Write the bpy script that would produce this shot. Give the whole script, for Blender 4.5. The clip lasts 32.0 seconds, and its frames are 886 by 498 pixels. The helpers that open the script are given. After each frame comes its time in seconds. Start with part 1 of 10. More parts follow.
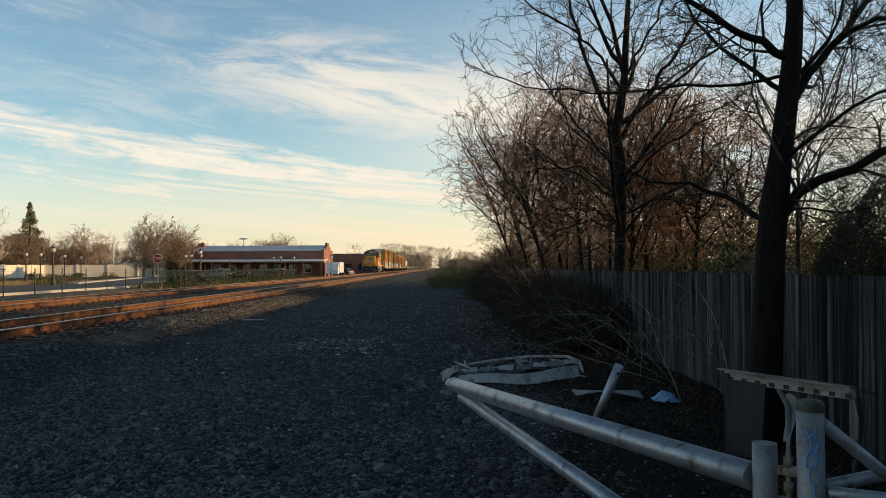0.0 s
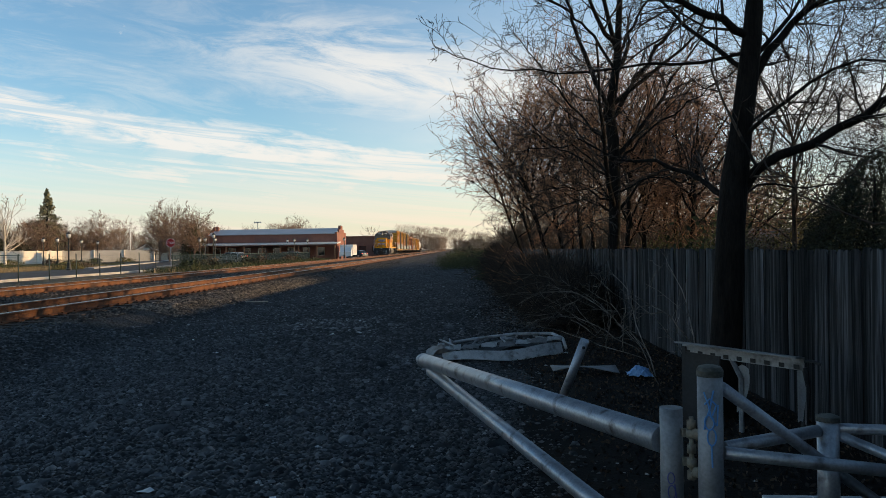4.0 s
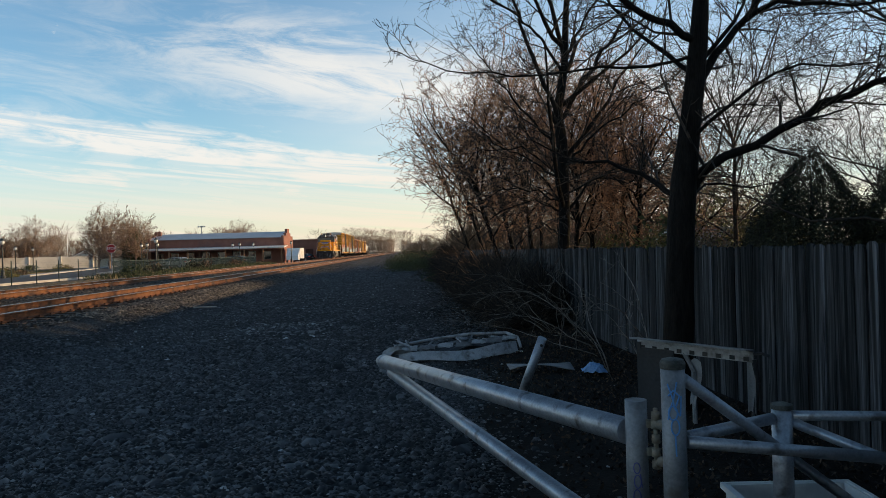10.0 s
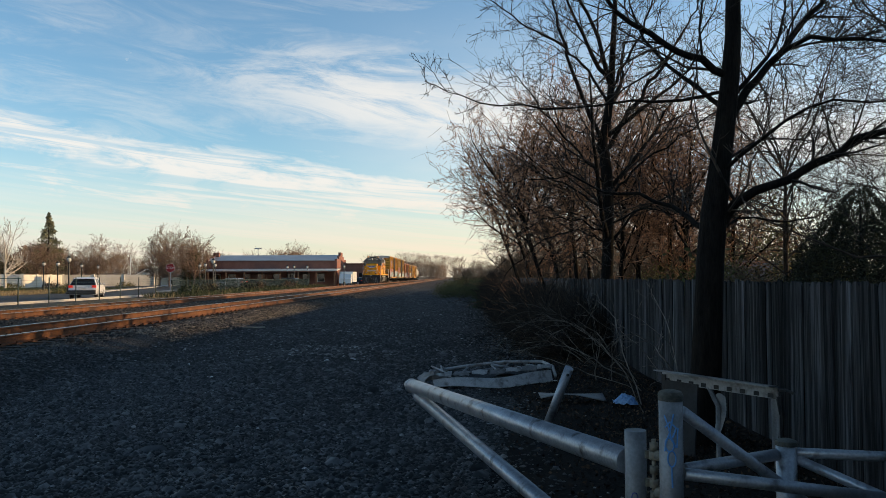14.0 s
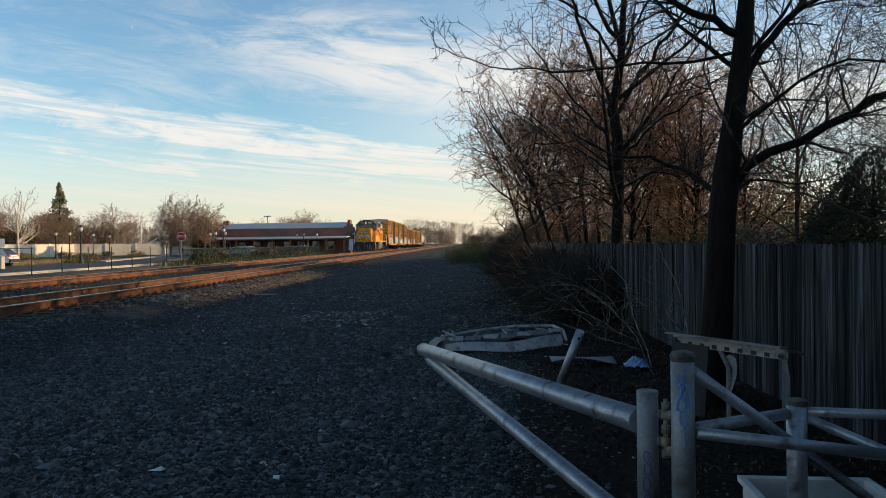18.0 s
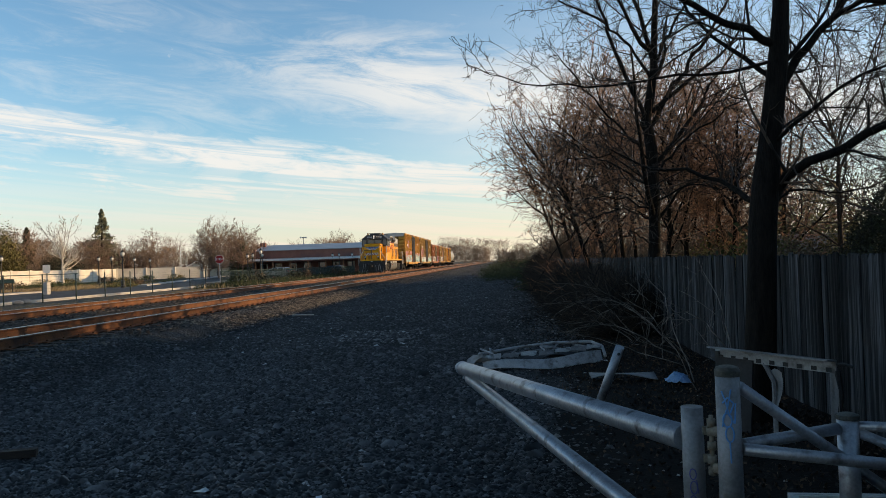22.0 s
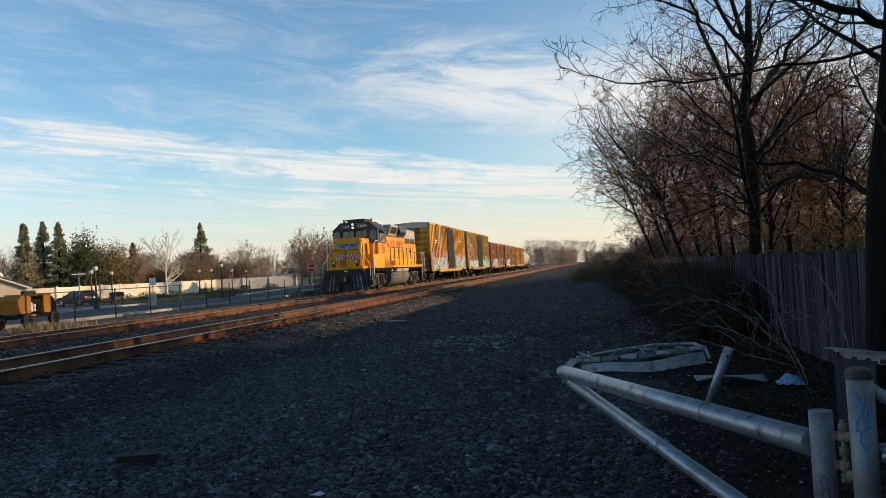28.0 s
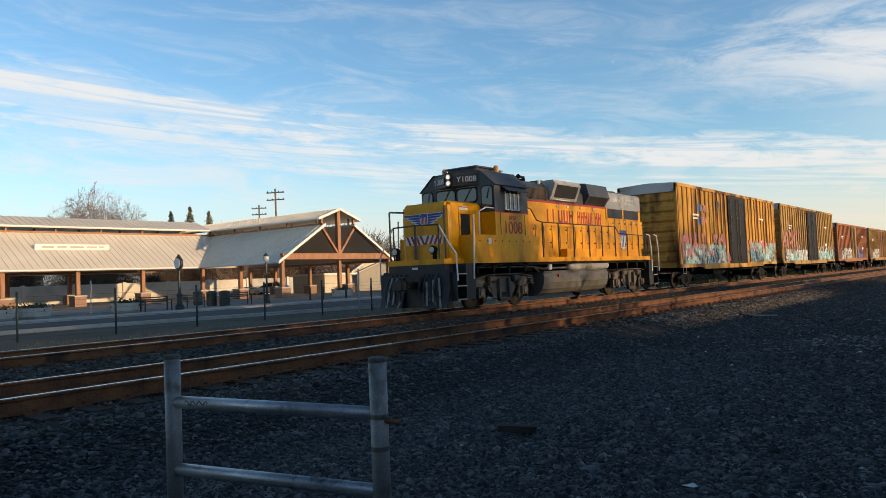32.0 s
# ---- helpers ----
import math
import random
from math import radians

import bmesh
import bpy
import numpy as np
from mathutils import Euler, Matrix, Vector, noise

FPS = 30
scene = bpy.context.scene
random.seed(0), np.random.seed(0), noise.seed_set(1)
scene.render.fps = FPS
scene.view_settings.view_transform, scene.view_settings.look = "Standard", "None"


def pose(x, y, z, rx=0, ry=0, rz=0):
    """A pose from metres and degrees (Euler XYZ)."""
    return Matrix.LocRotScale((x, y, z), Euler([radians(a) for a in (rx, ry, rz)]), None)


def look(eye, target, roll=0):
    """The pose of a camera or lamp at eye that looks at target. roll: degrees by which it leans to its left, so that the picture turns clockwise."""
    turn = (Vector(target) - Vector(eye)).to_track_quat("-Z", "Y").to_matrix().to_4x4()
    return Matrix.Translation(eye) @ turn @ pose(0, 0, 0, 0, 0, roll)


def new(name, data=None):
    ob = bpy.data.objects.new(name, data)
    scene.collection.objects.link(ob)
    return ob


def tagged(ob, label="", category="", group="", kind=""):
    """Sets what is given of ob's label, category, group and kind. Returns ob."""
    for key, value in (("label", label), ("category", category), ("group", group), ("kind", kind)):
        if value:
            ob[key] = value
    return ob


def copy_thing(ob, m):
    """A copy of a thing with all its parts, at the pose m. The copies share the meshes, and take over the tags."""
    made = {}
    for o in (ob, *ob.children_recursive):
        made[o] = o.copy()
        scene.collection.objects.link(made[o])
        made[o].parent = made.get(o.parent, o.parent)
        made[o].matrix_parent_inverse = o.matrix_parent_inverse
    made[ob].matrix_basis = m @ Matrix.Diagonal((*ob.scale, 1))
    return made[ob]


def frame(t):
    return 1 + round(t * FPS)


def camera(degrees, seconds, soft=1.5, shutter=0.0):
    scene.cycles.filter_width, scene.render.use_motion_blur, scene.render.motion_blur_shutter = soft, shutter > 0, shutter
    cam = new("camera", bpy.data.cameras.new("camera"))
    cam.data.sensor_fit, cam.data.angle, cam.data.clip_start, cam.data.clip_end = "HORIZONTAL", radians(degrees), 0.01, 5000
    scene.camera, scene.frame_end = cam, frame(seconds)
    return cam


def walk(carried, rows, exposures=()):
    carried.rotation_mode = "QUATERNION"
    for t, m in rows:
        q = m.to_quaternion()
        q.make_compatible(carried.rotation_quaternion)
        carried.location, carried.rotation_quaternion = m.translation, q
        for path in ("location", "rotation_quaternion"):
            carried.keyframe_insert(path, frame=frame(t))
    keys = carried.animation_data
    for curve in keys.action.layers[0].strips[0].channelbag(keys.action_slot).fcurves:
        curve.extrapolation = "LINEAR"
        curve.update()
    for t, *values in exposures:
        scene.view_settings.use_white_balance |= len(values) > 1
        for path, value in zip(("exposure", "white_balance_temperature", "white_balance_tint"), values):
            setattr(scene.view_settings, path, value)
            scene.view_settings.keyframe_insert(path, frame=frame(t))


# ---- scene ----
cam = camera(61.4, 32.0, soft=0.5)
PATH = [
    (0, (0.138, -0.074, 1.7), (0.139, 1.925, 1.749), -0.2),
    (0.5, (0.22, -0.285, 1.668), (0.174, 1.714, 1.703), -0.5),
    (1, (0.304, -0.381, 1.674), (0.321, 1.619, 1.691), -1.2),
    (1.5, (0.493, -0.394, 1.676), (0.475, 1.606, 1.698), -1.6),
    (2, (0.607, -0.361, 1.669), (0.552, 1.638, 1.694), -0.8),
    (2.5, (0.554, -0.322, 1.661), (0.477, 1.676, 1.672), 0.1),
    (3, (0.537, -0.297, 1.665), (0.512, 1.702, 1.678), -0.9),
    (3.5, (0.62, -0.269, 1.668), (0.577, 1.731, 1.678), -0.8),
    (5.5, (0.626, -0.254, 1.657), (0.594, 1.746, 1.626), -1.1),
    (6, (0.597, -0.261, 1.649), (0.567, 1.739, 1.622), -0.9),
    (6.5, (0.612, -0.293, 1.652), (0.624, 1.707, 1.618), -1.3),
    (7, (0.621, -0.299, 1.656), (0.647, 1.701, 1.63), -1.2),
    (7.5, (0.642, -0.326, 1.634), (0.682, 1.674, 1.624), -1.6),
    (8, (0.638, -0.333, 1.646), (0.724, 1.665, 1.63), -1.1),
    (8.5, (0.619, -0.275, 1.644), (0.686, 1.724, 1.643), -1.4),
    (9, (0.588, -0.3, 1.643), (0.65, 1.699, 1.655), -1.6),
    (9.5, (0.54, -0.296, 1.651), (0.625, 1.702, 1.66), -1.4),
    (10, (0.508, -0.316, 1.662), (0.607, 1.681, 1.664), -1.6),
    (10.5, (0.476, -0.32, 1.688), (0.622, 1.674, 1.718), -1.4),
    (11, (0.551, -0.308, 1.698), (0.676, 1.687, 1.764), -1.9),
    (11.5, (0.764, -0.318, 1.684), (0.705, 1.678, 1.787), -1.9),
    (12, (0.808, -0.406, 1.696), (0.754, 1.591, 1.798), -0.8),
    (12.5, (0.646, -0.475, 1.695), (0.66, 1.522, 1.799), -1.4),
    (13, (0.623, -0.507, 1.68), (0.653, 1.49, 1.769), -1.5),
    (13.5, (0.717, -0.508, 1.677), (0.681, 1.49, 1.758), -0.9),
    (14, (0.752, -0.488, 1.667), (0.71, 1.51, 1.742), -0.2),
    (14.5, (0.737, -0.477, 1.664), (0.694, 1.522, 1.725), -0.0),
    (16.5, (0.725, -0.505, 1.651), (0.661, 1.494, 1.646), -0.3),
    (17, (0.725, -0.512, 1.656), (0.659, 1.487, 1.645), -0.6),
    (17.5, (0.723, -0.512, 1.652), (0.66, 1.487, 1.639), -0.6),
    (18, (0.73, -0.517, 1.656), (0.663, 1.482, 1.641), -0.7),
    (18.5, (0.727, -0.529, 1.656), (0.663, 1.47, 1.645), -0.6),
    (19, (0.724, -0.522, 1.66), (0.652, 1.476, 1.653), -0.7),
    (19.5, (0.717, -0.52, 1.657), (0.622, 1.478, 1.652), -0.9),
    (20, (0.713, -0.519, 1.655), (0.604, 1.478, 1.657), -1.0),
    (20.5, (0.712, -0.512, 1.657), (0.586, 1.484, 1.663), -1.2),
    (21, (0.721, -0.515, 1.662), (0.576, 1.48, 1.678), -1.6),
    (21.5, (0.715, -0.532, 1.662), (0.56, 1.462, 1.689), -1.8),
    (22, (0.714, -0.528, 1.661), (0.556, 1.465, 1.695), -1.9),
    (22.5, (0.704, -0.541, 1.67), (0.534, 1.452, 1.706), -2.2),
    (23, (0.714, -0.535, 1.668), (0.513, 1.455, 1.705), -2.3),
    (23.5, (0.717, -0.544, 1.666), (0.519, 1.446, 1.705), -2.3),
    (24, (0.715, -0.55, 1.668), (0.519, 1.44, 1.706), -2.4),
    (24.5, (0.713, -0.547, 1.666), (0.501, 1.442, 1.694), -2.3),
    (26.5, (0.684, -0.557, 1.677), (0.416, 1.425, 1.719), -1.9),
    (27, (0.633, -0.553, 1.679), (0.298, 1.418, 1.727), -2.0),
    (27.5, (0.558, -0.539, 1.689), (0.208, 1.429, 1.745), -2.7),
    (28, (0.589, -0.57, 1.679), (0.205, 1.392, 1.734), -3.4),
    (28.5, (0.764, -0.543, 1.673), (0.259, 1.392, 1.732), -3.1),
    (29, (0.873, -0.588, 1.678), (0.247, 1.311, 1.718), -2.1),
    (29.5, (0.81, -0.636, 1.678), (0.111, 1.237, 1.713), -1.7),
    (30, (0.684, -0.686, 1.668), (-0.142, 1.135, 1.699), -2.2),
    (30.5, (0.605, -0.712, 1.665), (-0.362, 1.039, 1.698), -2.3),
    (31, (0.585, -0.72, 1.672), (-0.418, 1.01, 1.713), -2.3),
    (31.5, (0.547, -0.729, 1.674), (-0.542, 0.947, 1.725), -2.1),
    (32, (0.518, -0.742, 1.682), (-0.708, 0.837, 1.754), -2.3),
]
walk(cam, [(t, look(eye, target, roll)) for t, eye, target, roll in PATH], exposures=[(0.0, -0.05, 7900, 10), (0.5, -0.05, 7400, 10), (1.5, -0.05, 6900, 10), (24.0, -0.05, 6850, 10), (28.0, -0.08, 6650, 10), (32.0, -0.12, 6550, 10)])


# ---------------------------------------------------------------- world and sun
SUN_AZ, SUN_EL = 78.0, 8.0
world = bpy.data.worlds.new("sky")
scene.world = world
world.use_nodes = True
wn, wl = world.node_tree.nodes, world.node_tree.links
wn.clear()


sky = wn.new("ShaderNodeTexSky")
sky.sky_type = "NISHITA"
sky.sun_disc = False
sky.sun_elevation = radians(11.4)
sky.sun_rotation = radians(SUN_AZ)
sky.altitude, sky.air_density, sky.dust_density, sky.ozone_density = 30, 1.0, 0.4, 3.0
tc = wn.new("ShaderNodeTexCoord")
sep = wn.new("ShaderNodeSeparateXYZ")
wl.new(tc.outputs["Generated"], sep.inputs[0])


def calc(op, a, b=None, c=None):
    """A chain of world maths: each argument a socket or a number."""
    n = wn.new("ShaderNodeMath")
    n.operation = op
    for i, v in enumerate((a, b, c)):
        if v is None:
            continue
        if isinstance(v, (int, float)):
            n.inputs[i].default_value = v
        else:
            wl.new(v, n.inputs[i])
    return n.outputs[0]


def ramp(v, lo, hi):
    n = wn.new("ShaderNodeMapRange")
    n.interpolation_type = "SMOOTHSTEP"
    n.inputs[1].default_value, n.inputs[2].default_value = lo, hi
    wl.new(v, n.inputs[0])
    return n.outputs[0]


Z = sep.outputs[2]
# cloud bands by height over the horizon, drifting lower to the right, torn into streaks
az = calc("ARCTAN2", sep.outputs[0], sep.outputs[1])


def streaks(sa, sz, seed, detail=7, rough=0.6, warp=0.25):
    cv = wn.new("ShaderNodeCombineXYZ")
    wl.new(calc("MULTIPLY", az, sa), cv.inputs[0])
    wl.new(calc("MULTIPLY", calc("ADD", Z, calc("MULTIPLY", az, 0.09)), sz), cv.inputs[1])
    cv.inputs[2].default_value = seed
    nz = wn.new("ShaderNodeTexNoise")
    nz.inputs["Scale"].default_value = 1.0
    nz.inputs["Detail"].default_value = detail
    nz.inputs["Roughness"].default_value = rough
    nz.inputs["Distortion"].default_value = warp
    wl.new(cv.outputs[0], nz.inputs["Vector"])
    return nz.outputs[0]


n_wide = streaks(3.2, 14, 1.7, 6)
n_fine = streaks(10.0, 62, 5.2, 9, 0.66, 0.5)
n_puff = streaks(13.0, 44, 3.1, 9, 0.62, 0.9)
n_wisp = streaks(5.0, 24, 8.8, 10, 0.68, 0.9)
lift = calc("MULTIPLY", calc("SUBTRACT", n_wide, 0.5), 0.07)
lift = calc("ADD", lift, calc("MULTIPLY", calc("SUBTRACT", n_puff, 0.5), 0.035))
slope = calc("MULTIPLY", az, -0.118)


def band(base, half_up, half_down, hard=0.25):
    """Coverage of one bank centred at height base where it passes straight ahead; hard: how crisp its upper edge is."""
    u = calc("ADD", calc("SUBTRACT", Z, calc("ADD", base, slope)), lift)
    return calc("MULTIPLY", ramp(u, half_up, half_up * hard), ramp(u, -half_down, -half_down * 0.1))


mass = calc("ADD", calc("ADD", calc("MULTIPLY", n_fine, 0.28), calc("MULTIPLY", n_puff, 0.30)), calc("MULTIPLY", n_wide, 0.42))
n_layer = streaks(2.2, 90, 6.3, 5, 0.55, 0.7)
layers = calc("ADD", 0.45, calc("MULTIPLY", ramp(n_layer, 0.40, 0.54), 0.55))
main = calc("MULTIPLY", calc("MULTIPLY", layers, band(0.100, 0.032, 0.072, 0.45)), ramp(mass, 0.37, 0.52))
under = calc("MULTIPLY", calc("MULTIPLY", layers, band(0.056, 0.024, 0.040, 0.4)), ramp(mass, 0.40, 0.56))
right_glow = calc("MULTIPLY", ramp(az, -0.35, 0.25), ramp(Z, 0.42, 0.05))
wisp_in = calc("MULTIPLY", band(0.216, 0.095, 0.075, 0.1), calc("MULTIPLY", ramp(az, -0.55, -0.06), ramp(az, 1.2, 0.5)))
wisp = calc("MULTIPLY", wisp_in, ramp(calc("ADD", n_wisp, calc("MULTIPLY", right_glow, 0.34)), 0.36, 0.64))
thin = calc("MULTIPLY", ramp(n_wisp, 0.44, 0.74), calc("MULTIPLY", ramp(Z, 0.50, 0.25), 0.34))
fleck = calc("MULTIPLY", ramp(n_puff, 0.68, 0.74), calc("MULTIPLY", ramp(Z, 0.36, 0.24), 0.5))
thin = calc("MAXIMUM", thin, fleck)
cloud = calc("MAXIMUM", calc("MAXIMUM", calc("MULTIPLY", main, 0.97), calc("MULTIPLY", under, 0.85)), calc("MAXIMUM", calc("MULTIPLY", wisp, 0.92), thin))
cloud = calc("MAXIMUM", cloud, calc("MULTIPLY", right_glow, calc("MULTIPLY", n_wide, 1.55)))
haze = calc("MULTIPLY", ramp(Z, 0.19, 0.0), calc("ADD", 0.66, calc("MULTIPLY", ramp(n_layer, 0.36, 0.60), 0.30)))
veil = calc("MULTIPLY", calc("MULTIPLY", ramp(az, -0.35, -1.0), ramp(Z, 0.27, 0.14)), calc("ADD", 0.10, calc("MULTIPLY", ramp(n_wisp, 0.34, 0.70), 0.6)))
cover = calc("MINIMUM", calc("MAXIMUM", calc("MAXIMUM", calc("MULTIPLY", cloud, 0.95), veil), haze), 1.0)
warm = ramp(Z, 0.15, 0.02)


def tint(a, b, f):
    n = wn.new("ShaderNodeMix")
    n.data_type = "RGBA"
    for key, v in (("A", a), ("B", b), ("Factor", f)):
        if isinstance(v, (tuple, int, float)):
            n.inputs[key].default_value = v
        else:
            wl.new(v, n.inputs[key])
    return n.outputs["Result"]


low_col = tint((0.86, 0.83, 0.78, 1), (1.0, 0.87, 0.72, 1), ramp(az, -0.75, 0.0))
c_col = tint((0.95, 0.945, 0.93, 1), low_col, warm)
sky_gain = wn.new("ShaderNodeMix")
sky_gain.data_type, sky_gain.blend_type = "RGBA", "MULTIPLY"
sky_gain.inputs["Factor"].default_value = 1
sky_gain.inputs["B"].default_value = (0.215, 0.240, 0.237, 1)
wl.new(sky.outputs[0], sky_gain.inputs["A"])
zen = calc("SUBTRACT", 1.0, calc("MULTIPLY", ramp(Z, 0.36, 0.9), 0.62))
zen_c = wn.new("ShaderNodeCombineXYZ")
for k in range(3):
    wl.new(zen, zen_c.inputs[k])
dim = wn.new("ShaderNodeMix")
dim.data_type, dim.blend_type = "RGBA", "MULTIPLY"
dim.inputs["Factor"].default_value = 1
wl.new(zen_c.outputs[0], dim.inputs["B"])
bg = wn.new("ShaderNodeBackground")
bg.inputs["Strength"].default_value = 1.0
wl.new(tint(sky_gain.outputs["Result"], c_col, cover), dim.inputs["A"])
wl.new(dim.outputs["Result"], bg.inputs["Color"])
wo = wn.new("ShaderNodeOutputWorld")
wl.new(bg.outputs[0], wo.inputs[0])

sun = new("sun", bpy.data.lights.new("sun", "SUN"))
sun.data.energy, sun.data.angle, sun.data.color = 5.0, radians(0.55), (1.0, 0.68, 0.37)
sd = Vector((math.sin(radians(SUN_AZ)) * math.cos(radians(SUN_EL)), math.cos(radians(SUN_AZ)) * math.cos(radians(SUN_EL)), math.sin(radians(SUN_EL))))
sun.matrix_basis = look(sd * 300, (0, 0, 0))


# ---------------------------------------------------------------- materials
def rgb(c, k=1.0):
    return (c[0] * k, c[1] * k, c[2] * k, 1)


def mat(name, a, b, scale=4.0, fine=40.0, rough=0.7, metal=0.0, bump=0.15, vary=0.0, spec=0.5, stain=None, stain_scale=0.8, stain_at=(0.52, 0.68), stretch=(1, 1, 1), island=False, space="Object", skew=0.0):
    """Two colours mixed by coarse and fine noise, with bump, an optional stain and a brightness that varies by piece."""
    m = bpy.data.materials.new(name)
    m.use_nodes = True
    n, l = m.node_tree.nodes, m.node_tree.links
    p = n["Principled BSDF"]
    co = n.new("ShaderNodeTexCoord")
    mp = n.new("ShaderNodeMapping")
    mp.inputs["Scale"].default_value = stretch
    l.new(co.outputs[space], mp.inputs[0])
    if vary and not island:
        shift = n.new("ShaderNodeVectorMath")
        shift.operation = "SCALE"
        shift.inputs[0].default_value = (37.0, 23.0, 51.0)
        l.new(n.new("ShaderNodeObjectInfo").outputs["Random"], shift.inputs["Scale"])
        l.new(shift.outputs[0], mp.inputs["Location"])
    big, small = n.new("ShaderNodeTexNoise"), n.new("ShaderNodeTexNoise")
    for t, s, d in ((big, scale, 4), (small, fine, 3)):
        t.inputs["Scale"].default_value, t.inputs["Detail"].default_value = s, d
        l.new(mp.outputs[0], t.inputs["Vector"])
    mixn = n.new("ShaderNodeMath")
    mixn.operation = "MULTIPLY_ADD"
    mixn.inputs[1].default_value = 0.45
    l.new(small.outputs[0], mixn.inputs[0])
    half = n.new("ShaderNodeMath")
    half.operation = "MULTIPLY"
    half.inputs[1].default_value = 0.55
    l.new(big.outputs[0], half.inputs[0])
    l.new(half.outputs[0], mixn.inputs[2])
    mr = n.new("ShaderNodeMapRange")
    mr.inputs[1].default_value, mr.inputs[2].default_value = 0.36, 0.64
    l.new(mixn.outputs[0], mr.inputs[0])
    cm = n.new("ShaderNodeMix")
    cm.data_type = "RGBA"
    cm.inputs["A"].default_value, cm.inputs["B"].default_value = rgb(a), rgb(b)
    l.new(mr.outputs[0], cm.inputs["Factor"])
    colour = cm.outputs["Result"]
    if stain:
        st = n.new("ShaderNodeTexNoise")
        st.inputs["Scale"].default_value, st.inputs["Detail"].default_value = stain_scale, 5
        l.new(mp.outputs[0], st.inputs["Vector"])
        sr = n.new("ShaderNodeMapRange")
        sr.inputs[1].default_value, sr.inputs[2].default_value = stain_at
        l.new(st.outputs[0], sr.inputs[0])
        sm = n.new("ShaderNodeMix")
        sm.data_type = "RGBA"
        sm.inputs["B"].default_value = rgb(stain)
        l.new(sr.outputs[0], sm.inputs["Factor"])
        l.new(colour, sm.inputs["A"])
        colour = sm.outputs["Result"]
    if vary:
        if island:
            rnd = n.new("ShaderNodeNewGeometry").outputs["Random Per Island"]
        else:
            rnd = n.new("ShaderNodeObjectInfo").outputs["Random"]
        vr = n.new("ShaderNodeMapRange")
        vr.inputs[3].default_value, vr.inputs[4].default_value = 1 - vary, 1 + vary
        if skew:
            pw = n.new("ShaderNodeMath")
            pw.operation = "POWER"
            pw.inputs[1].default_value = skew
            l.new(rnd, pw.inputs[0])
            rnd = pw.outputs[0]
            vr.inputs[4].default_value = 1 - vary + 2 * vary * (1 + skew) / 2
        l.new(rnd, vr.inputs[0])
        vm = n.new("ShaderNodeVectorMath")
        vm.operation = "SCALE"
        l.new(colour, vm.inputs[0])
        l.new(vr.outputs[0], vm.inputs["Scale"])
        colour = vm.outputs[0]
    l.new(colour, p.inputs["Base Color"])
    rr = n.new("ShaderNodeMapRange")
    rr.inputs[3].default_value, rr.inputs[4].default_value = max(0.02, rough - 0.1), min(1, rough + 0.1)
    l.new(small.outputs[0], rr.inputs[0])
    l.new(rr.outputs[0], p.inputs["Roughness"])
    p.inputs["Metallic"].default_value = metal
    p.inputs["Specular IOR Level"].default_value = spec
    if bump:
        bp = n.new("ShaderNodeBump")
        bp.inputs["Strength"].default_value, bp.inputs["Distance"].default_value = bump, 0.02
        l.new(mixn.outputs[0], bp.inputs["Height"])
        l.new(bp.outputs[0], p.inputs["Normal"])
    return m


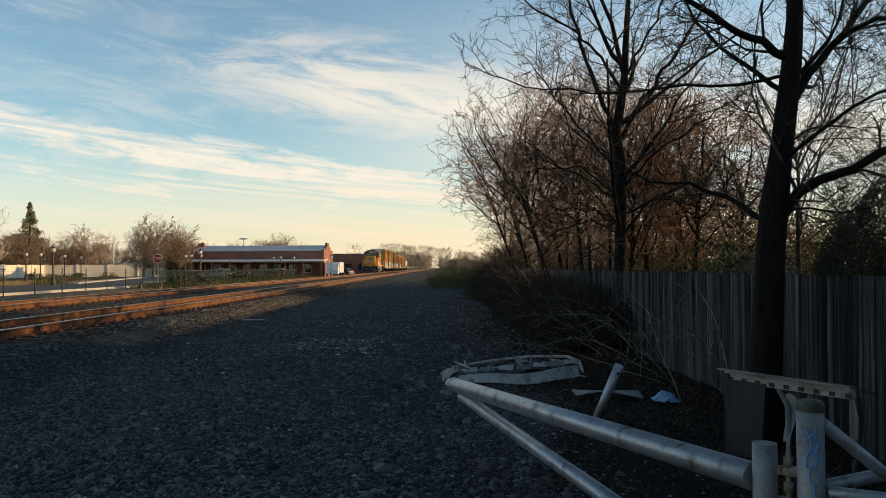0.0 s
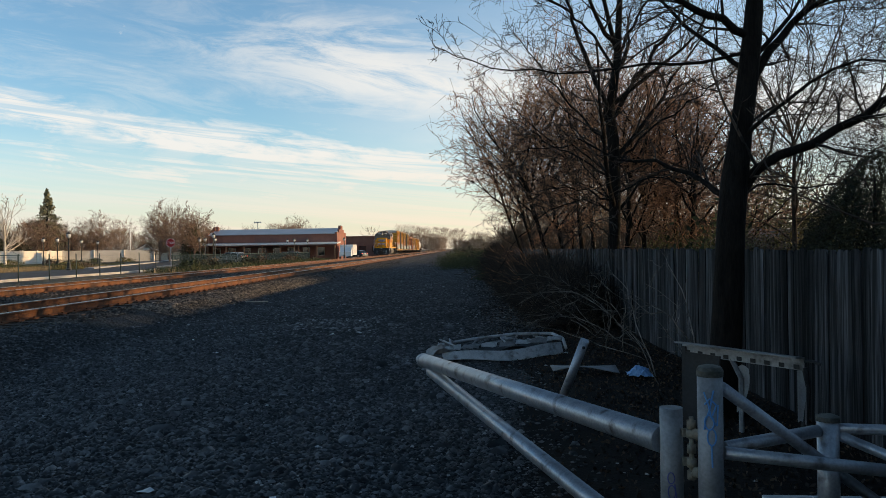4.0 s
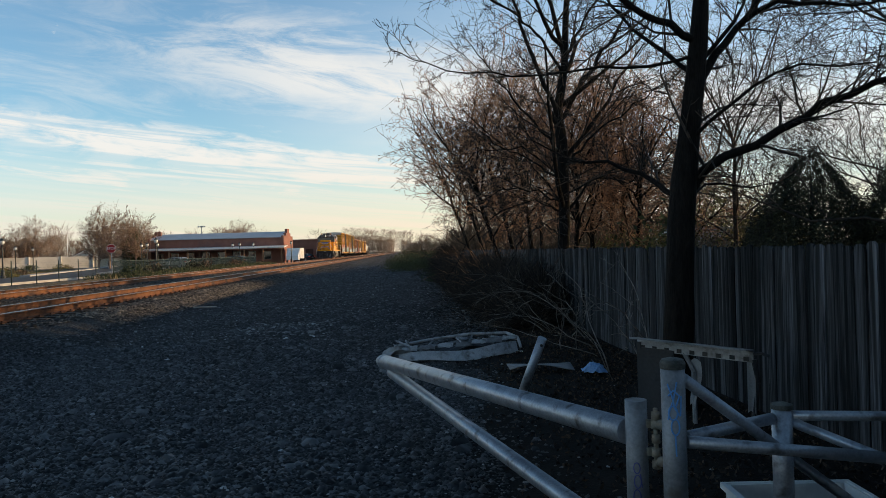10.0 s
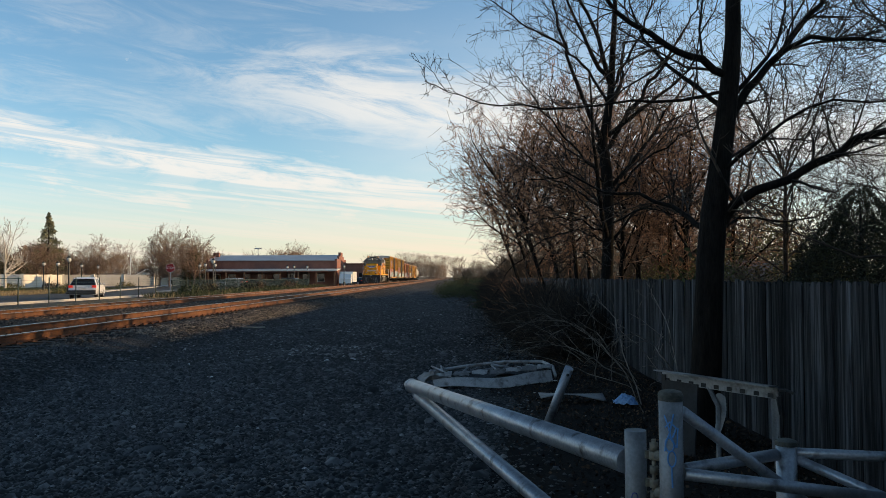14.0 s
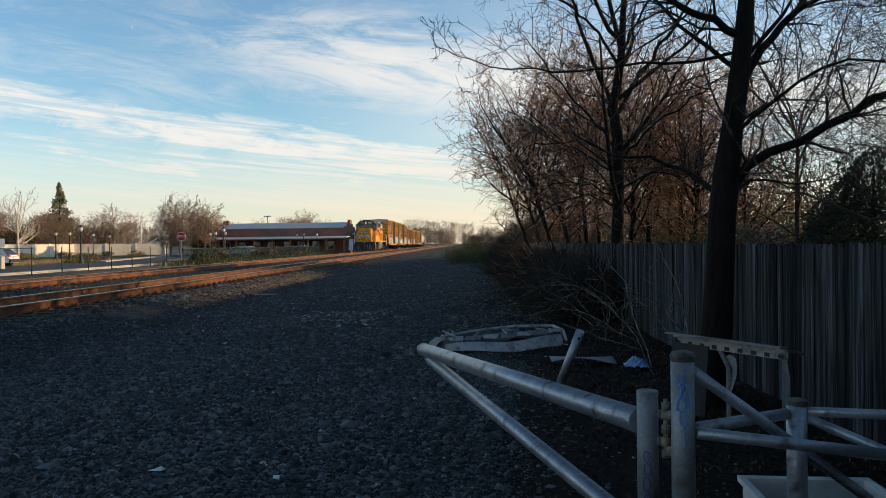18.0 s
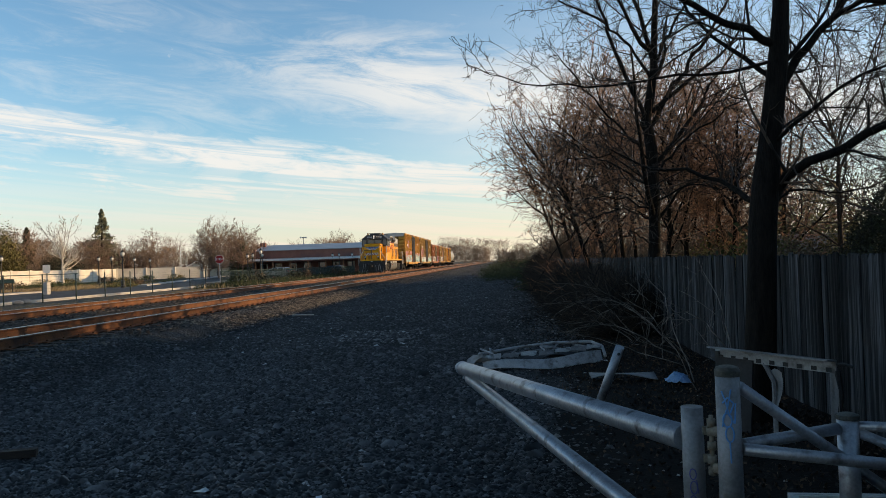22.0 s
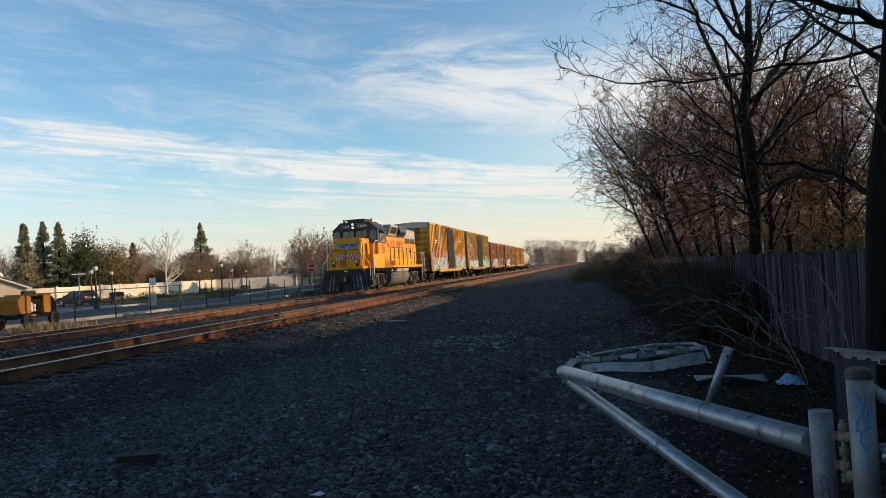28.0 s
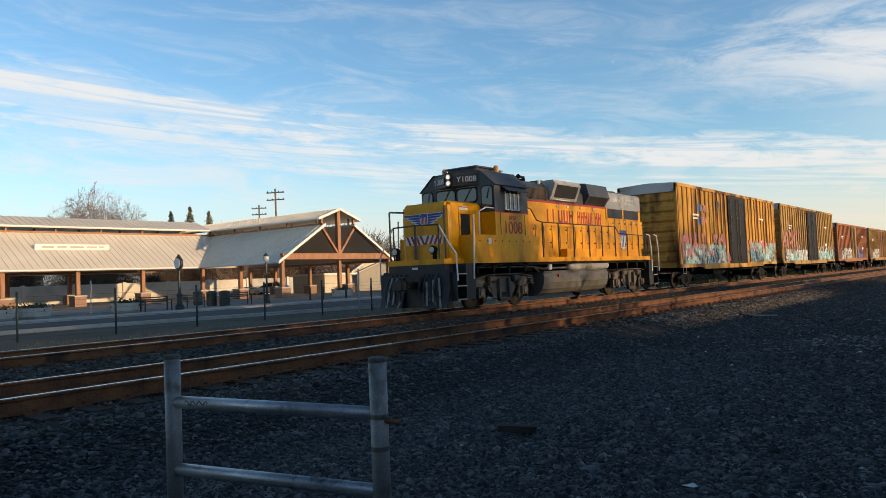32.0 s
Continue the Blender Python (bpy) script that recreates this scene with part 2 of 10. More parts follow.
def pebbles(name, dark, pale, size, skew=2.6, earth=None, earth_at=(0.5, 0.68), bump=1.0):
    """Ground of packed stones: each cell a stone of its own grey, two sizes, with relief between them and worn earthy patches."""
    m = bpy.data.materials.new(name)
    m.use_nodes = True
    n, l = m.node_tree.nodes, m.node_tree.links
    p = n["Principled BSDF"]
    co = n.new("ShaderNodeTexCoord").outputs["Object"]
    cells = []
    for k in (1.0, 2.3):
        v = n.new("ShaderNodeTexVoronoi")
        v.inputs["Scale"].default_value = k / size
        l.new(co, v.inputs["Vector"])
        sep_c = n.new("ShaderNodeSeparateColor")
        l.new(v.outputs["Color"], sep_c.inputs[0])
        pw = n.new("ShaderNodeMath")
        pw.operation = "POWER"
        pw.inputs[1].default_value = skew
        l.new(sep_c.outputs[0], pw.inputs[0])
        cells.append((v, pw.outputs[0]))
    av = n.new("ShaderNodeMath")
    av.operation = "MULTIPLY_ADD"
    av.inputs[1].default_value = 0.45
    l.new(cells[1][1], av.inputs[0])
    big = n.new("ShaderNodeMath")
    big.operation = "MULTIPLY"
    big.inputs[1].default_value = 0.6
    l.new(cells[0][1], big.inputs[0])
    l.new(big.outputs[0], av.inputs[2])
    cm = n.new("ShaderNodeMix")
    cm.data_type = "RGBA"
    cm.inputs["A"].default_value, cm.inputs["B"].default_value = rgb(dark), rgb(pale)
    l.new(av.outputs[0], cm.inputs["Factor"])
    colour = cm.outputs["Result"]
    patch = n.new("ShaderNodeTexNoise")
    patch.inputs["Scale"].default_value, patch.inputs["Detail"].default_value = 0.45, 7
    l.new(co, patch.inputs["Vector"])
    if earth:
        er = n.new("ShaderNodeMapRange")
        er.inputs[1].default_value, er.inputs[2].default_value = earth_at
        er.inputs[4].default_value = 0.75
        l.new(patch.outputs[0], er.inputs[0])
        em = n.new("ShaderNodeMix")
        em.data_type = "RGBA"
        em.inputs["B"].default_value = rgb(earth)
        l.new(er.outputs[0], em.inputs["Factor"])
        l.new(colour, em.inputs["A"])
        colour = em.outputs["Result"]
    l.new(colour, p.inputs["Base Color"])
    p.inputs["Roughness"].default_value = 0.85
    p.inputs["Specular IOR Level"].default_value = 0.3
    bp = n.new("ShaderNodeBump")
    bp.invert = True
    bp.inputs["Strength"].default_value, bp.inputs["Distance"].default_value = bump, size * 0.7
    l.new(cells[0][0].outputs["Distance"], bp.inputs["Height"])
    l.new(bp.outputs[0], p.inputs["Normal"])
    return m


def glow(name, colour, strength):
    m = bpy.data.materials.new(name)
    m.use_nodes = True
    p = m.node_tree.nodes["Principled BSDF"]
    p.inputs["Base Color"].default_value = rgb(colour)
    p.inputs["Emission Color"].default_value = rgb(colour)
    p.inputs["Emission Strength"].default_value = strength
    return m


def glass(name, colour, rough=0.05):
    m = bpy.data.materials.new(name)
    m.use_nodes = True
    p = m.node_tree.nodes["Principled BSDF"]
    p.inputs["Base Color"].default_value = rgb(colour)
    p.inputs["Roughness"].default_value = rough
    p.inputs["Specular IOR Level"].default_value = 0.9
    return m


M = {
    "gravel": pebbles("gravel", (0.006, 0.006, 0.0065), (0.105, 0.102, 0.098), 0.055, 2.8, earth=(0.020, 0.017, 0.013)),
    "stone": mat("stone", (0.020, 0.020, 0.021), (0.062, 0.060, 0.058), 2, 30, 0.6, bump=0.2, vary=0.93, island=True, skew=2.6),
    "ballast": mat("ballast", (0.028, 0.024, 0.020), (0.098, 0.084, 0.066), 2, 30, 0.9, bump=0.2, vary=0.9, island=True, skew=1.8),
    # paler copy of ballast: low sunlight on the crest put into the colour
    "sunlit_ballast": mat("sunlit_ballast", (0.065, 0.054, 0.042), (0.20, 0.165, 0.122), 2, 30, 0.9, bump=0.2, vary=0.85, island=True, skew=1.6),
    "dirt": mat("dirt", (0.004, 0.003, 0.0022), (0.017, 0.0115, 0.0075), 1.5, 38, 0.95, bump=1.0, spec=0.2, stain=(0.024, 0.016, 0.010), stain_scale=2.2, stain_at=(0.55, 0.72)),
    "ballast_bed": pebbles("ballast_bed", (0.006, 0.0055, 0.005), (0.13, 0.115, 0.092), 0.06, 2.5),
    "verge": mat("verge", (0.026, 0.022, 0.013), (0.085, 0.070, 0.042), 0.5, 12, 0.95, bump=0.5, stain=(0.04, 0.046, 0.018), stain_scale=0.15),
    "paving": mat("paving", (0.15, 0.135, 0.12), (0.24, 0.22, 0.195), 0.5, 20, 0.85, bump=0.1),
    "leaf_litter": mat("leaf_litter", (0.016, 0.010, 0.007), (0.075, 0.045, 0.026), 3, 30, 0.95, bump=0.3, vary=0.8, island=True, skew=2.0),
    "asphalt": mat("asphalt", (0.030, 0.032, 0.035), (0.055, 0.057, 0.060), 0.6, 60, 0.85, bump=0.2),
    "concrete": mat("concrete", (0.36, 0.35, 0.33), (0.50, 0.48, 0.45), 0.8, 30, 0.85, bump=0.15),
    "rail_rust": mat("rail_rust", (0.065, 0.024, 0.009), (0.21, 0.083, 0.028), 2.5, 40, 0.8, bump=0.3, stain=(0.035, 0.016, 0.010), stain_scale=1.6),
    "rail_head": mat("rail_head", (0.42, 0.40, 0.38), (0.60, 0.58, 0.55), 3, 50, 0.28, metal=1.0, bump=0.05),
    "tie": mat("tie", (0.035, 0.026, 0.02), (0.09, 0.066, 0.05), 3, 40, 0.9, bump=0.5, vary=0.3, stretch=(1, 6, 6)),
    "pier_brick": mat("pier_brick", (0.24, 0.135, 0.09), (0.36, 0.23, 0.16), 1.5, 16, 0.9, bump=0.3),
    "galv": mat("galvanised_pipe", (0.30, 0.31, 0.335), (0.50, 0.515, 0.54), 7, 70, 0.40, metal=0.6, bump=0.10, stain=(0.13, 0.12, 0.115), stain_scale=9, stain_at=(0.57, 0.72)),
    "post_steel": mat("post_steel", (0.20, 0.20, 0.205), (0.34, 0.34, 0.345), 5, 60, 0.55, metal=0.35, bump=0.15, stain=(0.14, 0.115, 0.09), stain_scale=6, stain_at=(0.56, 0.72)),
    "cap_steel": mat("cap_steel", (0.055, 0.055, 0.045), (0.15, 0.14, 0.115), 14, 70, 0.85, bump=0.3),
    "hinge_steel": mat("hinge_steel", (0.14, 0.115, 0.085), (0.30, 0.26, 0.20), 12, 70, 0.8, bump=0.25),
    "plastic_pale": mat("plastic_pale", (0.34, 0.34, 0.345), (0.55, 0.55, 0.55), 6, 50, 0.55, bump=0.15, stain=(0.16, 0.15, 0.14), stain_scale=8, stain_at=(0.52, 0.68)),
    "pale_stone": mat("pale_stone", (0.12, 0.115, 0.11), (0.34, 0.33, 0.31), 2, 30, 0.85, bump=0.1, vary=0.6, island=True),
    "pilot_dark": mat("pilot_dark", (0.010, 0.011, 0.014), (0.022, 0.024, 0.029), 1.5, 20, 0.6, bump=0.1, stain=(0.04, 0.036, 0.03), stain_scale=2),
    "worn_white": mat("worn_white", (0.22, 0.22, 0.22), (0.46, 0.46, 0.45), 5, 40, 0.7, bump=0.05, stain=(0.10, 0.10, 0.10), stain_scale=5),
    "rust": mat("rust", (0.10, 0.045, 0.022), (0.24, 0.12, 0.06), 6, 60, 0.85, bump=0.3),
    "fence_wood": mat("fence_wood", (0.005, 0.005, 0.006), (0.125, 0.127, 0.132), 2.6, 9, 0.95, bump=0.6, spec=0.2, vary=0.75, stretch=(9, 9, 0.35), stain=(0.016, 0.016, 0.016), stain_scale=1.6, stain_at=(0.44, 0.60)),
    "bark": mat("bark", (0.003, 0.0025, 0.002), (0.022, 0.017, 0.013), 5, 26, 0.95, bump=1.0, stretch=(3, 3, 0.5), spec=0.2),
    "twig": mat("twig", (0.018, 0.013, 0.010), (0.062, 0.044, 0.031), 3, 20, 0.9, bump=0.0, vary=0.7, island=True, skew=1.8),
    "twig_red": mat("twig_red", (0.115, 0.060, 0.034), (0.37, 0.195, 0.105), 3, 20, 0.9, bump=0.0, vary=0.7, island=True, skew=1.6),
    "pale_twig": mat("pale_twig", (0.07, 0.062, 0.055), (0.25, 0.225, 0.195), 3, 20, 0.9, bump=0.0, vary=0.5, island=True),
    "pale_bark": mat("pale_bark", (0.42, 0.38, 0.33), (0.62, 0.57, 0.50), 3, 20, 0.85, bump=0.2, vary=0.1),
    # far twigs only: distance haze and warm sun put into a paler colour
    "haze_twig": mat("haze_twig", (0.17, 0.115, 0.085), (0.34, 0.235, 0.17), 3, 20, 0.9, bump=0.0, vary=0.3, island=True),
    "leaf_green": mat("leaf_green", (0.030, 0.045, 0.016), (0.085, 0.10, 0.035), 2, 20, 0.8, bump=0, vary=0.5, island=True),
    "cedar_leaf": mat("cedar_leaf", (0.012, 0.014, 0.007), (0.045, 0.044, 0.018), 2, 20, 0.85, bump=0, vary=0.6, island=True),
    "leaf_dark": mat("leaf_dark", (0.016, 0.022, 0.010), (0.048, 0.052, 0.024), 2, 20, 0.8, bump=0, vary=0.5, island=True),
    "leaf_olive": mat("leaf_olive", (0.075, 0.07, 0.02), (0.19, 0.16, 0.05), 2, 20, 0.8, bump=0, vary=0.5, island=True),
    "needle": mat("needle", (0.13, 0.14, 0.085), (0.28, 0.265, 0.16), 2, 20, 0.85, bump=0, vary=0.4, island=True),
    "weed": mat("weed", (0.018, 0.030, 0.010), (0.062, 0.078, 0.026), 2, 20, 0.85, bump=0, vary=0.5, island=True),
    "dry_grass": mat("dry_grass", (0.20, 0.15, 0.08), (0.40, 0.31, 0.17), 2, 20, 0.9, bump=0, vary=0.4, island=True),
    "brick": mat("brick_wall", (0.21, 0.085, 0.062), (0.33, 0.15, 0.11), 0.7, 14, 0.9, bump=0.3, stain=(0.16, 0.09, 0.08), stain_scale=0.2),
    "roof_metal": mat("roof_metal", (0.40, 0.43, 0.46), (0.52, 0.55, 0.58), 0.5, 20, 0.45, metal=0.35, bump=0.05),
    "pav_roof": mat("pav_roof", (0.70, 0.64, 0.54), (0.82, 0.76, 0.65), 0.4, 12, 0.5, metal=0.05, bump=0.05),
    "timber": mat("timber", (0.24, 0.11, 0.055), (0.42, 0.21, 0.11), 1.2, 14, 0.7, bump=0.2, stretch=(4, 4, 0.6)),
    "white_trim": mat("white_trim", (0.72, 0.70, 0.66), (0.82, 0.80, 0.76), 2, 30, 0.6, bump=0.05),
    "white_wall": mat("white_wall", (0.58, 0.54, 0.46), (0.76, 0.72, 0.64), 0.5, 12, 0.85, bump=0.1, stain=(0.40, 0.36, 0.30), stain_scale=0.25),
    "cream_wall": mat("cream_wall", (0.50, 0.44, 0.33), (0.64, 0.57, 0.44), 0.6, 14, 0.85, bump=0.1),
    "grey_roof": mat("grey_roof", (0.07, 0.07, 0.08), (0.13, 0.125, 0.13), 0.8, 18, 0.9, bump=0.3),
    "lamp_iron": mat("lamp_iron", (0.012, 0.018, 0.018), (0.03, 0.036, 0.036), 6, 40, 0.45, bump=0.05),
    "fence_green": mat("fence_green", (0.012, 0.030, 0.026), (0.03, 0.055, 0.048), 4, 30, 0.6, bump=0.05),
    "lamp_glass": mat("lamp_glass", (0.46, 0.46, 0.44), (0.62, 0.62, 0.59), 4, 30, 0.2, bump=0),
    "loco_yellow": mat("loco_yellow", (0.72, 0.305, 0.002), (0.89, 0.400, 0.003), 1.6, 14, 0.40, spec=0.3, bump=0.05, stain=(0.28, 0.10, 0.006), stain_scale=1.4, stain_at=(0.54, 0.76), stretch=(1, 1, 0.4)),
    "loco_grey": mat("loco_grey", (0.032, 0.036, 0.042), (0.058, 0.063, 0.070), 0.8, 14, 0.5, bump=0.05, stain=(0.12, 0.11, 0.095), stain_scale=0.7, stain_at=(0.60, 0.85)),
    "loco_pale": mat("loco_pale", (0.34, 0.34, 0.33), (0.46, 0.46, 0.44), 0.9, 14, 0.55, bump=0.05, stain=(0.20, 0.19, 0.17), stain_scale=0.9),
    "loco_red": mat("loco_red", (0.36, 0.012, 0.010), (0.46, 0.022, 0.018), 2, 20, 0.5, bump=0.02),
    "loco_blue": mat("loco_blue", (0.02, 0.05, 0.24), (0.04, 0.09, 0.32), 2, 20, 0.5, bump=0.02),
    "white_paint": mat("white_paint", (0.66, 0.66, 0.64), (0.80, 0.80, 0.78), 3, 30, 0.6, bump=0.04, stain=(0.42, 0.40, 0.36), stain_scale=2.5, stain_at=(0.55, 0.8)),
    "black_steel": mat("black_steel", (0.005, 0.005, 0.006), (0.014, 0.013, 0.013), 2, 25, 0.7, spec=0.15, bump=0.2, stain=(0.030, 0.025, 0.020), stain_scale=1.8),
    "screen_brown": mat("screen_brown", (0.030, 0.018, 0.011), (0.075, 0.045, 0.026), 3, 30, 0.8, bump=0.2),
    "rail_grey": mat("rail_grey", (0.040, 0.036, 0.032), (0.085, 0.076, 0.066), 4, 40, 0.6, bump=0.1),
    "truck_grey": mat("truck_grey", (0.060, 0.054, 0.047), (0.150, 0.135, 0.112), 3, 25, 0.75, bump=0.2, stain=(0.03, 0.026, 0.022), stain_scale=2.5),
    "wheel_steel": mat("wheel_steel", (0.022, 0.019, 0.017), (0.055, 0.047, 0.040), 4, 30, 0.55, metal=0.4, bump=0.1),
    "box_yellow": mat("boxcar_yellow", (0.50, 0.255, 0.040), (0.66, 0.36, 0.075), 0.6, 9, 0.65, spec=0.3, bump=0.08, stain=(0.085, 0.036, 0.014), stain_scale=0.9, stain_at=(0.46, 0.60), stretch=(1, 1.3, 0.22)),
    "box_cream": mat("boxcar_cream", (0.32, 0.195, 0.055), (0.46, 0.29, 0.10), 0.6, 9, 0.7, spec=0.3, bump=0.08, stain=(0.09, 0.05, 0.022), stain_scale=0.9, stain_at=(0.46, 0.60), stretch=(1, 1.4, 0.35)),
    "box_rust": mat("boxcar_rust", (0.25, 0.090, 0.035), (0.40, 0.16, 0.065), 0.6, 9, 0.75, bump=0.1, stain=(0.13, 0.06, 0.035), stain_scale=0.8, stretch=(1, 1.4, 0.35)),
    "box_roof": mat("boxcar_roof", (0.42, 0.42, 0.41), (0.56, 0.55, 0.53), 0.7, 12, 0.55, metal=0.2, bump=0.06, stain=(0.30, 0.24, 0.18), stain_scale=0.9),
    "box_door": mat("boxcar_door", (0.004, 0.005, 0.007), (0.010, 0.011, 0.013), 0.8, 10, 0.6, spec=0.3, bump=0.08, stain=(0.026, 0.018, 0.012), stain_scale=1.1, stretch=(1, 1.4, 0.35)),
    "tank_white": mat("tank_white", (0.34, 0.32, 0.29), (0.46, 0.44, 0.40), 0.6, 12, 0.55, bump=0.05, stain=(0.18, 0.15, 0.12), stain_scale=0.7),
    "graf_teal": mat("graffiti_teal", (0.10, 0.33, 0.36), (0.22, 0.50, 0.52), 2.2, 12, 0.6, bump=0.02, stain=(0.42, 0.50, 0.48), stain_scale=3, stain_at=(0.52, 0.60)),
    "graf_pink": mat("graffiti_pink", (0.42, 0.10, 0.10), (0.56, 0.20, 0.17), 2.2, 12, 0.6, bump=0.02, stain=(0.30, 0.24, 0.28), stain_scale=3, stain_at=(0.50, 0.62)),
    "graf_blue": mat("graffiti_blue", (0.05, 0.10, 0.32), (0.10, 0.19, 0.46), 2.2, 12, 0.6, bump=0.02),
    "graf_white": mat("graffiti_white", (0.55, 0.56, 0.55), (0.70, 0.70, 0.68), 2.2, 12, 0.6, bump=0.02, stain=(0.26, 0.33, 0.38), stain_scale=3, stain_at=(0.50, 0.60)),
    "graf_ink": mat("graffiti_dark", (0.03, 0.03, 0.035), (0.10, 0.09, 0.10), 2.2, 12, 0.6, bump=0.02, stain=(0.25, 0.15, 0.06), stain_scale=3, stain_at=(0.52, 0.62)),
    "tank_grey": mat("tank_grey", (0.09, 0.086, 0.08), (0.16, 0.152, 0.138), 0.8, 14, 0.55, bump=0.05, stain=(0.06, 0.055, 0.05), stain_scale=0.9),
    "spray_blue": mat("spray_blue", (0.10, 0.30, 0.62), (0.16, 0.40, 0.72), 8, 40, 0.6, bump=0),
    "spray_violet": mat("spray_violet", (0.07, 0.08, 0.26), (0.12, 0.13, 0.36), 8, 40, 0.6, bump=0),
    "ink": mat("ink", (0.05, 0.06, 0.09), (0.10, 0.11, 0.14), 8, 40, 0.7, bump=0),
    "cab_glass": glass("cab_glass", (0.025, 0.035, 0.045)),
    "car_glass": glass("car_glass", (0.02, 0.025, 0.03)),
    "headlight": glow("headlight", (1.0, 0.78, 0.58), 1.1),
    "tail_light": glow("tail_light", (0.9, 0.05, 0.03), 0.25),
    "beacon": mat("beacon", (0.65, 0.26, 0.05), (0.78, 0.34, 0.08), 4, 30, 0.35, bump=0),
    "car_white": mat("car_white", (0.76, 0.77, 0.78), (0.82, 0.83, 0.84), 2, 30, 0.25, bump=0),
    "car_dark": mat("car_dark", (0.03, 0.045, 0.06), (0.05, 0.07, 0.085), 2, 30, 0.25, bump=0),
    "car_silver": mat("car_silver", (0.40, 0.42, 0.42), (0.5, 0.52, 0.52), 2, 30, 0.3, metal=0.3, bump=0),
    "tyre": mat("tyre", (0.012, 0.012, 0.013), (0.03, 0.03, 0.03), 4, 40, 0.85, bump=0.2),
    "rim": mat("rim", (0.40, 0.40, 0.42), (0.55, 0.55, 0.56), 4, 40, 0.35, metal=0.7, bump=0),
    "machine_yellow": mat("machine_yellow", (0.40, 0.15, 0.010), (0.54, 0.22, 0.016), 1.5, 20, 0.5, bump=0.06, stain=(0.30, 0.16, 0.05), stain_scale=1.8),
    "plastic_black": mat("plastic_black", (0.015, 0.015, 0.016), (0.04, 0.04, 0.042), 4, 40, 0.55, bump=0.2),
    "plastic_grey": mat("plastic_grey", (0.16, 0.16, 0.165), (0.30, 0.30, 0.30), 4, 40, 0.5, bump=0.2, stain=(0.12, 0.115, 0.11), stain_scale=3.5),
    "cloth_pale": mat("cloth_pale", (0.26, 0.26, 0.26), (0.40, 0.39, 0.38), 5, 60, 0.95, bump=0.3, stain=(0.2, 0.18, 0.16), stain_scale=3),
    "bag_blue": mat("bag_blue", (0.12, 0.32, 0.62), (0.36, 0.55, 0.78), 6, 60, 0.45, bump=0.4),
    "stop_red": mat("stop_red", (0.42, 0.018, 0.02), (0.50, 0.03, 0.032), 3, 30, 0.5, bump=0),
    "pole_wood": mat("pole_wood", (0.14, 0.095, 0.065), (0.26, 0.19, 0.13), 2, 20, 0.9, bump=0.3, stretch=(4, 4, 0.5)),
    "bush_brown": mat("bush_brown", (0.07, 0.045, 0.028), (0.17, 0.115, 0.07), 2, 20, 0.9, bump=0, vary=0.5, island=True),
    "bin_green": mat("bin_green", (0.012, 0.024, 0.02), (0.03, 0.046, 0.04), 4, 40, 0.6, bump=0.1),
}


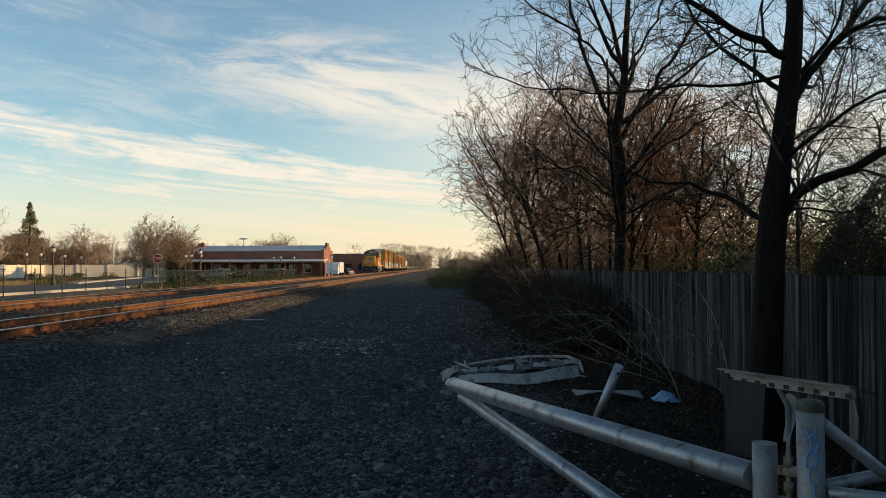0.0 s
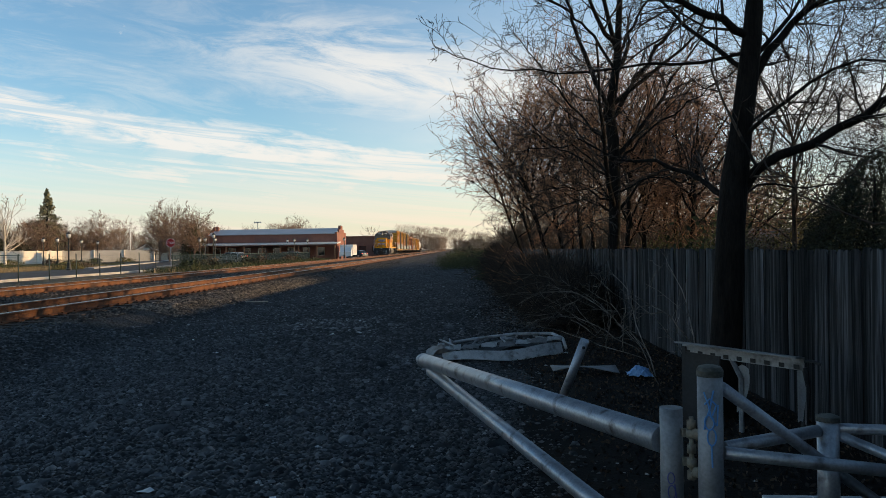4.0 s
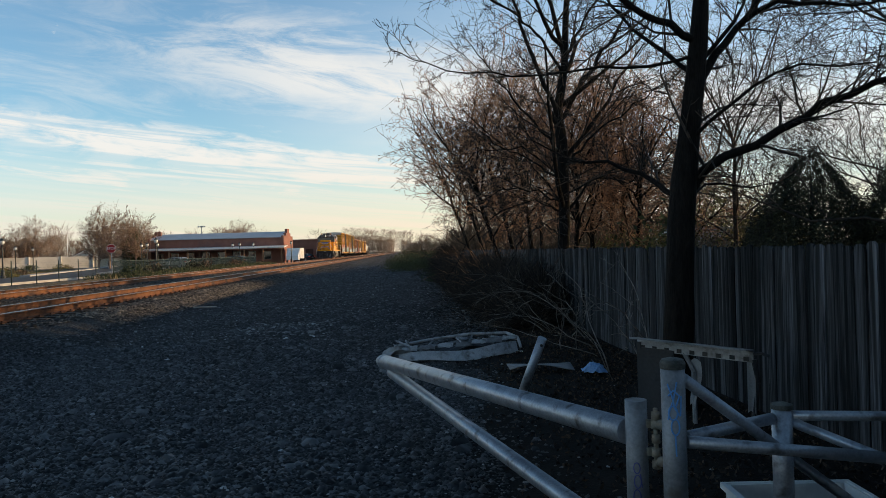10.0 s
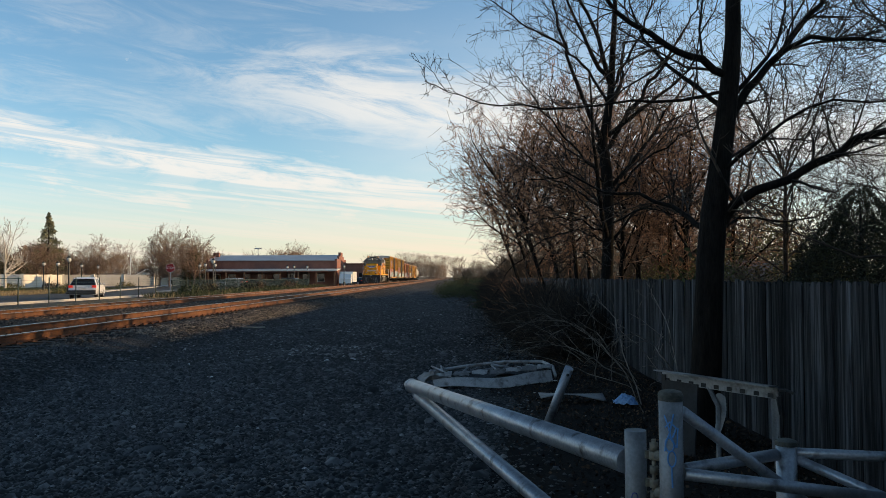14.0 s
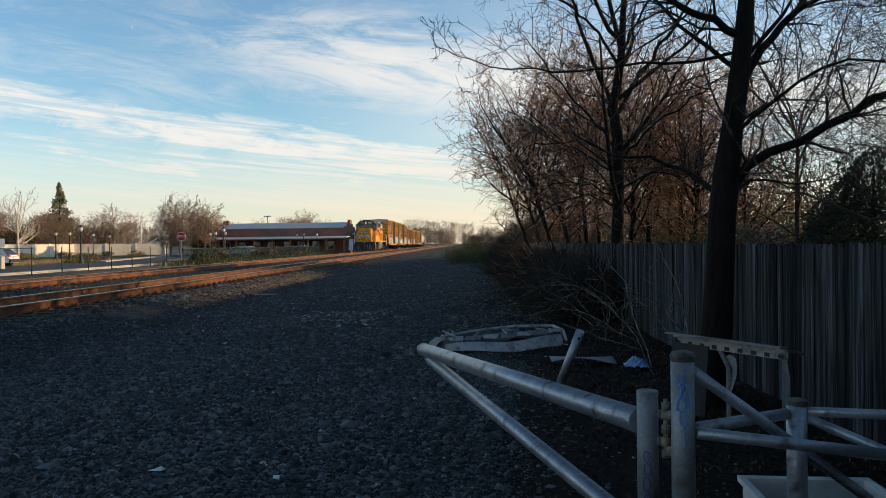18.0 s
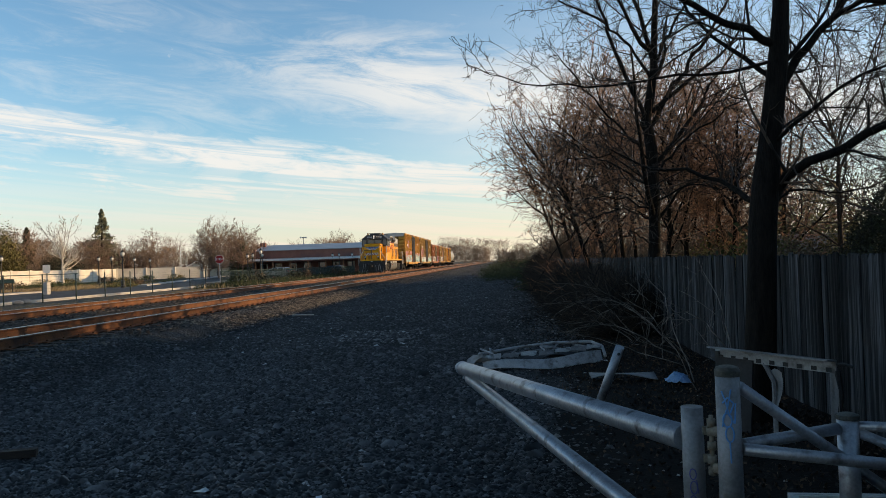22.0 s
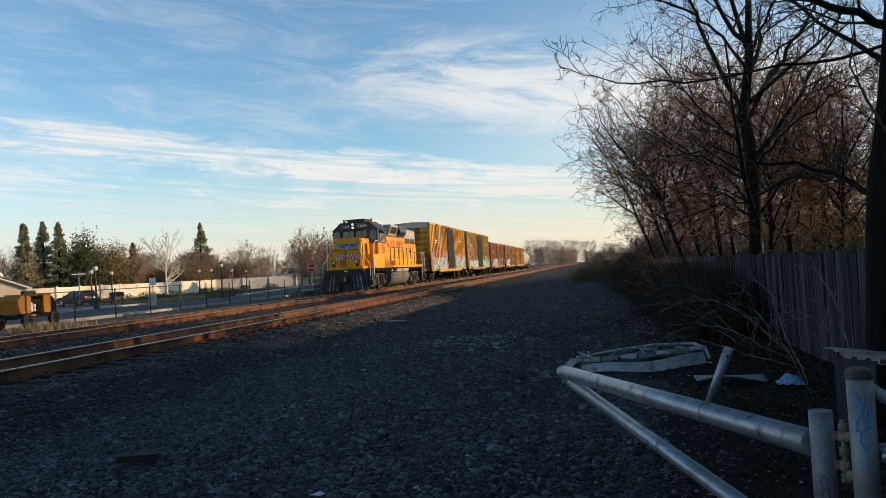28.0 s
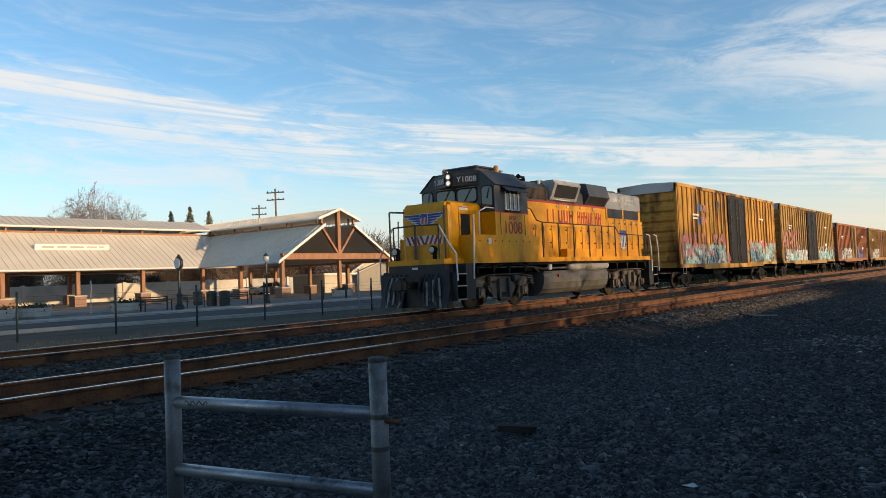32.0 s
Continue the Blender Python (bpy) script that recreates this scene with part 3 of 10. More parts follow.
# ---------------------------------------------------------------- mesh building
class Mesh:
    """A growing list of vertices and faces, from boxes, tubes, prisms and the like."""

    def __init__(self):
        self.v, self.f, self.round = [], [], []

    def add(self, vs, fs):
        k = len(self.v)
        self.v.extend(vs)
        self.f.extend([tuple(i + k for i in f) for f in fs])
        return self

    def box(self, x0, x1, y0, y1, z0, z1, c=0.0):
        """A box, its upright edges chamfered by c."""
        if c <= 0:
            vs = [(x, y, z) for z in (z0, z1) for x, y in ((x0, y0), (x1, y0), (x1, y1), (x0, y1))]
            return self.add(vs, [(3, 2, 1, 0), (4, 5, 6, 7), (0, 1, 5, 4), (1, 2, 6, 5), (2, 3, 7, 6), (3, 0, 4, 7)])
        ring = [(x0 + c, y0), (x1 - c, y0), (x1, y0 + c), (x1, y1 - c), (x1 - c, y1), (x0 + c, y1), (x0, y1 - c), (x0, y0 + c)]
        return self.prism(ring, z0, z1)

    def prism(self, ring, z0, z1):
        n = len(ring)
        vs = [(x, y, z0) for x, y in ring] + [(x, y, z1) for x, y in ring]
        fs = [tuple(range(n - 1, -1, -1)), tuple(range(n, 2 * n))] + [(i, (i + 1) % n, n + (i + 1) % n, n + i) for i in range(n)]
        return self.add(vs, fs)

    def slab_y(self, ring, y0, y1):
        """A shape in the x-z plane, ring anticlockwise seen from -y, pushed from y0 to y1."""
        n = len(ring)
        vs = [(x, y0, z) for x, z in ring] + [(x, y1, z) for x, z in ring]
        fs = [tuple(range(n)), tuple(range(2 * n - 1, n - 1, -1))] + [(i, n + i, n + (i + 1) % n, (i + 1) % n) for i in range(n)]
        return self.add(vs, fs)

    def slab_x(self, ring, x0, x1):
        """A shape in the y-z plane, ring anticlockwise seen from +x, pushed from x0 to x1."""
        n = len(ring)
        vs = [(x1, y, z) for y, z in ring] + [(x0, y, z) for y, z in ring]
        fs = [tuple(range(n)), tuple(range(2 * n - 1, n - 1, -1))] + [(i, n + i, n + (i + 1) % n, (i + 1) % n) for i in range(n)]
        return self.add(vs, fs)

    def tube(self, p, q, r, r2=None, n=10, caps=True):
        p, q = Vector(p), Vector(q)
        r2 = r if r2 is None else r2
        d = (q - p).normalized()
        a = d.orthogonal().normalized()
        b = d.cross(a)
        ring = [(a * math.cos(2 * math.pi * i / n) + b * math.sin(2 * math.pi * i / n)) for i in range(n)]
        vs = [tuple(p + o * r) for o in ring] + [tuple(q + o * r2) for o in ring]
        fs = [(i, (i + 1) % n, n + (i + 1) % n, n + i) for i in range(n)]
        if n >= 8:
            self.round.extend(range(len(self.f), len(self.f) + n))
        if caps:
            fs += [tuple(range(n - 1, -1, -1)), tuple(range(n, 2 * n))]
        return self.add(vs, fs)

    def path(self, pts, r, n=8):
        for a, b in zip(pts, pts[1:]):
            self.tube(a, b, r, n=n)
        return self

    def lathe(self, centre, profile, n=14, axis="z"):
        """A turned shape: profile of (radius, height) from bottom to top."""
        vs, fs = [], []
        for r, h in profile:
            for i in range(n):
                c, s = math.cos(2 * math.pi * i / n) * r, math.sin(2 * math.pi * i / n) * r
                o = (c, s, h) if axis == "z" else (h, c, s) if axis == "x" else (s, h, c)
                vs.append(tuple(centre[k] + o[k] for k in range(3)))
        for k in range(len(profile) - 1):
            for i in range(n):
                j = (i + 1) % n
                fs.append((k * n + i, k * n + j, (k + 1) * n + j, (k + 1) * n + i))
        fs.append(tuple(range(n - 1, -1, -1)))
        fs.append(tuple(range((len(profile) - 1) * n, len(profile) * n)))
        return self.add(vs, fs)

    def quad(self, a, b, c, d, thick=0.03):
        """A sheet with four corners and a thickness below it."""
        a, b, c, d = (Vector(p) for p in (a, b, c, d))
        n = (b - a).cross(d - a).normalized() * thick
        vs = [tuple(p) for p in (a, b, c, d)] + [tuple(p - n) for p in (a, b, c, d)]
        return self.add(vs, [(0, 1, 2, 3), (7, 6, 5, 4), (0, 4, 5, 1), (1, 5, 6, 2), (2, 6, 7, 3), (3, 7, 4, 0)])

    def data(self, name, material, smooth=False):
        me = bpy.data.meshes.new(name)
        me.from_pydata(self.v, [], self.f)
        me.materials.append(M[material])
        if smooth:
            me.polygons.foreach_set("use_smooth", [True] * len(me.polygons))
        for i in self.round:
            me.polygons[i].use_smooth = True
        me.update()
        return me


def arrays(name, verts, faces, material):
    """A mesh straight from numpy arrays of vertices and equal faces."""
    me = bpy.data.meshes.new(name)
    verts, faces = np.asarray(verts, np.float32), np.asarray(faces, np.int32)
    me.vertices.add(len(verts))
    me.vertices.foreach_set("co", verts.ravel())
    k = faces.shape[1]
    me.loops.add(faces.size)
    me.loops.foreach_set("vertex_index", faces.ravel())
    me.polygons.add(len(faces))
    me.polygons.foreach_set("loop_start", np.arange(0, faces.size, k, dtype=np.int32))
    me.polygons.foreach_set("loop_total", np.full(len(faces), k, np.int32))
    me.materials.append(M[material])
    me.update(calc_edges=True)
    return me


def part(name, mesh, material, parent, label="", at=None, smooth=False):
    """Links a mesh as one object under a thing or a part."""
    me = mesh if isinstance(mesh, bpy.types.Mesh) else mesh.data(name, material, smooth)
    ob = new(name, me)
    ob.parent = parent
    if at is not None:
        ob.matrix_basis = at
    if label:
        ob["label"] = label
    return ob


def thing(name, label, category, at=None, group="", kind=""):
    ob = tagged(new(name), label, category, group, kind)
    ob.empty_display_size = 0.2
    if at is not None:
        ob.matrix_basis = at
    return ob


def solid(name, mesh, material, label, category, at=None, group="", kind="", smooth=False):
    """A thing of one mesh."""
    me = mesh if isinstance(mesh, bpy.types.Mesh) else mesh.data(name, material, smooth)
    ob = tagged(new(name, me), label, category, group, kind)
    if at is not None:
        ob.matrix_basis = at
    return ob


def tubes(segs, n=4):
    """Vertices and quads of many open tubes: segs rows of p (3), q (3), r0, r1."""
    s = np.asarray(segs, np.float64)
    p, q, r0, r1 = s[:, :3], s[:, 3:6], s[:, 6], s[:, 7]
    d = q - p
    d /= np.linalg.norm(d, axis=1, keepdims=True) + 1e-9
    ref = np.where(np.abs(d[:, 2:3]) < 0.9, np.array([[0, 0, 1.0]]), np.array([[1.0, 0, 0]]))
    a = np.cross(d, ref)
    a /= np.linalg.norm(a, axis=1, keepdims=True)
    b = np.cross(d, a)
    ang = np.arange(n) * 2 * np.pi / n
    o = a[:, None, :] * np.cos(ang)[None, :, None] + b[:, None, :] * np.sin(ang)[None, :, None]
    v = np.concatenate([p[:, None] + o * r0[:, None, None], q[:, None] + o * r1[:, None, None]], axis=1).reshape(-1, 3)
    i = np.arange(n)
    j = (i + 1) % n
    f = np.stack([i, j, n + j, n + i], axis=1)
    f = (f[None] + (np.arange(len(s)) * 2 * n)[:, None, None]).reshape(-1, 4)
    return v, f


def scatter_blades(pts, size, rng, tall=1.0):
    """Small leaf triangles-in-pairs (quads) at the points, turned at random."""
    n = len(pts)
    a = rng.normal(size=(n, 3))
    a /= np.linalg.norm(a, axis=1, keepdims=True)
    b = np.cross(a, rng.normal(size=(n, 3)))
    b /= np.linalg.norm(b, axis=1, keepdims=True)
    s = size * rng.uniform(0.6, 1.4, (n, 1))
    a, b = a * s * tall, b * s * 0.55
    v = np.stack([pts - a, pts + b * 0.9, pts + a, pts - b * 0.9], axis=1).reshape(-1, 3)
    f = np.arange(4 * n).reshape(-1, 4)
    return v, f


def stones(pts, size, rng):
    """Low, angular crushed stones at the points: a four-sided foot under a short ridge."""
    base = np.array([(1, -0.15, -0.1), (0.15, 0.95, -0.1), (-1, 0.1, -0.1), (-0.1, -0.9, -0.1), (0.48, 0.12, 0.62), (-0.42, -0.08, 0.70)])
    tri = np.array([(0, 1, 4), (1, 5, 4), (1, 2, 5), (2, 3, 5), (3, 4, 5), (3, 0, 4)])
    n = len(pts)
    s = size * rng.lognormal(0, 0.38, (n, 1, 1))
    v = base[None] * (1 + rng.uniform(-0.28, 0.28, (n, 6, 3)))
    v[:, :, 2] *= rng.uniform(0.35, 0.85, (n, 1))
    t = rng.uniform(0, 6.283, n)
    c, sn = np.cos(t)[:, None], np.sin(t)[:, None]
    x, y = v[:, :, 0] * c - v[:, :, 1] * sn, v[:, :, 0] * sn + v[:, :, 1] * c
    v = np.stack([x, y, v[:, :, 2]], axis=2) * s + pts[:, None, :]
    f = (tri[None] + (np.arange(n) * 6)[:, None, None]).reshape(-1, 3)
    return v.reshape(-1, 3), f


# ---------------------------------------------------------------- ground
RAIL_Z = 0.577
TRACKS = (-8.75, -14.2)


def step(a, b, x):
    t = np.clip((x - a) / (b - a), 0, 1)
    return t * t * (3 - 2 * t)


def ground_z(x, y):
    """The lie of the land: ballasted double track between a gravel yard and a road."""
    x, y = np.asarray(x, float), np.asarray(y, float)
    h = 0.36 * step(-5.1, -7.0, x)
    h = h - 0.09 * step(-10.4, -11.2, x) + 0.10 * step(-11.6, -12.5, x)
    h = h - 0.20 * step(-16.2, -18.0, x)
    h = h + 0.035 * np.sin(x * 1.7 + np.sin(y * 0.6)) * np.sin(y * 0.9 + 0.5) * step(-5.5, -3.5, x) + 0.03 * step(2.2, 3.4, x)
    return h


xs = np.unique(np.concatenate([np.array([-1500, -800, -400, -200, -120, -80, -55, -42]), np.arange(-38, -18, 1.0), np.arange(-18, -4.5, 0.35), np.arange(-4.5, 5, 0.3), np.array([6, 8, 11, 15, 22, 32, 50, 90, 160, 300, 600, 1500])]))
ys = np.unique(np.concatenate([np.array([-1500, -600, -200, -80, -40, -25]), np.arange(-15, 40, 0.5), np.arange(40, 100, 2.0), np.arange(100, 300, 10.0), np.array([340, 420, 600, 1000, 2000, 3500])]))
gx, gy = np.meshgrid(xs, ys, indexing="ij")
gv = np.stack([gx, gy, ground_z(gx, gy)], axis=2).reshape(-1, 3)
nx, ny = len(xs), len(ys)
ii, jj = np.meshgrid(np.arange(nx - 1), np.arange(ny - 1), indexing="ij")
gf = np.stack([ii * ny + jj, (ii + 1) * ny + jj, (ii + 1) * ny + jj + 1, ii * ny + jj + 1], axis=2).reshape(-1, 4)
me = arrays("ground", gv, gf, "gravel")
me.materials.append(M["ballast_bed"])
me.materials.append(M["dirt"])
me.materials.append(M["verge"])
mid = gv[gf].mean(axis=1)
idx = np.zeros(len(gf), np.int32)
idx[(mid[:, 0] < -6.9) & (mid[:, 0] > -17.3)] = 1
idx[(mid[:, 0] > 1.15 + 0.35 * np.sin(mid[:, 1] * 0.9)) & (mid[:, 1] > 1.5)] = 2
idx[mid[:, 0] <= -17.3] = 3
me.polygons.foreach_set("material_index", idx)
me.polygons.foreach_set("use_smooth", [True] * len(gf))
tagged(new("ground", me), "dark gravel yard rising to ballasted railway tracks", "ground", kind="structure")

rng = np.random.default_rng(7)


def stone_field(name, n, x0, x1, y0, y1, size, material, label, power=1.0, lift=0.2):
    u = rng.uniform(0, 1, n) ** power
    px, py = rng.uniform(x0, x1, n), y0 + (y1 - y0) * u
    sz = size
    pts = np.stack([px, py, ground_z(px, py) + sz * lift], axis=1)
    v, f = stones(pts, sz, rng)
    return tagged(new(name, arrays(name, v, f, material)), label, "gravel", kind="stuff")


YARD = "loose dark crushed gravel over the yard"
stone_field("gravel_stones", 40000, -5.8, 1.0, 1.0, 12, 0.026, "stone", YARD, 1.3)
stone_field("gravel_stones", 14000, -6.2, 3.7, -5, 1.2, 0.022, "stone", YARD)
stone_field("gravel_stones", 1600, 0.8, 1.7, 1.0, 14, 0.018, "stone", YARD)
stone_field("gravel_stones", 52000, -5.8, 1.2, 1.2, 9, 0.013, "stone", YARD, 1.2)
stone_field("gravel_stones", 2200, -5.8, 1.4, 1.5, 14, 0.014, "pale_stone", "pale pebbles scattered among dark gravel", 1.4, 0.35)
stone_field("gravel_stones", 120, 1.0, 3.4, 2.5, 12, 0.014, "pale_stone", "pale pebbles scattered among dark gravel", 1.0, 0.35)
stone_field("gravel_stones", 1300, -6.0, 2.0, 14, 34, 0.022, "pale_stone", "pale pebbles scattered among dark gravel", 1.3, 0.35)
stone_field("gravel_stones", 260, -3.2, -1.2, 15, 18, 0.030, "pale_stone", "cluster of pale pebbles on the gravel", 1.0, 0.35)
# crest stretch in the paler stones, as if struck by the sun
stone_field("track_ballast", 14000, -7.4, -5.9, 17, 36, 0.032, "sunlit_ballast", "coarse grey and tan railway ballast stones")
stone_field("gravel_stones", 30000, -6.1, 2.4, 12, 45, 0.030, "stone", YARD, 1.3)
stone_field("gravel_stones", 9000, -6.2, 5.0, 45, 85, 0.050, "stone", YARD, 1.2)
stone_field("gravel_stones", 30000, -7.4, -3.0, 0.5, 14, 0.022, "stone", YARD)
stone_field("track_ballast", 56000, -17.2, -6.7, 0, 34, 0.030, "ballast", "coarse grey and tan railway ballast stones", 1.2)
stone_field("track_ballast", 16000, -17.2, -6.0, 34, 90, 0.045, "ballast", "coarse grey and tan railway ballast stones", 1.2)

# tracks: rails with foot, web and head, and wooden ties
def rail_profile():
    return [(-0.07, 0.0), (0.07, 0.0), (0.07, 0.012), (0.012, 0.035), (0.012, 0.135), (0.037, 0.15), (0.037, 0.172), (-0.037, 0.172), (-0.037, 0.15), (-0.012, 0.135), (-0.012, 0.035), (-0.07, 0.012)]


tie_mesh = Mesh().box(-1.3, 1.3, -0.115, 0.115, -0.17, 0, 0.012).data("tie", "tie")
for cx, nm in zip(TRACKS, ("near", "far")):
    tr = thing("railway_track", "rusty steel rails on weathered wooden ties in ballast", "track", kind="structure", group="railway tracks")
    for s in (-1, 1):
        x = cx + s * 0.7525
        part("rail", Mesh().slab_y([(a + x, b + RAIL_Z - 0.185) for a, b in rail_profile()], -60, 900), "rail_rust", tr, "rusty steel rail")
        part("rail_head", Mesh().box(x - 0.034, x + 0.034, -60, 900, RAIL_Z - 0.0125, RAIL_Z), "rail_head", tr, "polished running surface of the rail")
    plate = Mesh().box(-0.17, 0.17, -0.09, 0.09, 0, 0.018).box(-0.105, -0.075, -0.06, -0.03, 0.018, 0.05).box(0.075, 0.105, 0.03, 0.06, 0.018, 0.05).data("tie_plate", "rail_rust")
    far_ties = Mesh()
    k = 0
    y = -12.0
    r = random.Random(3)
    while y < 240:
        if k < 150:
            part("tie", tie_mesh, "tie", tr, at=pose(cx + r.uniform(-0.03, 0.03), y, RAIL_Z - 0.19, 0, 0, r.uniform(-0.6, 0.6)))
            if k < 90:
                for s in (-1, 1):
                    part("tie_plate", plate, None, tr, at=pose(cx + s * 0.7525, y, RAIL_Z - 0.189))
        else:
            far_ties.box(cx - 1.3, cx + 1.3, y - 0.115, y + 0.115, RAIL_Z - 0.36, RAIL_Z - 0.19)
        y += 0.53
        k += 1
    tagged(part("ties", far_ties, "tie", tr), kind="stuff")

# road beyond the far fence, with kerbs and a paved plaza
ROAD_L, ROAD_R = -37.0, -29.0


def strip(name, ring, z0, z1, material, label, category):
    return solid(name, Mesh().prism(ring, z0, z1), material, label, category, kind="structure")


strip("road", [(ROAD_L, -60), (ROAD_R, -60), (ROAD_R, 14), (-24.9, 34), (-24.9, 70), (-29, 78), (-62, 190), (-70, 188), (-37, 66)], -0.1, 0.205, "asphalt", "dark asphalt street with worn surface", "road")
strip("kerb", [(ROAD_R, -60), (ROAD_R + 0.3, -60), (ROAD_R + 0.3, 14), (-24.6, 34), (-24.6, 70), (-24.9, 70), (-24.9, 34), (ROAD_R, 14)], -0.1, 0.32, "concrete", "pale concrete kerb along the street", "kerb")
strip("pavement", [(-38.6, -60), (ROAD_L, -60), (ROAD_L, 58), (-38.6, 58)], -0.1, 0.32, "concrete", "pale concrete pavement by the plaza", "pavement")
strip("pavement", [(-90, -20), (-38.6, -20), (-38.6, 58), (-90, 60)], -0.1, 0.30, "paving", "concrete plaza round the open pavilion", "pavement")
strip("pavement", [(-37, 74), (-35.5, 73), (-68, 200), (-70, 200)], -0.1, 0.32, "concrete", "pale kerb of the side street", "pavement")
strip("pavement", [(-30.5, 76), (-24, 78), (-24, 95), (-33, 92)], -0.1, 0.32, "concrete", "pale concrete pavement at the street corner", "pavement")


# ---------------------------------------------------------------- trees
def grow(segs, rnd, p, d, length, r, level, top, bend=0.22, up=0.1, kids=(6, 6, 5), ratio=0.62, angle=0.8, thin=0.5, twig_r=0.003):
    """Grows a limb with its side branches. segs: a list per level of rows p, q, r0, r1."""
    n = (6, 6, 4, 3, 2)[min(level, 4)]
    q = Vector(p)
    dirn = Vector(d).normalized()
    step_len = length / n
    rr = r
    end_r = max(twig_r * 0.6, r * (0.30 if level < 3 else 0.5))
    rows = []
    m = kids[min(level - 1, len(kids) - 1)] if level < top else 0
    for i in range(n):
        dirn = (dirn + Vector((rnd.gauss(0, bend), rnd.gauss(0, bend), rnd.gauss(0, bend) + up)) * 0.55).normalized()
        e = q + dirn * step_len
        r2 = r + (end_r - r) * (i + 1) / n
        rows.append((*q, *e, rr, r2))
        want = m / n * (0.35 if i == 0 else 1.13)
        k = int(want) + (1 if rnd.random() < want - int(want) else 0)
        for _ in range(k):
            t = rnd.random()
            side = dirn.orthogonal()
            side.rotate(Matrix.Rotation(rnd.uniform(0, 6.283), 3, dirn))
            a = angle * rnd.uniform(0.55, 1.25)
            nd = dirn * math.cos(a) + side.normalized() * math.sin(a)
            fall = 1.0 - 0.45 * (i + t) / n
            grow(segs, rnd, q.lerp(e, t), nd, length * ratio * fall * rnd.uniform(0.5, 1.1), max(twig_r, rr * thin), level + 1, top, bend * 1.12, up, kids, ratio, angle, thin, twig_r)
        q, rr = e, r2
    if level == 1:
        segs[1].append(rows)
    else:
        segs[2 if level == 2 else 3].extend(rows)


def swept(pts, radii, n, rough=0.0, seed=1):
    """One smooth tube through the points, with its own radius at each."""
    p, rad = np.asarray(pts, float), np.asarray(radii, float)
    g = np.random.default_rng(seed)
    d = np.gradient(p, axis=0)
    d /= np.linalg.norm(d, axis=1, keepdims=True) + 1e-9
    a = np.cross(d[0], (0.31, 0.95, 0.05))
    rings = []
    lump = np.ones(n)
    for i in range(len(p)):
        a = a - d[i] * (a @ d[i])
        a /= np.linalg.norm(a) + 1e-9
        b = np.cross(d[i], a)
        lump = 1 + (lump - 1) * 0.6 + g.normal(scale=rough, size=n)
        t = np.arange(n) * 2 * np.pi / n
        rings.append(p[i] + (a[None] * np.cos(t)[:, None] + b[None] * np.sin(t)[:, None]) * (rad[i] * lump)[:, None])
    v = np.concatenate(rings)
    i = np.arange(n)
    q = np.stack([i, (i + 1) % n, n + (i + 1) % n, n + i], axis=1)
    f = np.concatenate([q + k * n for k in range(len(p) - 1)])
    return v, f


def swept_rows(rows, n, rough=0.0, seed=1):
    return swept([r_[:3] for r_ in rows] + [rows[-1][3:6]], [r_[6] for r_ in rows] + [rows[-1][7]], n, rough, seed)


def tree_parts(ob, segs, bark, twig):
    v, f = swept_rows(segs[0], 16, 0.035)
    o = part("trunk", arrays("trunk", v, f, bark), None, ob)
    o.data.polygons.foreach_set("use_smooth", [True] * len(f))
    for rows in segs[1]:
        v, f = swept_rows(rows, 8, 0.03)
        o = part("limb", arrays("limb", v, f, bark), None, ob)
        o.data.polygons.foreach_set("use_smooth", [True] * len(f))
    v1, f1 = tubes(segs[2], 4)
    part("branches", arrays("branches", v1, f1, twig), None, ob)["kind"] = "stuff"
    if segs[3]:
        v2, f2 = tubes(segs[3], 3)
        part("twigs", arrays("twigs", v2, f2, twig), None, ob)["kind"] = "stuff"


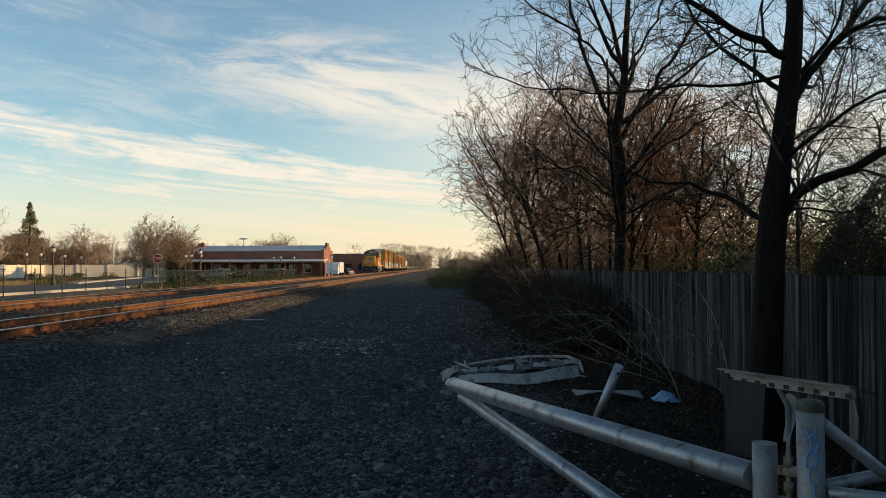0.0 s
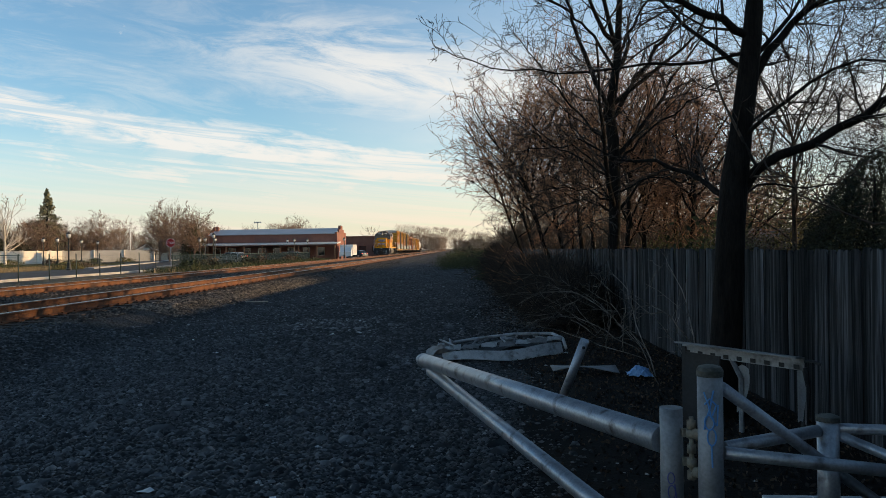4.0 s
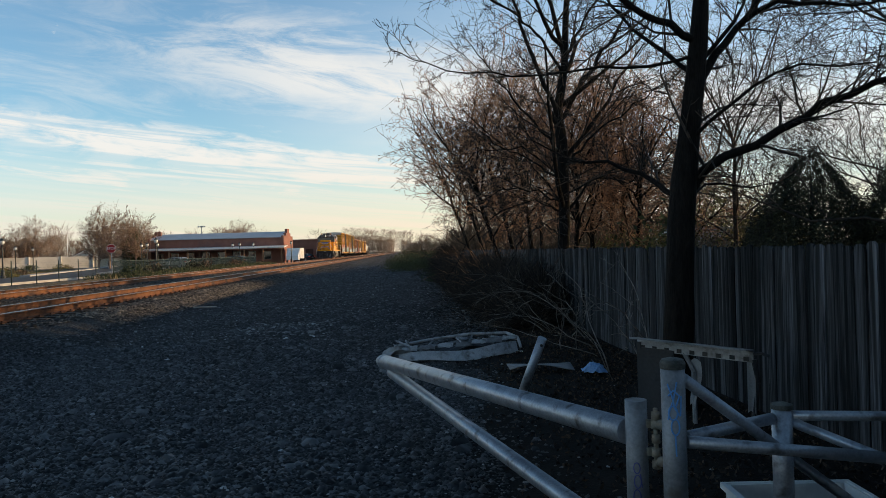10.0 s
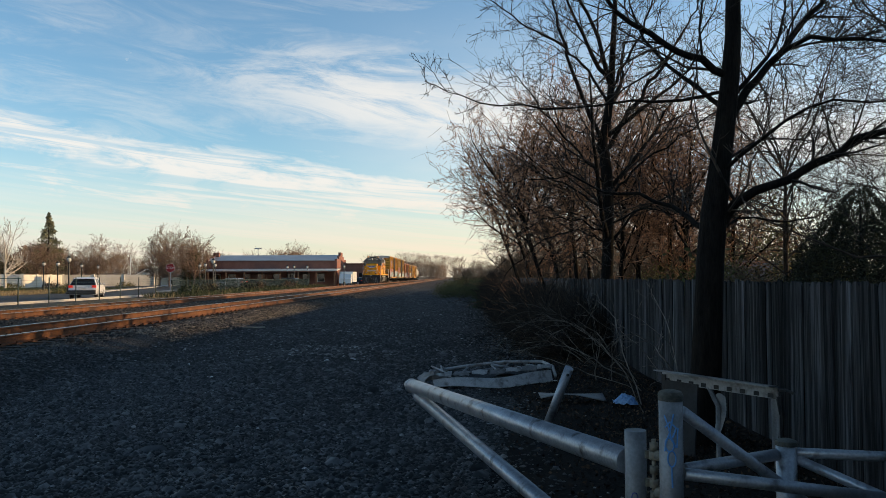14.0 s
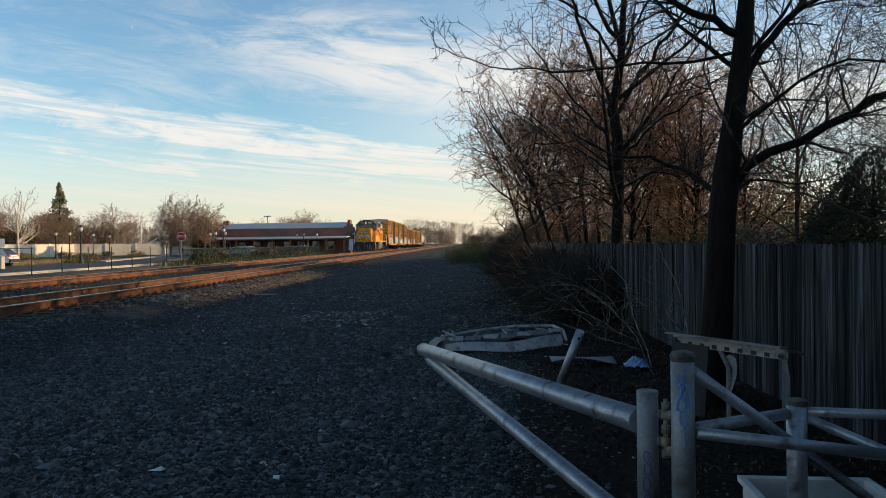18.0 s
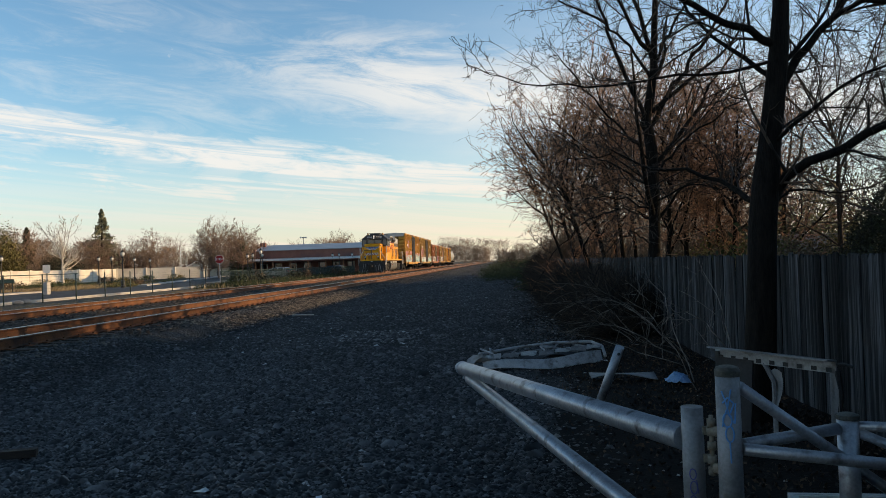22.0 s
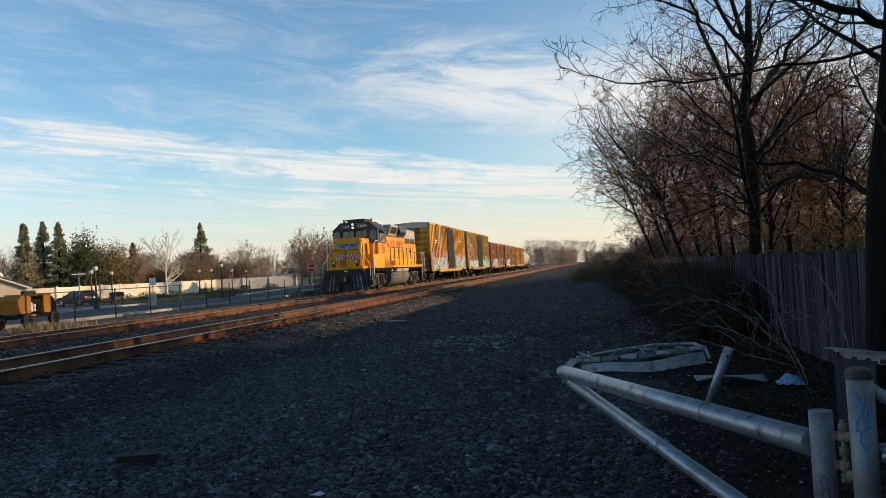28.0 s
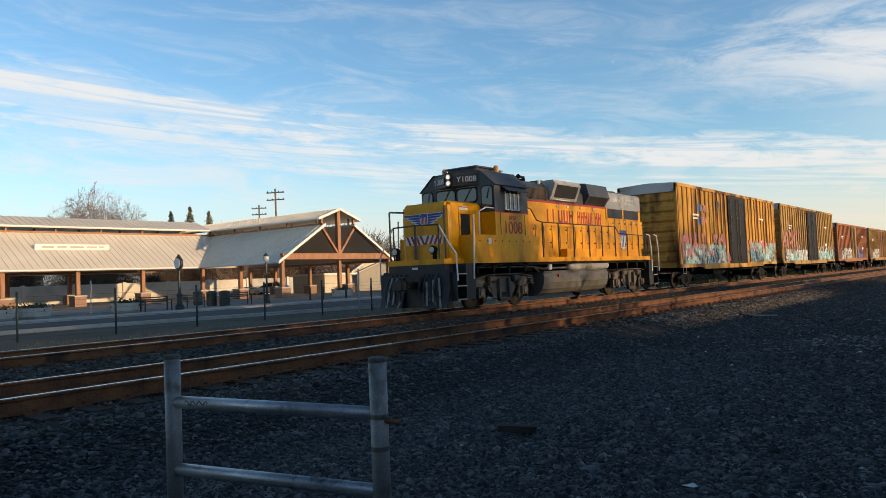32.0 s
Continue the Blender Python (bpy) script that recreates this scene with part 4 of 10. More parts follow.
def bare_tree(label, at, height, r, seed, limbs=(), stem=(), ways=(), bark="bark", twig="twig", lean=(0, 0), top=4, kids=(7, 6, 5), trunk_top=0.55, spread=0.8, up=0.1, group="", limb_n=7, ratio=0.6, twig_r=0.004, bend=0.22, low=0.35, reach=0.36, name="bare_tree", cloud=0, flare=0.0, crook=0.16):
    """A leafless tree: a trunk, named limbs and random ones, branches and twigs."""
    rnd = random.Random(seed)
    ob = thing(name, label, "tree", pose(*at), group)
    segs = [[], [], [], []]
    q, rr = Vector((0, 0, -0.05)), r
    n = 9
    tips = [q.copy()]
    base = Vector(at)
    if stem:
        tips = [Vector(s_[:3]) - base for s_ in stem]
        n = len(stem) - 1
        segs[0] = [(*tips[i], *tips[i + 1], stem[i][3], stem[i + 1][3]) for i in range(n)]
        q, rr = tips[-1], stem[-1][3]
    for i in range(0 if stem else n):
        e = Vector((lean[0] * (i + 1) / n + rnd.gauss(0, 0.002) * height, lean[1] * (i + 1) / n + rnd.gauss(0, 0.002) * height, height * trunk_top * (i + 1) / n))
        r2 = r * (1 - 0.5 * (i + 1) / n)
        segs[0].append((*q, *e, r * 1.3 if i == 0 else rr, r2))
        q, rr = e, r2
        tips.append(q.copy())

    def on_trunk(z):
        if stem:
            for a, b in zip(tips, tips[1:]):
                if z <= b.z:
                    return a.lerp(b, max(0.0, (z - a.z) / (b.z - a.z)))
            return tips[-1]
        k = z / (height * trunk_top) * n
        i = min(n - 1, max(0, int(k)))
        return tips[i].lerp(tips[i + 1], min(1.0, k - i))

    for pts, lr, lr2, dens in ways:
        # a limb that follows given points, with crooked side branches all along it
        w = [Vector(p_) - base for p_ in pts]
        rows = []
        total = sum((b - a).length for a, b in zip(w, w[1:]))
        run = 0.0
        for a, b in zip(w, w[1:]):
            seg = b - a
            m = max(2, int(seg.length / 0.22))
            for i in range(m):
                p0 = rows[-1][3:6] if rows else tuple(a)
                j = seg.length / m * crook
                p1 = a + seg * ((i + 1) / m) + Vector((rnd.gauss(0, j), rnd.gauss(0, j), rnd.gauss(0, j)))
                r0 = lr + (lr2 - lr) * run / total
                run += seg.length / m
                r1 = lr + (lr2 - lr) * run / total
                rows.append((*p0, *p1, r0, r1))
                want = dens * seg.length / m * (0.3 if run < 0.25 * total else 1.0)
                for _ in range(int(want) + (1 if rnd.random() < want % 1 else 0)):
                    dirn = seg.normalized()
                    side = dirn.orthogonal()
                    side.rotate(Matrix.Rotation(rnd.uniform(0, 6.283), 3, dirn))
                    ang = spread * rnd.uniform(0.6, 1.3)
                    nd = dirn * math.cos(ang) + side.normalized() * math.sin(ang) + Vector((0, 0, 0.25))
                    grow(segs, rnd, p1, nd, rnd.uniform(0.35, 1.25) * (0.5 + 0.12 * height) * (1 - 0.6 * run / total), max(twig_r * 1.6, r1 * 0.38), 2, top, 0.34, 0.03, kids, 0.55, 0.85, 0.6, twig_r)
        segs[1].append(rows)
    for (z, ex, ey, ez, lr) in limbs:
        s = on_trunk(z)
        d = Vector((ex, ey, ez)) - s
        grow(segs, rnd, s, d, d.length * 1.05, lr, 1, top, 0.09, 0.01, tuple(k + 2 for k in kids[:1]) + tuple(kids[1:]), ratio * 0.8, spread, 0.45, twig_r)
    for i in range(limb_n):
        z = height * trunk_top * rnd.uniform(low, 1.0)
        a = rnd.uniform(0, 6.283)
        el = rnd.uniform(0.3 + 0.35 * flare, 1.0 + 0.2 * flare)
        d = Vector((math.cos(a) * math.cos(el), math.sin(a) * math.cos(el), math.sin(el)))
        grow(segs, rnd, on_trunk(z), d, height * reach * rnd.uniform(0.7, 1.2), r * 0.36, 1, top, bend, up, kids, ratio, spread, 0.5, twig_r)
    for i in range(3):
        a = rnd.uniform(0, 6.283)
        grow(segs, rnd, q, Vector((math.cos(a) * 0.45, math.sin(a) * 0.45, 1)), height * (1 - trunk_top) * 1.0, rr * 0.75, 1, top, bend, up, kids, ratio, spread, 0.5, twig_r)
    if cloud:
        # the finest outer twigs, drooping, too many to grow one by one
        g = np.random.default_rng(seed)
        c = g.normal(size=(cloud, 3))
        c /= np.linalg.norm(c, axis=1, keepdims=True)
        c *= g.uniform(0.25, 1.0, (cloud, 1)) ** 0.5 * (1 + 0.22 * np.sin(c[:, :1] * 7 + c[:, 2:] * 5 + seed))
        p = c * np.array([0.36, 0.40, 0.38]) * height + np.array([0, 0, 0.61 * height])
        p[:, :2] *= 1 - flare * np.clip(1 - (p[:, 2:] / height - 0.2) / 0.42, 0, 1)
        d = c * 0.6 + g.normal(scale=0.6, size=(cloud, 3)) + np.array([0, 0, 0.15])
        d /= np.linalg.norm(d, axis=1, keepdims=True)
        m = p + d * g.uniform(0.2, 0.5, (cloud, 1))
        e = m + (d + g.normal(scale=0.5, size=(cloud, 3))) * g.uniform(0.12, 0.4, (cloud, 1))
        w = np.full((cloud, 1), twig_r * 0.8)
        rows = np.concatenate([np.concatenate([p, m, w, w * 0.7], axis=1), np.concatenate([m, e, w * 0.7, w * 0.35], axis=1)])
        segs[3].extend(rows[rows[:, 2] > 0.3].tolist())
    tree_parts(ob, segs, bark, twig)
    return ob


def bush(label, at, rx, ry, rz, n, leaf, material, seed, stems=40, category="shrub", name="shrub", lift=0.5, twig="twig"):
    """A leafy shrub: thin stems and an uneven cloud of leaves in clumps."""
    g = np.random.default_rng(seed)
    ob = thing(name, label, category, pose(*at))
    k = max(6, int(n / 60))
    c = g.normal(size=(k, 3))
    c /= np.linalg.norm(c, axis=1, keepdims=True)
    c *= g.uniform(0.35, 1.0, (k, 1)) ** 0.6
    c[:, 2] = np.abs(c[:, 2]) * (1 if lift < 0.5 else 1) 
    pts = c[g.integers(0, k, n)] + g.normal(scale=0.16, size=(n, 3))
    pts = pts * np.array([rx, ry, rz])
    pts[:, 2] = np.maximum(pts[:, 2], 0.03)
    v, f = scatter_blades(pts, leaf, g)
    o = part("foliage", arrays("foliage", v, f, material), None, ob)
    o["kind"] = "stuff"
    if stems:
        b = g.normal(size=(stems, 3)) * np.array([rx * 0.2, ry * 0.2, 0])
        b[:, 2] = -0.03
        e = c[g.integers(0, k, stems)] * np.array([rx, ry, rz]) * 0.9
        rows = np.concatenate([b, e, np.full((stems, 1), 0.012), np.full((stems, 1), 0.004)], axis=1)
        v, f = tubes(rows, 4)
        part("stems", arrays("stems", v, f, twig), None, ob)
    return ob


def conifer(label, at, height, radius, seed, material="needle", n=9000, flat=0.35, power=0.9, name="conifer_tree"):
    """A conifer: a straight trunk, whorls of drooping boughs and clumps of needles."""
    g = np.random.default_rng(seed)
    ob = thing(name, label, "tree", pose(*at))
    part("trunk", Mesh().lathe((0, 0, 0), [(height * 0.022, -0.05), (height * 0.015, height * 0.5), (0.02, height)], 9), "bark", ob, smooth=True)
    rows, pts = [], []
    levels = int(height * 1.9)
    for i in range(levels):
        z = height * (0.08 + 0.92 * i / levels)
        rad = 0.06 + radius * (1 - i / levels) ** power * g.uniform(0.72, 1.12)
        for a in g.uniform(0, 6.283, 7):
            e = np.array([math.cos(a) * rad, math.sin(a) * rad, z - rad * flat * 0.4 + g.normal() * 0.1])
            rows.append((0, 0, z, *e, 0.04, 0.01))
            t = g.uniform(0.25, 1.05, max(3, int(n / levels / 7)))[:, None]
            pts.append(np.array([[0, 0, z]]) * (1 - t) + e * t + g.normal(scale=(0.09 * rad + 0.03, 0.09 * rad + 0.03, 0.13), size=(len(t), 3)))
    v, f = tubes(rows, 3)
    part("boughs", arrays("boughs", v, f, "bark"), None, ob)["kind"] = "stuff"
    v, f = scatter_blades(np.concatenate(pts), 0.07 + radius * 0.02, g, 1.5)
    o = part("needles", arrays("needles", v, f, material), None, ob)
    o["kind"] = "stuff"
    return ob


def cedar(label, at, radius, height, n, seed, material="cedar_leaf"):
    """A dense clipped-looking cedar: a cone of fine upright sprays over a short trunk."""
    g = np.random.default_rng(seed)
    ob = thing("cedar", label, "tree", pose(*at))
    part("trunk", Mesh().lathe((0, 0, 0), [(0.09, -0.05), (0.07, height * 0.4), (0.01, height * 0.9)], 9), "bark", ob, smooth=True)
    t = 1 - np.sqrt(g.uniform(0, 1, n))
    a = g.uniform(0, 6.283, n)
    lump = 1 + 0.10 * np.sin(a * 5 + t * 9) + 0.08 * np.sin(a * 11 - t * 17)
    rad = radius * np.minimum(1.0, 1.7 * (1 - t) ** 0.75) * lump * g.uniform(0.55, 1.03, n) ** 0.5
    pts = np.stack([np.cos(a) * rad, np.sin(a) * rad, 0.1 + t * (height - 0.1)], axis=1)
    v, f = scatter_blades(pts, 0.017, g, 1.6)
    part("sprays", arrays("sprays", v, f, material), None, ob)["kind"] = "stuff"
    return ob


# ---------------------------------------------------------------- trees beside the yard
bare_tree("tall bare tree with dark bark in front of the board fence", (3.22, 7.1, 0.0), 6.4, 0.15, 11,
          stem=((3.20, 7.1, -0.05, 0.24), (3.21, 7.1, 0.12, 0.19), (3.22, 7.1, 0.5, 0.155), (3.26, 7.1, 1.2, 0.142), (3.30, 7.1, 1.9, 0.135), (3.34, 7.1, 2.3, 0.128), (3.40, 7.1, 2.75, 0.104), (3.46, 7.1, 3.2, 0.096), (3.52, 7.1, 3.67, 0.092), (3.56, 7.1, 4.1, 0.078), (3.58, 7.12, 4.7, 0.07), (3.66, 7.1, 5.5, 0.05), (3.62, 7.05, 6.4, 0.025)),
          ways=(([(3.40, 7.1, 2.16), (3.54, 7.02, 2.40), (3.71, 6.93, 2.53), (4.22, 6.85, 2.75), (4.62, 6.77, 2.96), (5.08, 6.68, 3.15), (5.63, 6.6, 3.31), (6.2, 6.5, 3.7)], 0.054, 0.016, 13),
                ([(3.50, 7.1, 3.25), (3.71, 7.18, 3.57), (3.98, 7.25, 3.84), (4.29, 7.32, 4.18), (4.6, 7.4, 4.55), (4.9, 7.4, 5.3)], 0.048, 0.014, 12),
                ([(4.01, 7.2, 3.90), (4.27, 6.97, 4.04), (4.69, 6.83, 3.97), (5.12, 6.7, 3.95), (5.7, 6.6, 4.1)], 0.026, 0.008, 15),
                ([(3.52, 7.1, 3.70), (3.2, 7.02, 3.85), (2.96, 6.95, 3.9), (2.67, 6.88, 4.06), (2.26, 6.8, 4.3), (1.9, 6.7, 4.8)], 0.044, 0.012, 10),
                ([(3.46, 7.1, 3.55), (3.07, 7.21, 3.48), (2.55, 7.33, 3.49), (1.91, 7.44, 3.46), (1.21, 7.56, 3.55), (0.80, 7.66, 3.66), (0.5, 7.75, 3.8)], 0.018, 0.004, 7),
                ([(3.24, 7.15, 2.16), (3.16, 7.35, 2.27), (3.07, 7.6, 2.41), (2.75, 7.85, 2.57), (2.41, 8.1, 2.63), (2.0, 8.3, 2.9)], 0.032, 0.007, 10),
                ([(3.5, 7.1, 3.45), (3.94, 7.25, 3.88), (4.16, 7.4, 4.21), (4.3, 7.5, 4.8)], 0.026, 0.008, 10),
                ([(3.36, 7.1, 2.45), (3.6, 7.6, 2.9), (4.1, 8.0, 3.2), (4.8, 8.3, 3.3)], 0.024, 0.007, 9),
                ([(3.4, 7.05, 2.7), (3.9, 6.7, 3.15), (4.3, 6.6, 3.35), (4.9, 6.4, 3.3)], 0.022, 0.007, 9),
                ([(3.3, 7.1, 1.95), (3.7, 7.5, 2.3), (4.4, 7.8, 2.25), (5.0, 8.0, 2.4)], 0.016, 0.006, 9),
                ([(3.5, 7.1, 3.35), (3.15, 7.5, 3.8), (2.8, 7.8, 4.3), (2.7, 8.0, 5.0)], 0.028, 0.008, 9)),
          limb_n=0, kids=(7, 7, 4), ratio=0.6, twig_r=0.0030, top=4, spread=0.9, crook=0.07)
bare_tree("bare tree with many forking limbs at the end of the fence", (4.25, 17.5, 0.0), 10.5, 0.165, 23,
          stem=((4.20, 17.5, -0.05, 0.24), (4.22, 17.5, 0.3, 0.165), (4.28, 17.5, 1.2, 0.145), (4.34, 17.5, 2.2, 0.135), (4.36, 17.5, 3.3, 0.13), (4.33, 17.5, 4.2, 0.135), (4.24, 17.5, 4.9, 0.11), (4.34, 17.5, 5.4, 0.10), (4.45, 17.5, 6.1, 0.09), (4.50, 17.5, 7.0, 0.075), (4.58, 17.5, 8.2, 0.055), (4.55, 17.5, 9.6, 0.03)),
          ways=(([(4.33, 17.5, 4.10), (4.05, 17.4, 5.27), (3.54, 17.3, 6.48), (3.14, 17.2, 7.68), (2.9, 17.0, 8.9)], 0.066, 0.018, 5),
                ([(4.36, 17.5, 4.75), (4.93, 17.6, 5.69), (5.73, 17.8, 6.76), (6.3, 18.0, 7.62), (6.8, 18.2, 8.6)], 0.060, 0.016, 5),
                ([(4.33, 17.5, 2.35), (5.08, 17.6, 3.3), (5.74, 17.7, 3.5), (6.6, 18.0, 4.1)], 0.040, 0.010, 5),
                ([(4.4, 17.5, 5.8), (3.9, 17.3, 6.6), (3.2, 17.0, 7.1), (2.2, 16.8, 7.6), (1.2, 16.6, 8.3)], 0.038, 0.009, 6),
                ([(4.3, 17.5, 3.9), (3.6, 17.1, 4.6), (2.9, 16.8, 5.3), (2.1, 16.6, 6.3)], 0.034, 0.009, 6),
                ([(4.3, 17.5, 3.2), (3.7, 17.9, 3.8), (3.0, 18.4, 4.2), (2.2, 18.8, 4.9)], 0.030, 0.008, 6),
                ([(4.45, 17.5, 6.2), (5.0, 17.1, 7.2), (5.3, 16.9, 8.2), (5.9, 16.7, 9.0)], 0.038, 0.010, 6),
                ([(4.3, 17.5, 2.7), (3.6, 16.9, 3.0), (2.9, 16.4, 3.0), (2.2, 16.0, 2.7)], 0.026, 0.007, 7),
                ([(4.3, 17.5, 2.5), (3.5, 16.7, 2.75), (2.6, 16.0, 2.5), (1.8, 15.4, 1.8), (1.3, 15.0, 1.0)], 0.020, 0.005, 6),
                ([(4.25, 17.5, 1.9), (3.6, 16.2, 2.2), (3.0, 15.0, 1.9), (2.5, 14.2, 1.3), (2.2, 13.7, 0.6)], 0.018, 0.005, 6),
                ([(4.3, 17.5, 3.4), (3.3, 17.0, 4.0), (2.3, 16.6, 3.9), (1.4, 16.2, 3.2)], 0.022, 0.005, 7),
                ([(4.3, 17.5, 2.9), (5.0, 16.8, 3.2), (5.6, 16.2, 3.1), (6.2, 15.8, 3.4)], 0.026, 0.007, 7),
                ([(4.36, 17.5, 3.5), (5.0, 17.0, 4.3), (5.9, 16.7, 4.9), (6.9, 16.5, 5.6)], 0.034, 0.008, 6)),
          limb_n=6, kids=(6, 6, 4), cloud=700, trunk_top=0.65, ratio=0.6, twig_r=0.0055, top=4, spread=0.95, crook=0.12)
for i, (x, y, h, sd, fl, ln) in enumerate(((4.6, 23, 8.2, 31, 0.6, -0.4), (4.6, 25.0, 8.8, 32, 0.7, -1.3), (6.0, 29, 9.4, 33, 0.5, -0.3), (4.4, 33, 9.6, 34, 0.75, -1.5), (6.5, 38, 10, 35, 0.3, 0.0), (4.2, 36.5, 9.2, 36, 0.8, -1.7), (5.9, 21.0, 7.2, 37, 0.7, 0.0), (7.6, 25, 8.2, 38, 0.6, 0.0), (5.4, 44, 10, 39, 0.7, -1.0), (3.9, 23.8, 7.2, 40, 0.8, -1.2), (5.6, 24.2, 8.2, 42, 0.6, 0.0), (7.0, 22.4, 6.6, 43, 0.7, 0.3), (5.0, 19.6, 6.4, 44, 0.7, 0.2), (6.5, 19.0, 6.0, 45, 0.7, 0.2), (8.6, 21.0, 6.4, 46, 0.6, 0.0))):
    bare_tree("bare reddish-brown thicket tree with fine drooping twigs", (x, y, 0), h, 0.085, sd, twig="twig_red", lean=(ln, 0), kids=(7, 6, 3), cloud=520, limb_n=11, trunk_top=0.55, spread=0.9, up=0.02, group="thicket along the fence", ratio=0.60, twig_r=0.0085, bend=0.36, low=0.26 + 0.25 * fl, reach=0.42, flare=fl)

# ---------------------------------------------------------------- board fence
FENCE_X, FENCE_TOP = 3.9, 1.62
fence = thing("board_fence", "weathered grey wooden board fence with dog-eared tops", "fence", kind="structure")
pk = []
for k in range(5):
    rk = random.Random(50 + k)
    w = 0.128 + 0.003 * k
    ring = [(0, 0), (w, 0), (w, 1.572), (w - 0.012, 1.602), (w - 0.034, 1.62), (0.034 + 0.004 * k, 1.62), (0.012, 1.603), (0, 1.57)]
    pk.append(Mesh().slab_x(ring, -0.009, 0.009).data("picket", "fence_wood"))
y = -3.0
r = random.Random(9)
while y < 20.5:
    part("picket", pk[r.randrange(5)], None, fence, at=pose(FENCE_X + r.uniform(-0.006, 0.006), y, r.gauss(-0.004, 0.010), r.uniform(-0.45, 0.45), r.uniform(-0.5, 0.5), r.uniform(-3, 3)))
    y += 0.1385
far_pickets = Mesh()
while y < 62:
    far_pickets.box(FENCE_X - 0.009, FENCE_X + 0.009, y, y + 0.132, 0, 1.61 + r.gauss(0, 0.012))
    y += 0.1385
tagged(part("far_pickets", far_pickets, "fence_wood", fence), kind="stuff")
for z in (0.35, 1.3):
    part("fence_rail", Mesh().box(FENCE_X + 0.012, FENCE_X + 0.05, -3, 62, z, z + 0.09), "fence_wood", fence)
for y in np.arange(-3, 62, 2.4):
    part("fence_post", Mesh().box(FENCE_X + 0.052, FENCE_X + 0.142, y - 0.045, y + 0.045, -0.05, 1.55, 0.006), "fence_wood", fence)

# ---------------------------------------------------------------- pipe gate
def capped(mesh, p, q, r, n=16):
    return mesh.tube(p, q, r, n=n)


gate = thing("pipe_gate", "galvanised steel pipe swing gate standing open", "gate")
A, B = (1.693, 3.56), (1.838, 3.40)
part("hinge_post", Mesh().tube((A[0], A[1], 0.12), (A[0], A[1], 0.845), 0.057, n=24), "post_steel", gate)
part("top_pipe", Mesh().tube((A[0] - 0.03, A[1] + 0.05, 0.668), (0.26, 7.45, 0.515), 0.070, n=24), "galv", gate)
part("tip", Mesh().lathe((0, 0, 0), [(0.068, 0), (0.076, 0.01), (0.076, 0.05), (0.05, 0.06), (0.05, 0.16), (0.03, 0.18)], 14), "galv", gate, at=look((0.26, 7.45, 0.515), (1.663, 3.61, 0.685)))
part("brace_pipe", Mesh().tube((A[0] - 0.02, A[1], 0.06), (0.33, 7.28, 0.43), 0.057, n=20), "galv", gate)
part("hinge_pin", Mesh().tube((1.768, 3.475, 0.50), (1.768, 3.475, 0.815), 0.012, n=10), "hinge_steel", gate, "dull gate hinge pin")
for z, rr in ((0.775, 0.022), (0.73, 0.024), (0.655, 0.022), (0.585, 0.023), (0.525, 0.022)):
    part("hinge_knuckle", Mesh().tube((1.768, 3.475, z - 0.02), (1.768, 3.475, z + 0.022), rr, n=12), "hinge_steel", gate, "dull gate hinge knuckle")
part("hinge_arm", Mesh().box(1.73, 1.768, 3.49, 3.515, 0.71, 0.75), "hinge_steel", gate)
part("hinge_arm", Mesh().box(1.73, 1.768, 3.49, 3.515, 0.565, 0.605), "hinge_steel", gate)

frame_ob = thing("pipe_barrier", "galvanised steel pipe barrier posts and braces by the gate", "barrier")
part("post", Mesh().tube((B[0], B[1], -0.05), (B[0], B[1], 1.045), 0.06, n=24), "post_steel", frame_ob)
for z in (0.735, 0.545):
    part("hinge_lug", Mesh().tube((1.775, 3.46, z), (1.82, 3.42, z), 0.026, n=10), "hinge_steel", frame_ob, "stub lug of the hinge")
part("post_cap", Mesh().lathe((B[0], B[1], 1.03), [(0.0625, 0), (0.0635, 0.028), (0.054, 0.046), (0.03, 0.053), (0.008, 0.055)], 22), "cap_steel", frame_ob, "dull weathered cap")
part("post", Mesh().tube((2.56, 3.72, -0.05), (2.56, 3.72, 0.74), 0.055, n=18), "galv", frame_ob)
part("post_cap", Mesh().lathe((2.56, 3.72, 0.73), [(0.0585, 0), (0.0585, 0.025), (0.03, 0.035)], 16), "cap_steel", frame_ob)
part("post", Mesh().tube((3.12, 3.50, -0.05), (3.12, 3.50, 0.59), 0.055, n=18), "galv", frame_ob)
part("post_cap", Mesh().lathe((3.12, 3.50, 0.58), [(0.0585, 0), (0.0585, 0.025), (0.03, 0.035)], 16), "cap_steel", frame_ob)
for p, q, rr in (((1.9, 3.40, 0.655), (3.08, 3.50, 0.49), 0.032), ((1.9, 3.42, 0.97), (3.1, 3.95, 0.10), 0.030), ((1.92, 3.45, 0.665), (2.5, 3.71, 0.68), 0.032), ((2.6, 3.72, 0.69), (3.8, 3.80, 0.62), 0.028), ((2.6, 3.72, 0.66), (3.7, 3.3, 0.20), 0.028)):
    part("rail_pipe", Mesh().tube(p, q, rr, n=14), "galv", frame_ob)

# pipe railing by the track side
railing = thing("pipe_railing", "scratched galvanised pipe railing of two posts and two rails", "railing")
P1, P2 = (-4.43, 2.35), (-2.74, 2.73)
for (x, y) in (P1, P2):
    part("post", Mesh().tube((x, y, -0.05), (x, y, 1.165), 0.057, n=24), "post_steel", railing)
    part("post_cap", Mesh().lathe((x, y, 1.155), [(0.0595, 0), (0.0595, 0.022), (0.05, 0.032), (0.02, 0.036)], 18), "cap_steel", railing)
for z in (0.845, 0.36):
    part("rail_pipe", Mesh().tube((P1[0], P1[1], z), (P2[0], P2[1], z - 0.015), 0.045, n=18), "galv", railing)


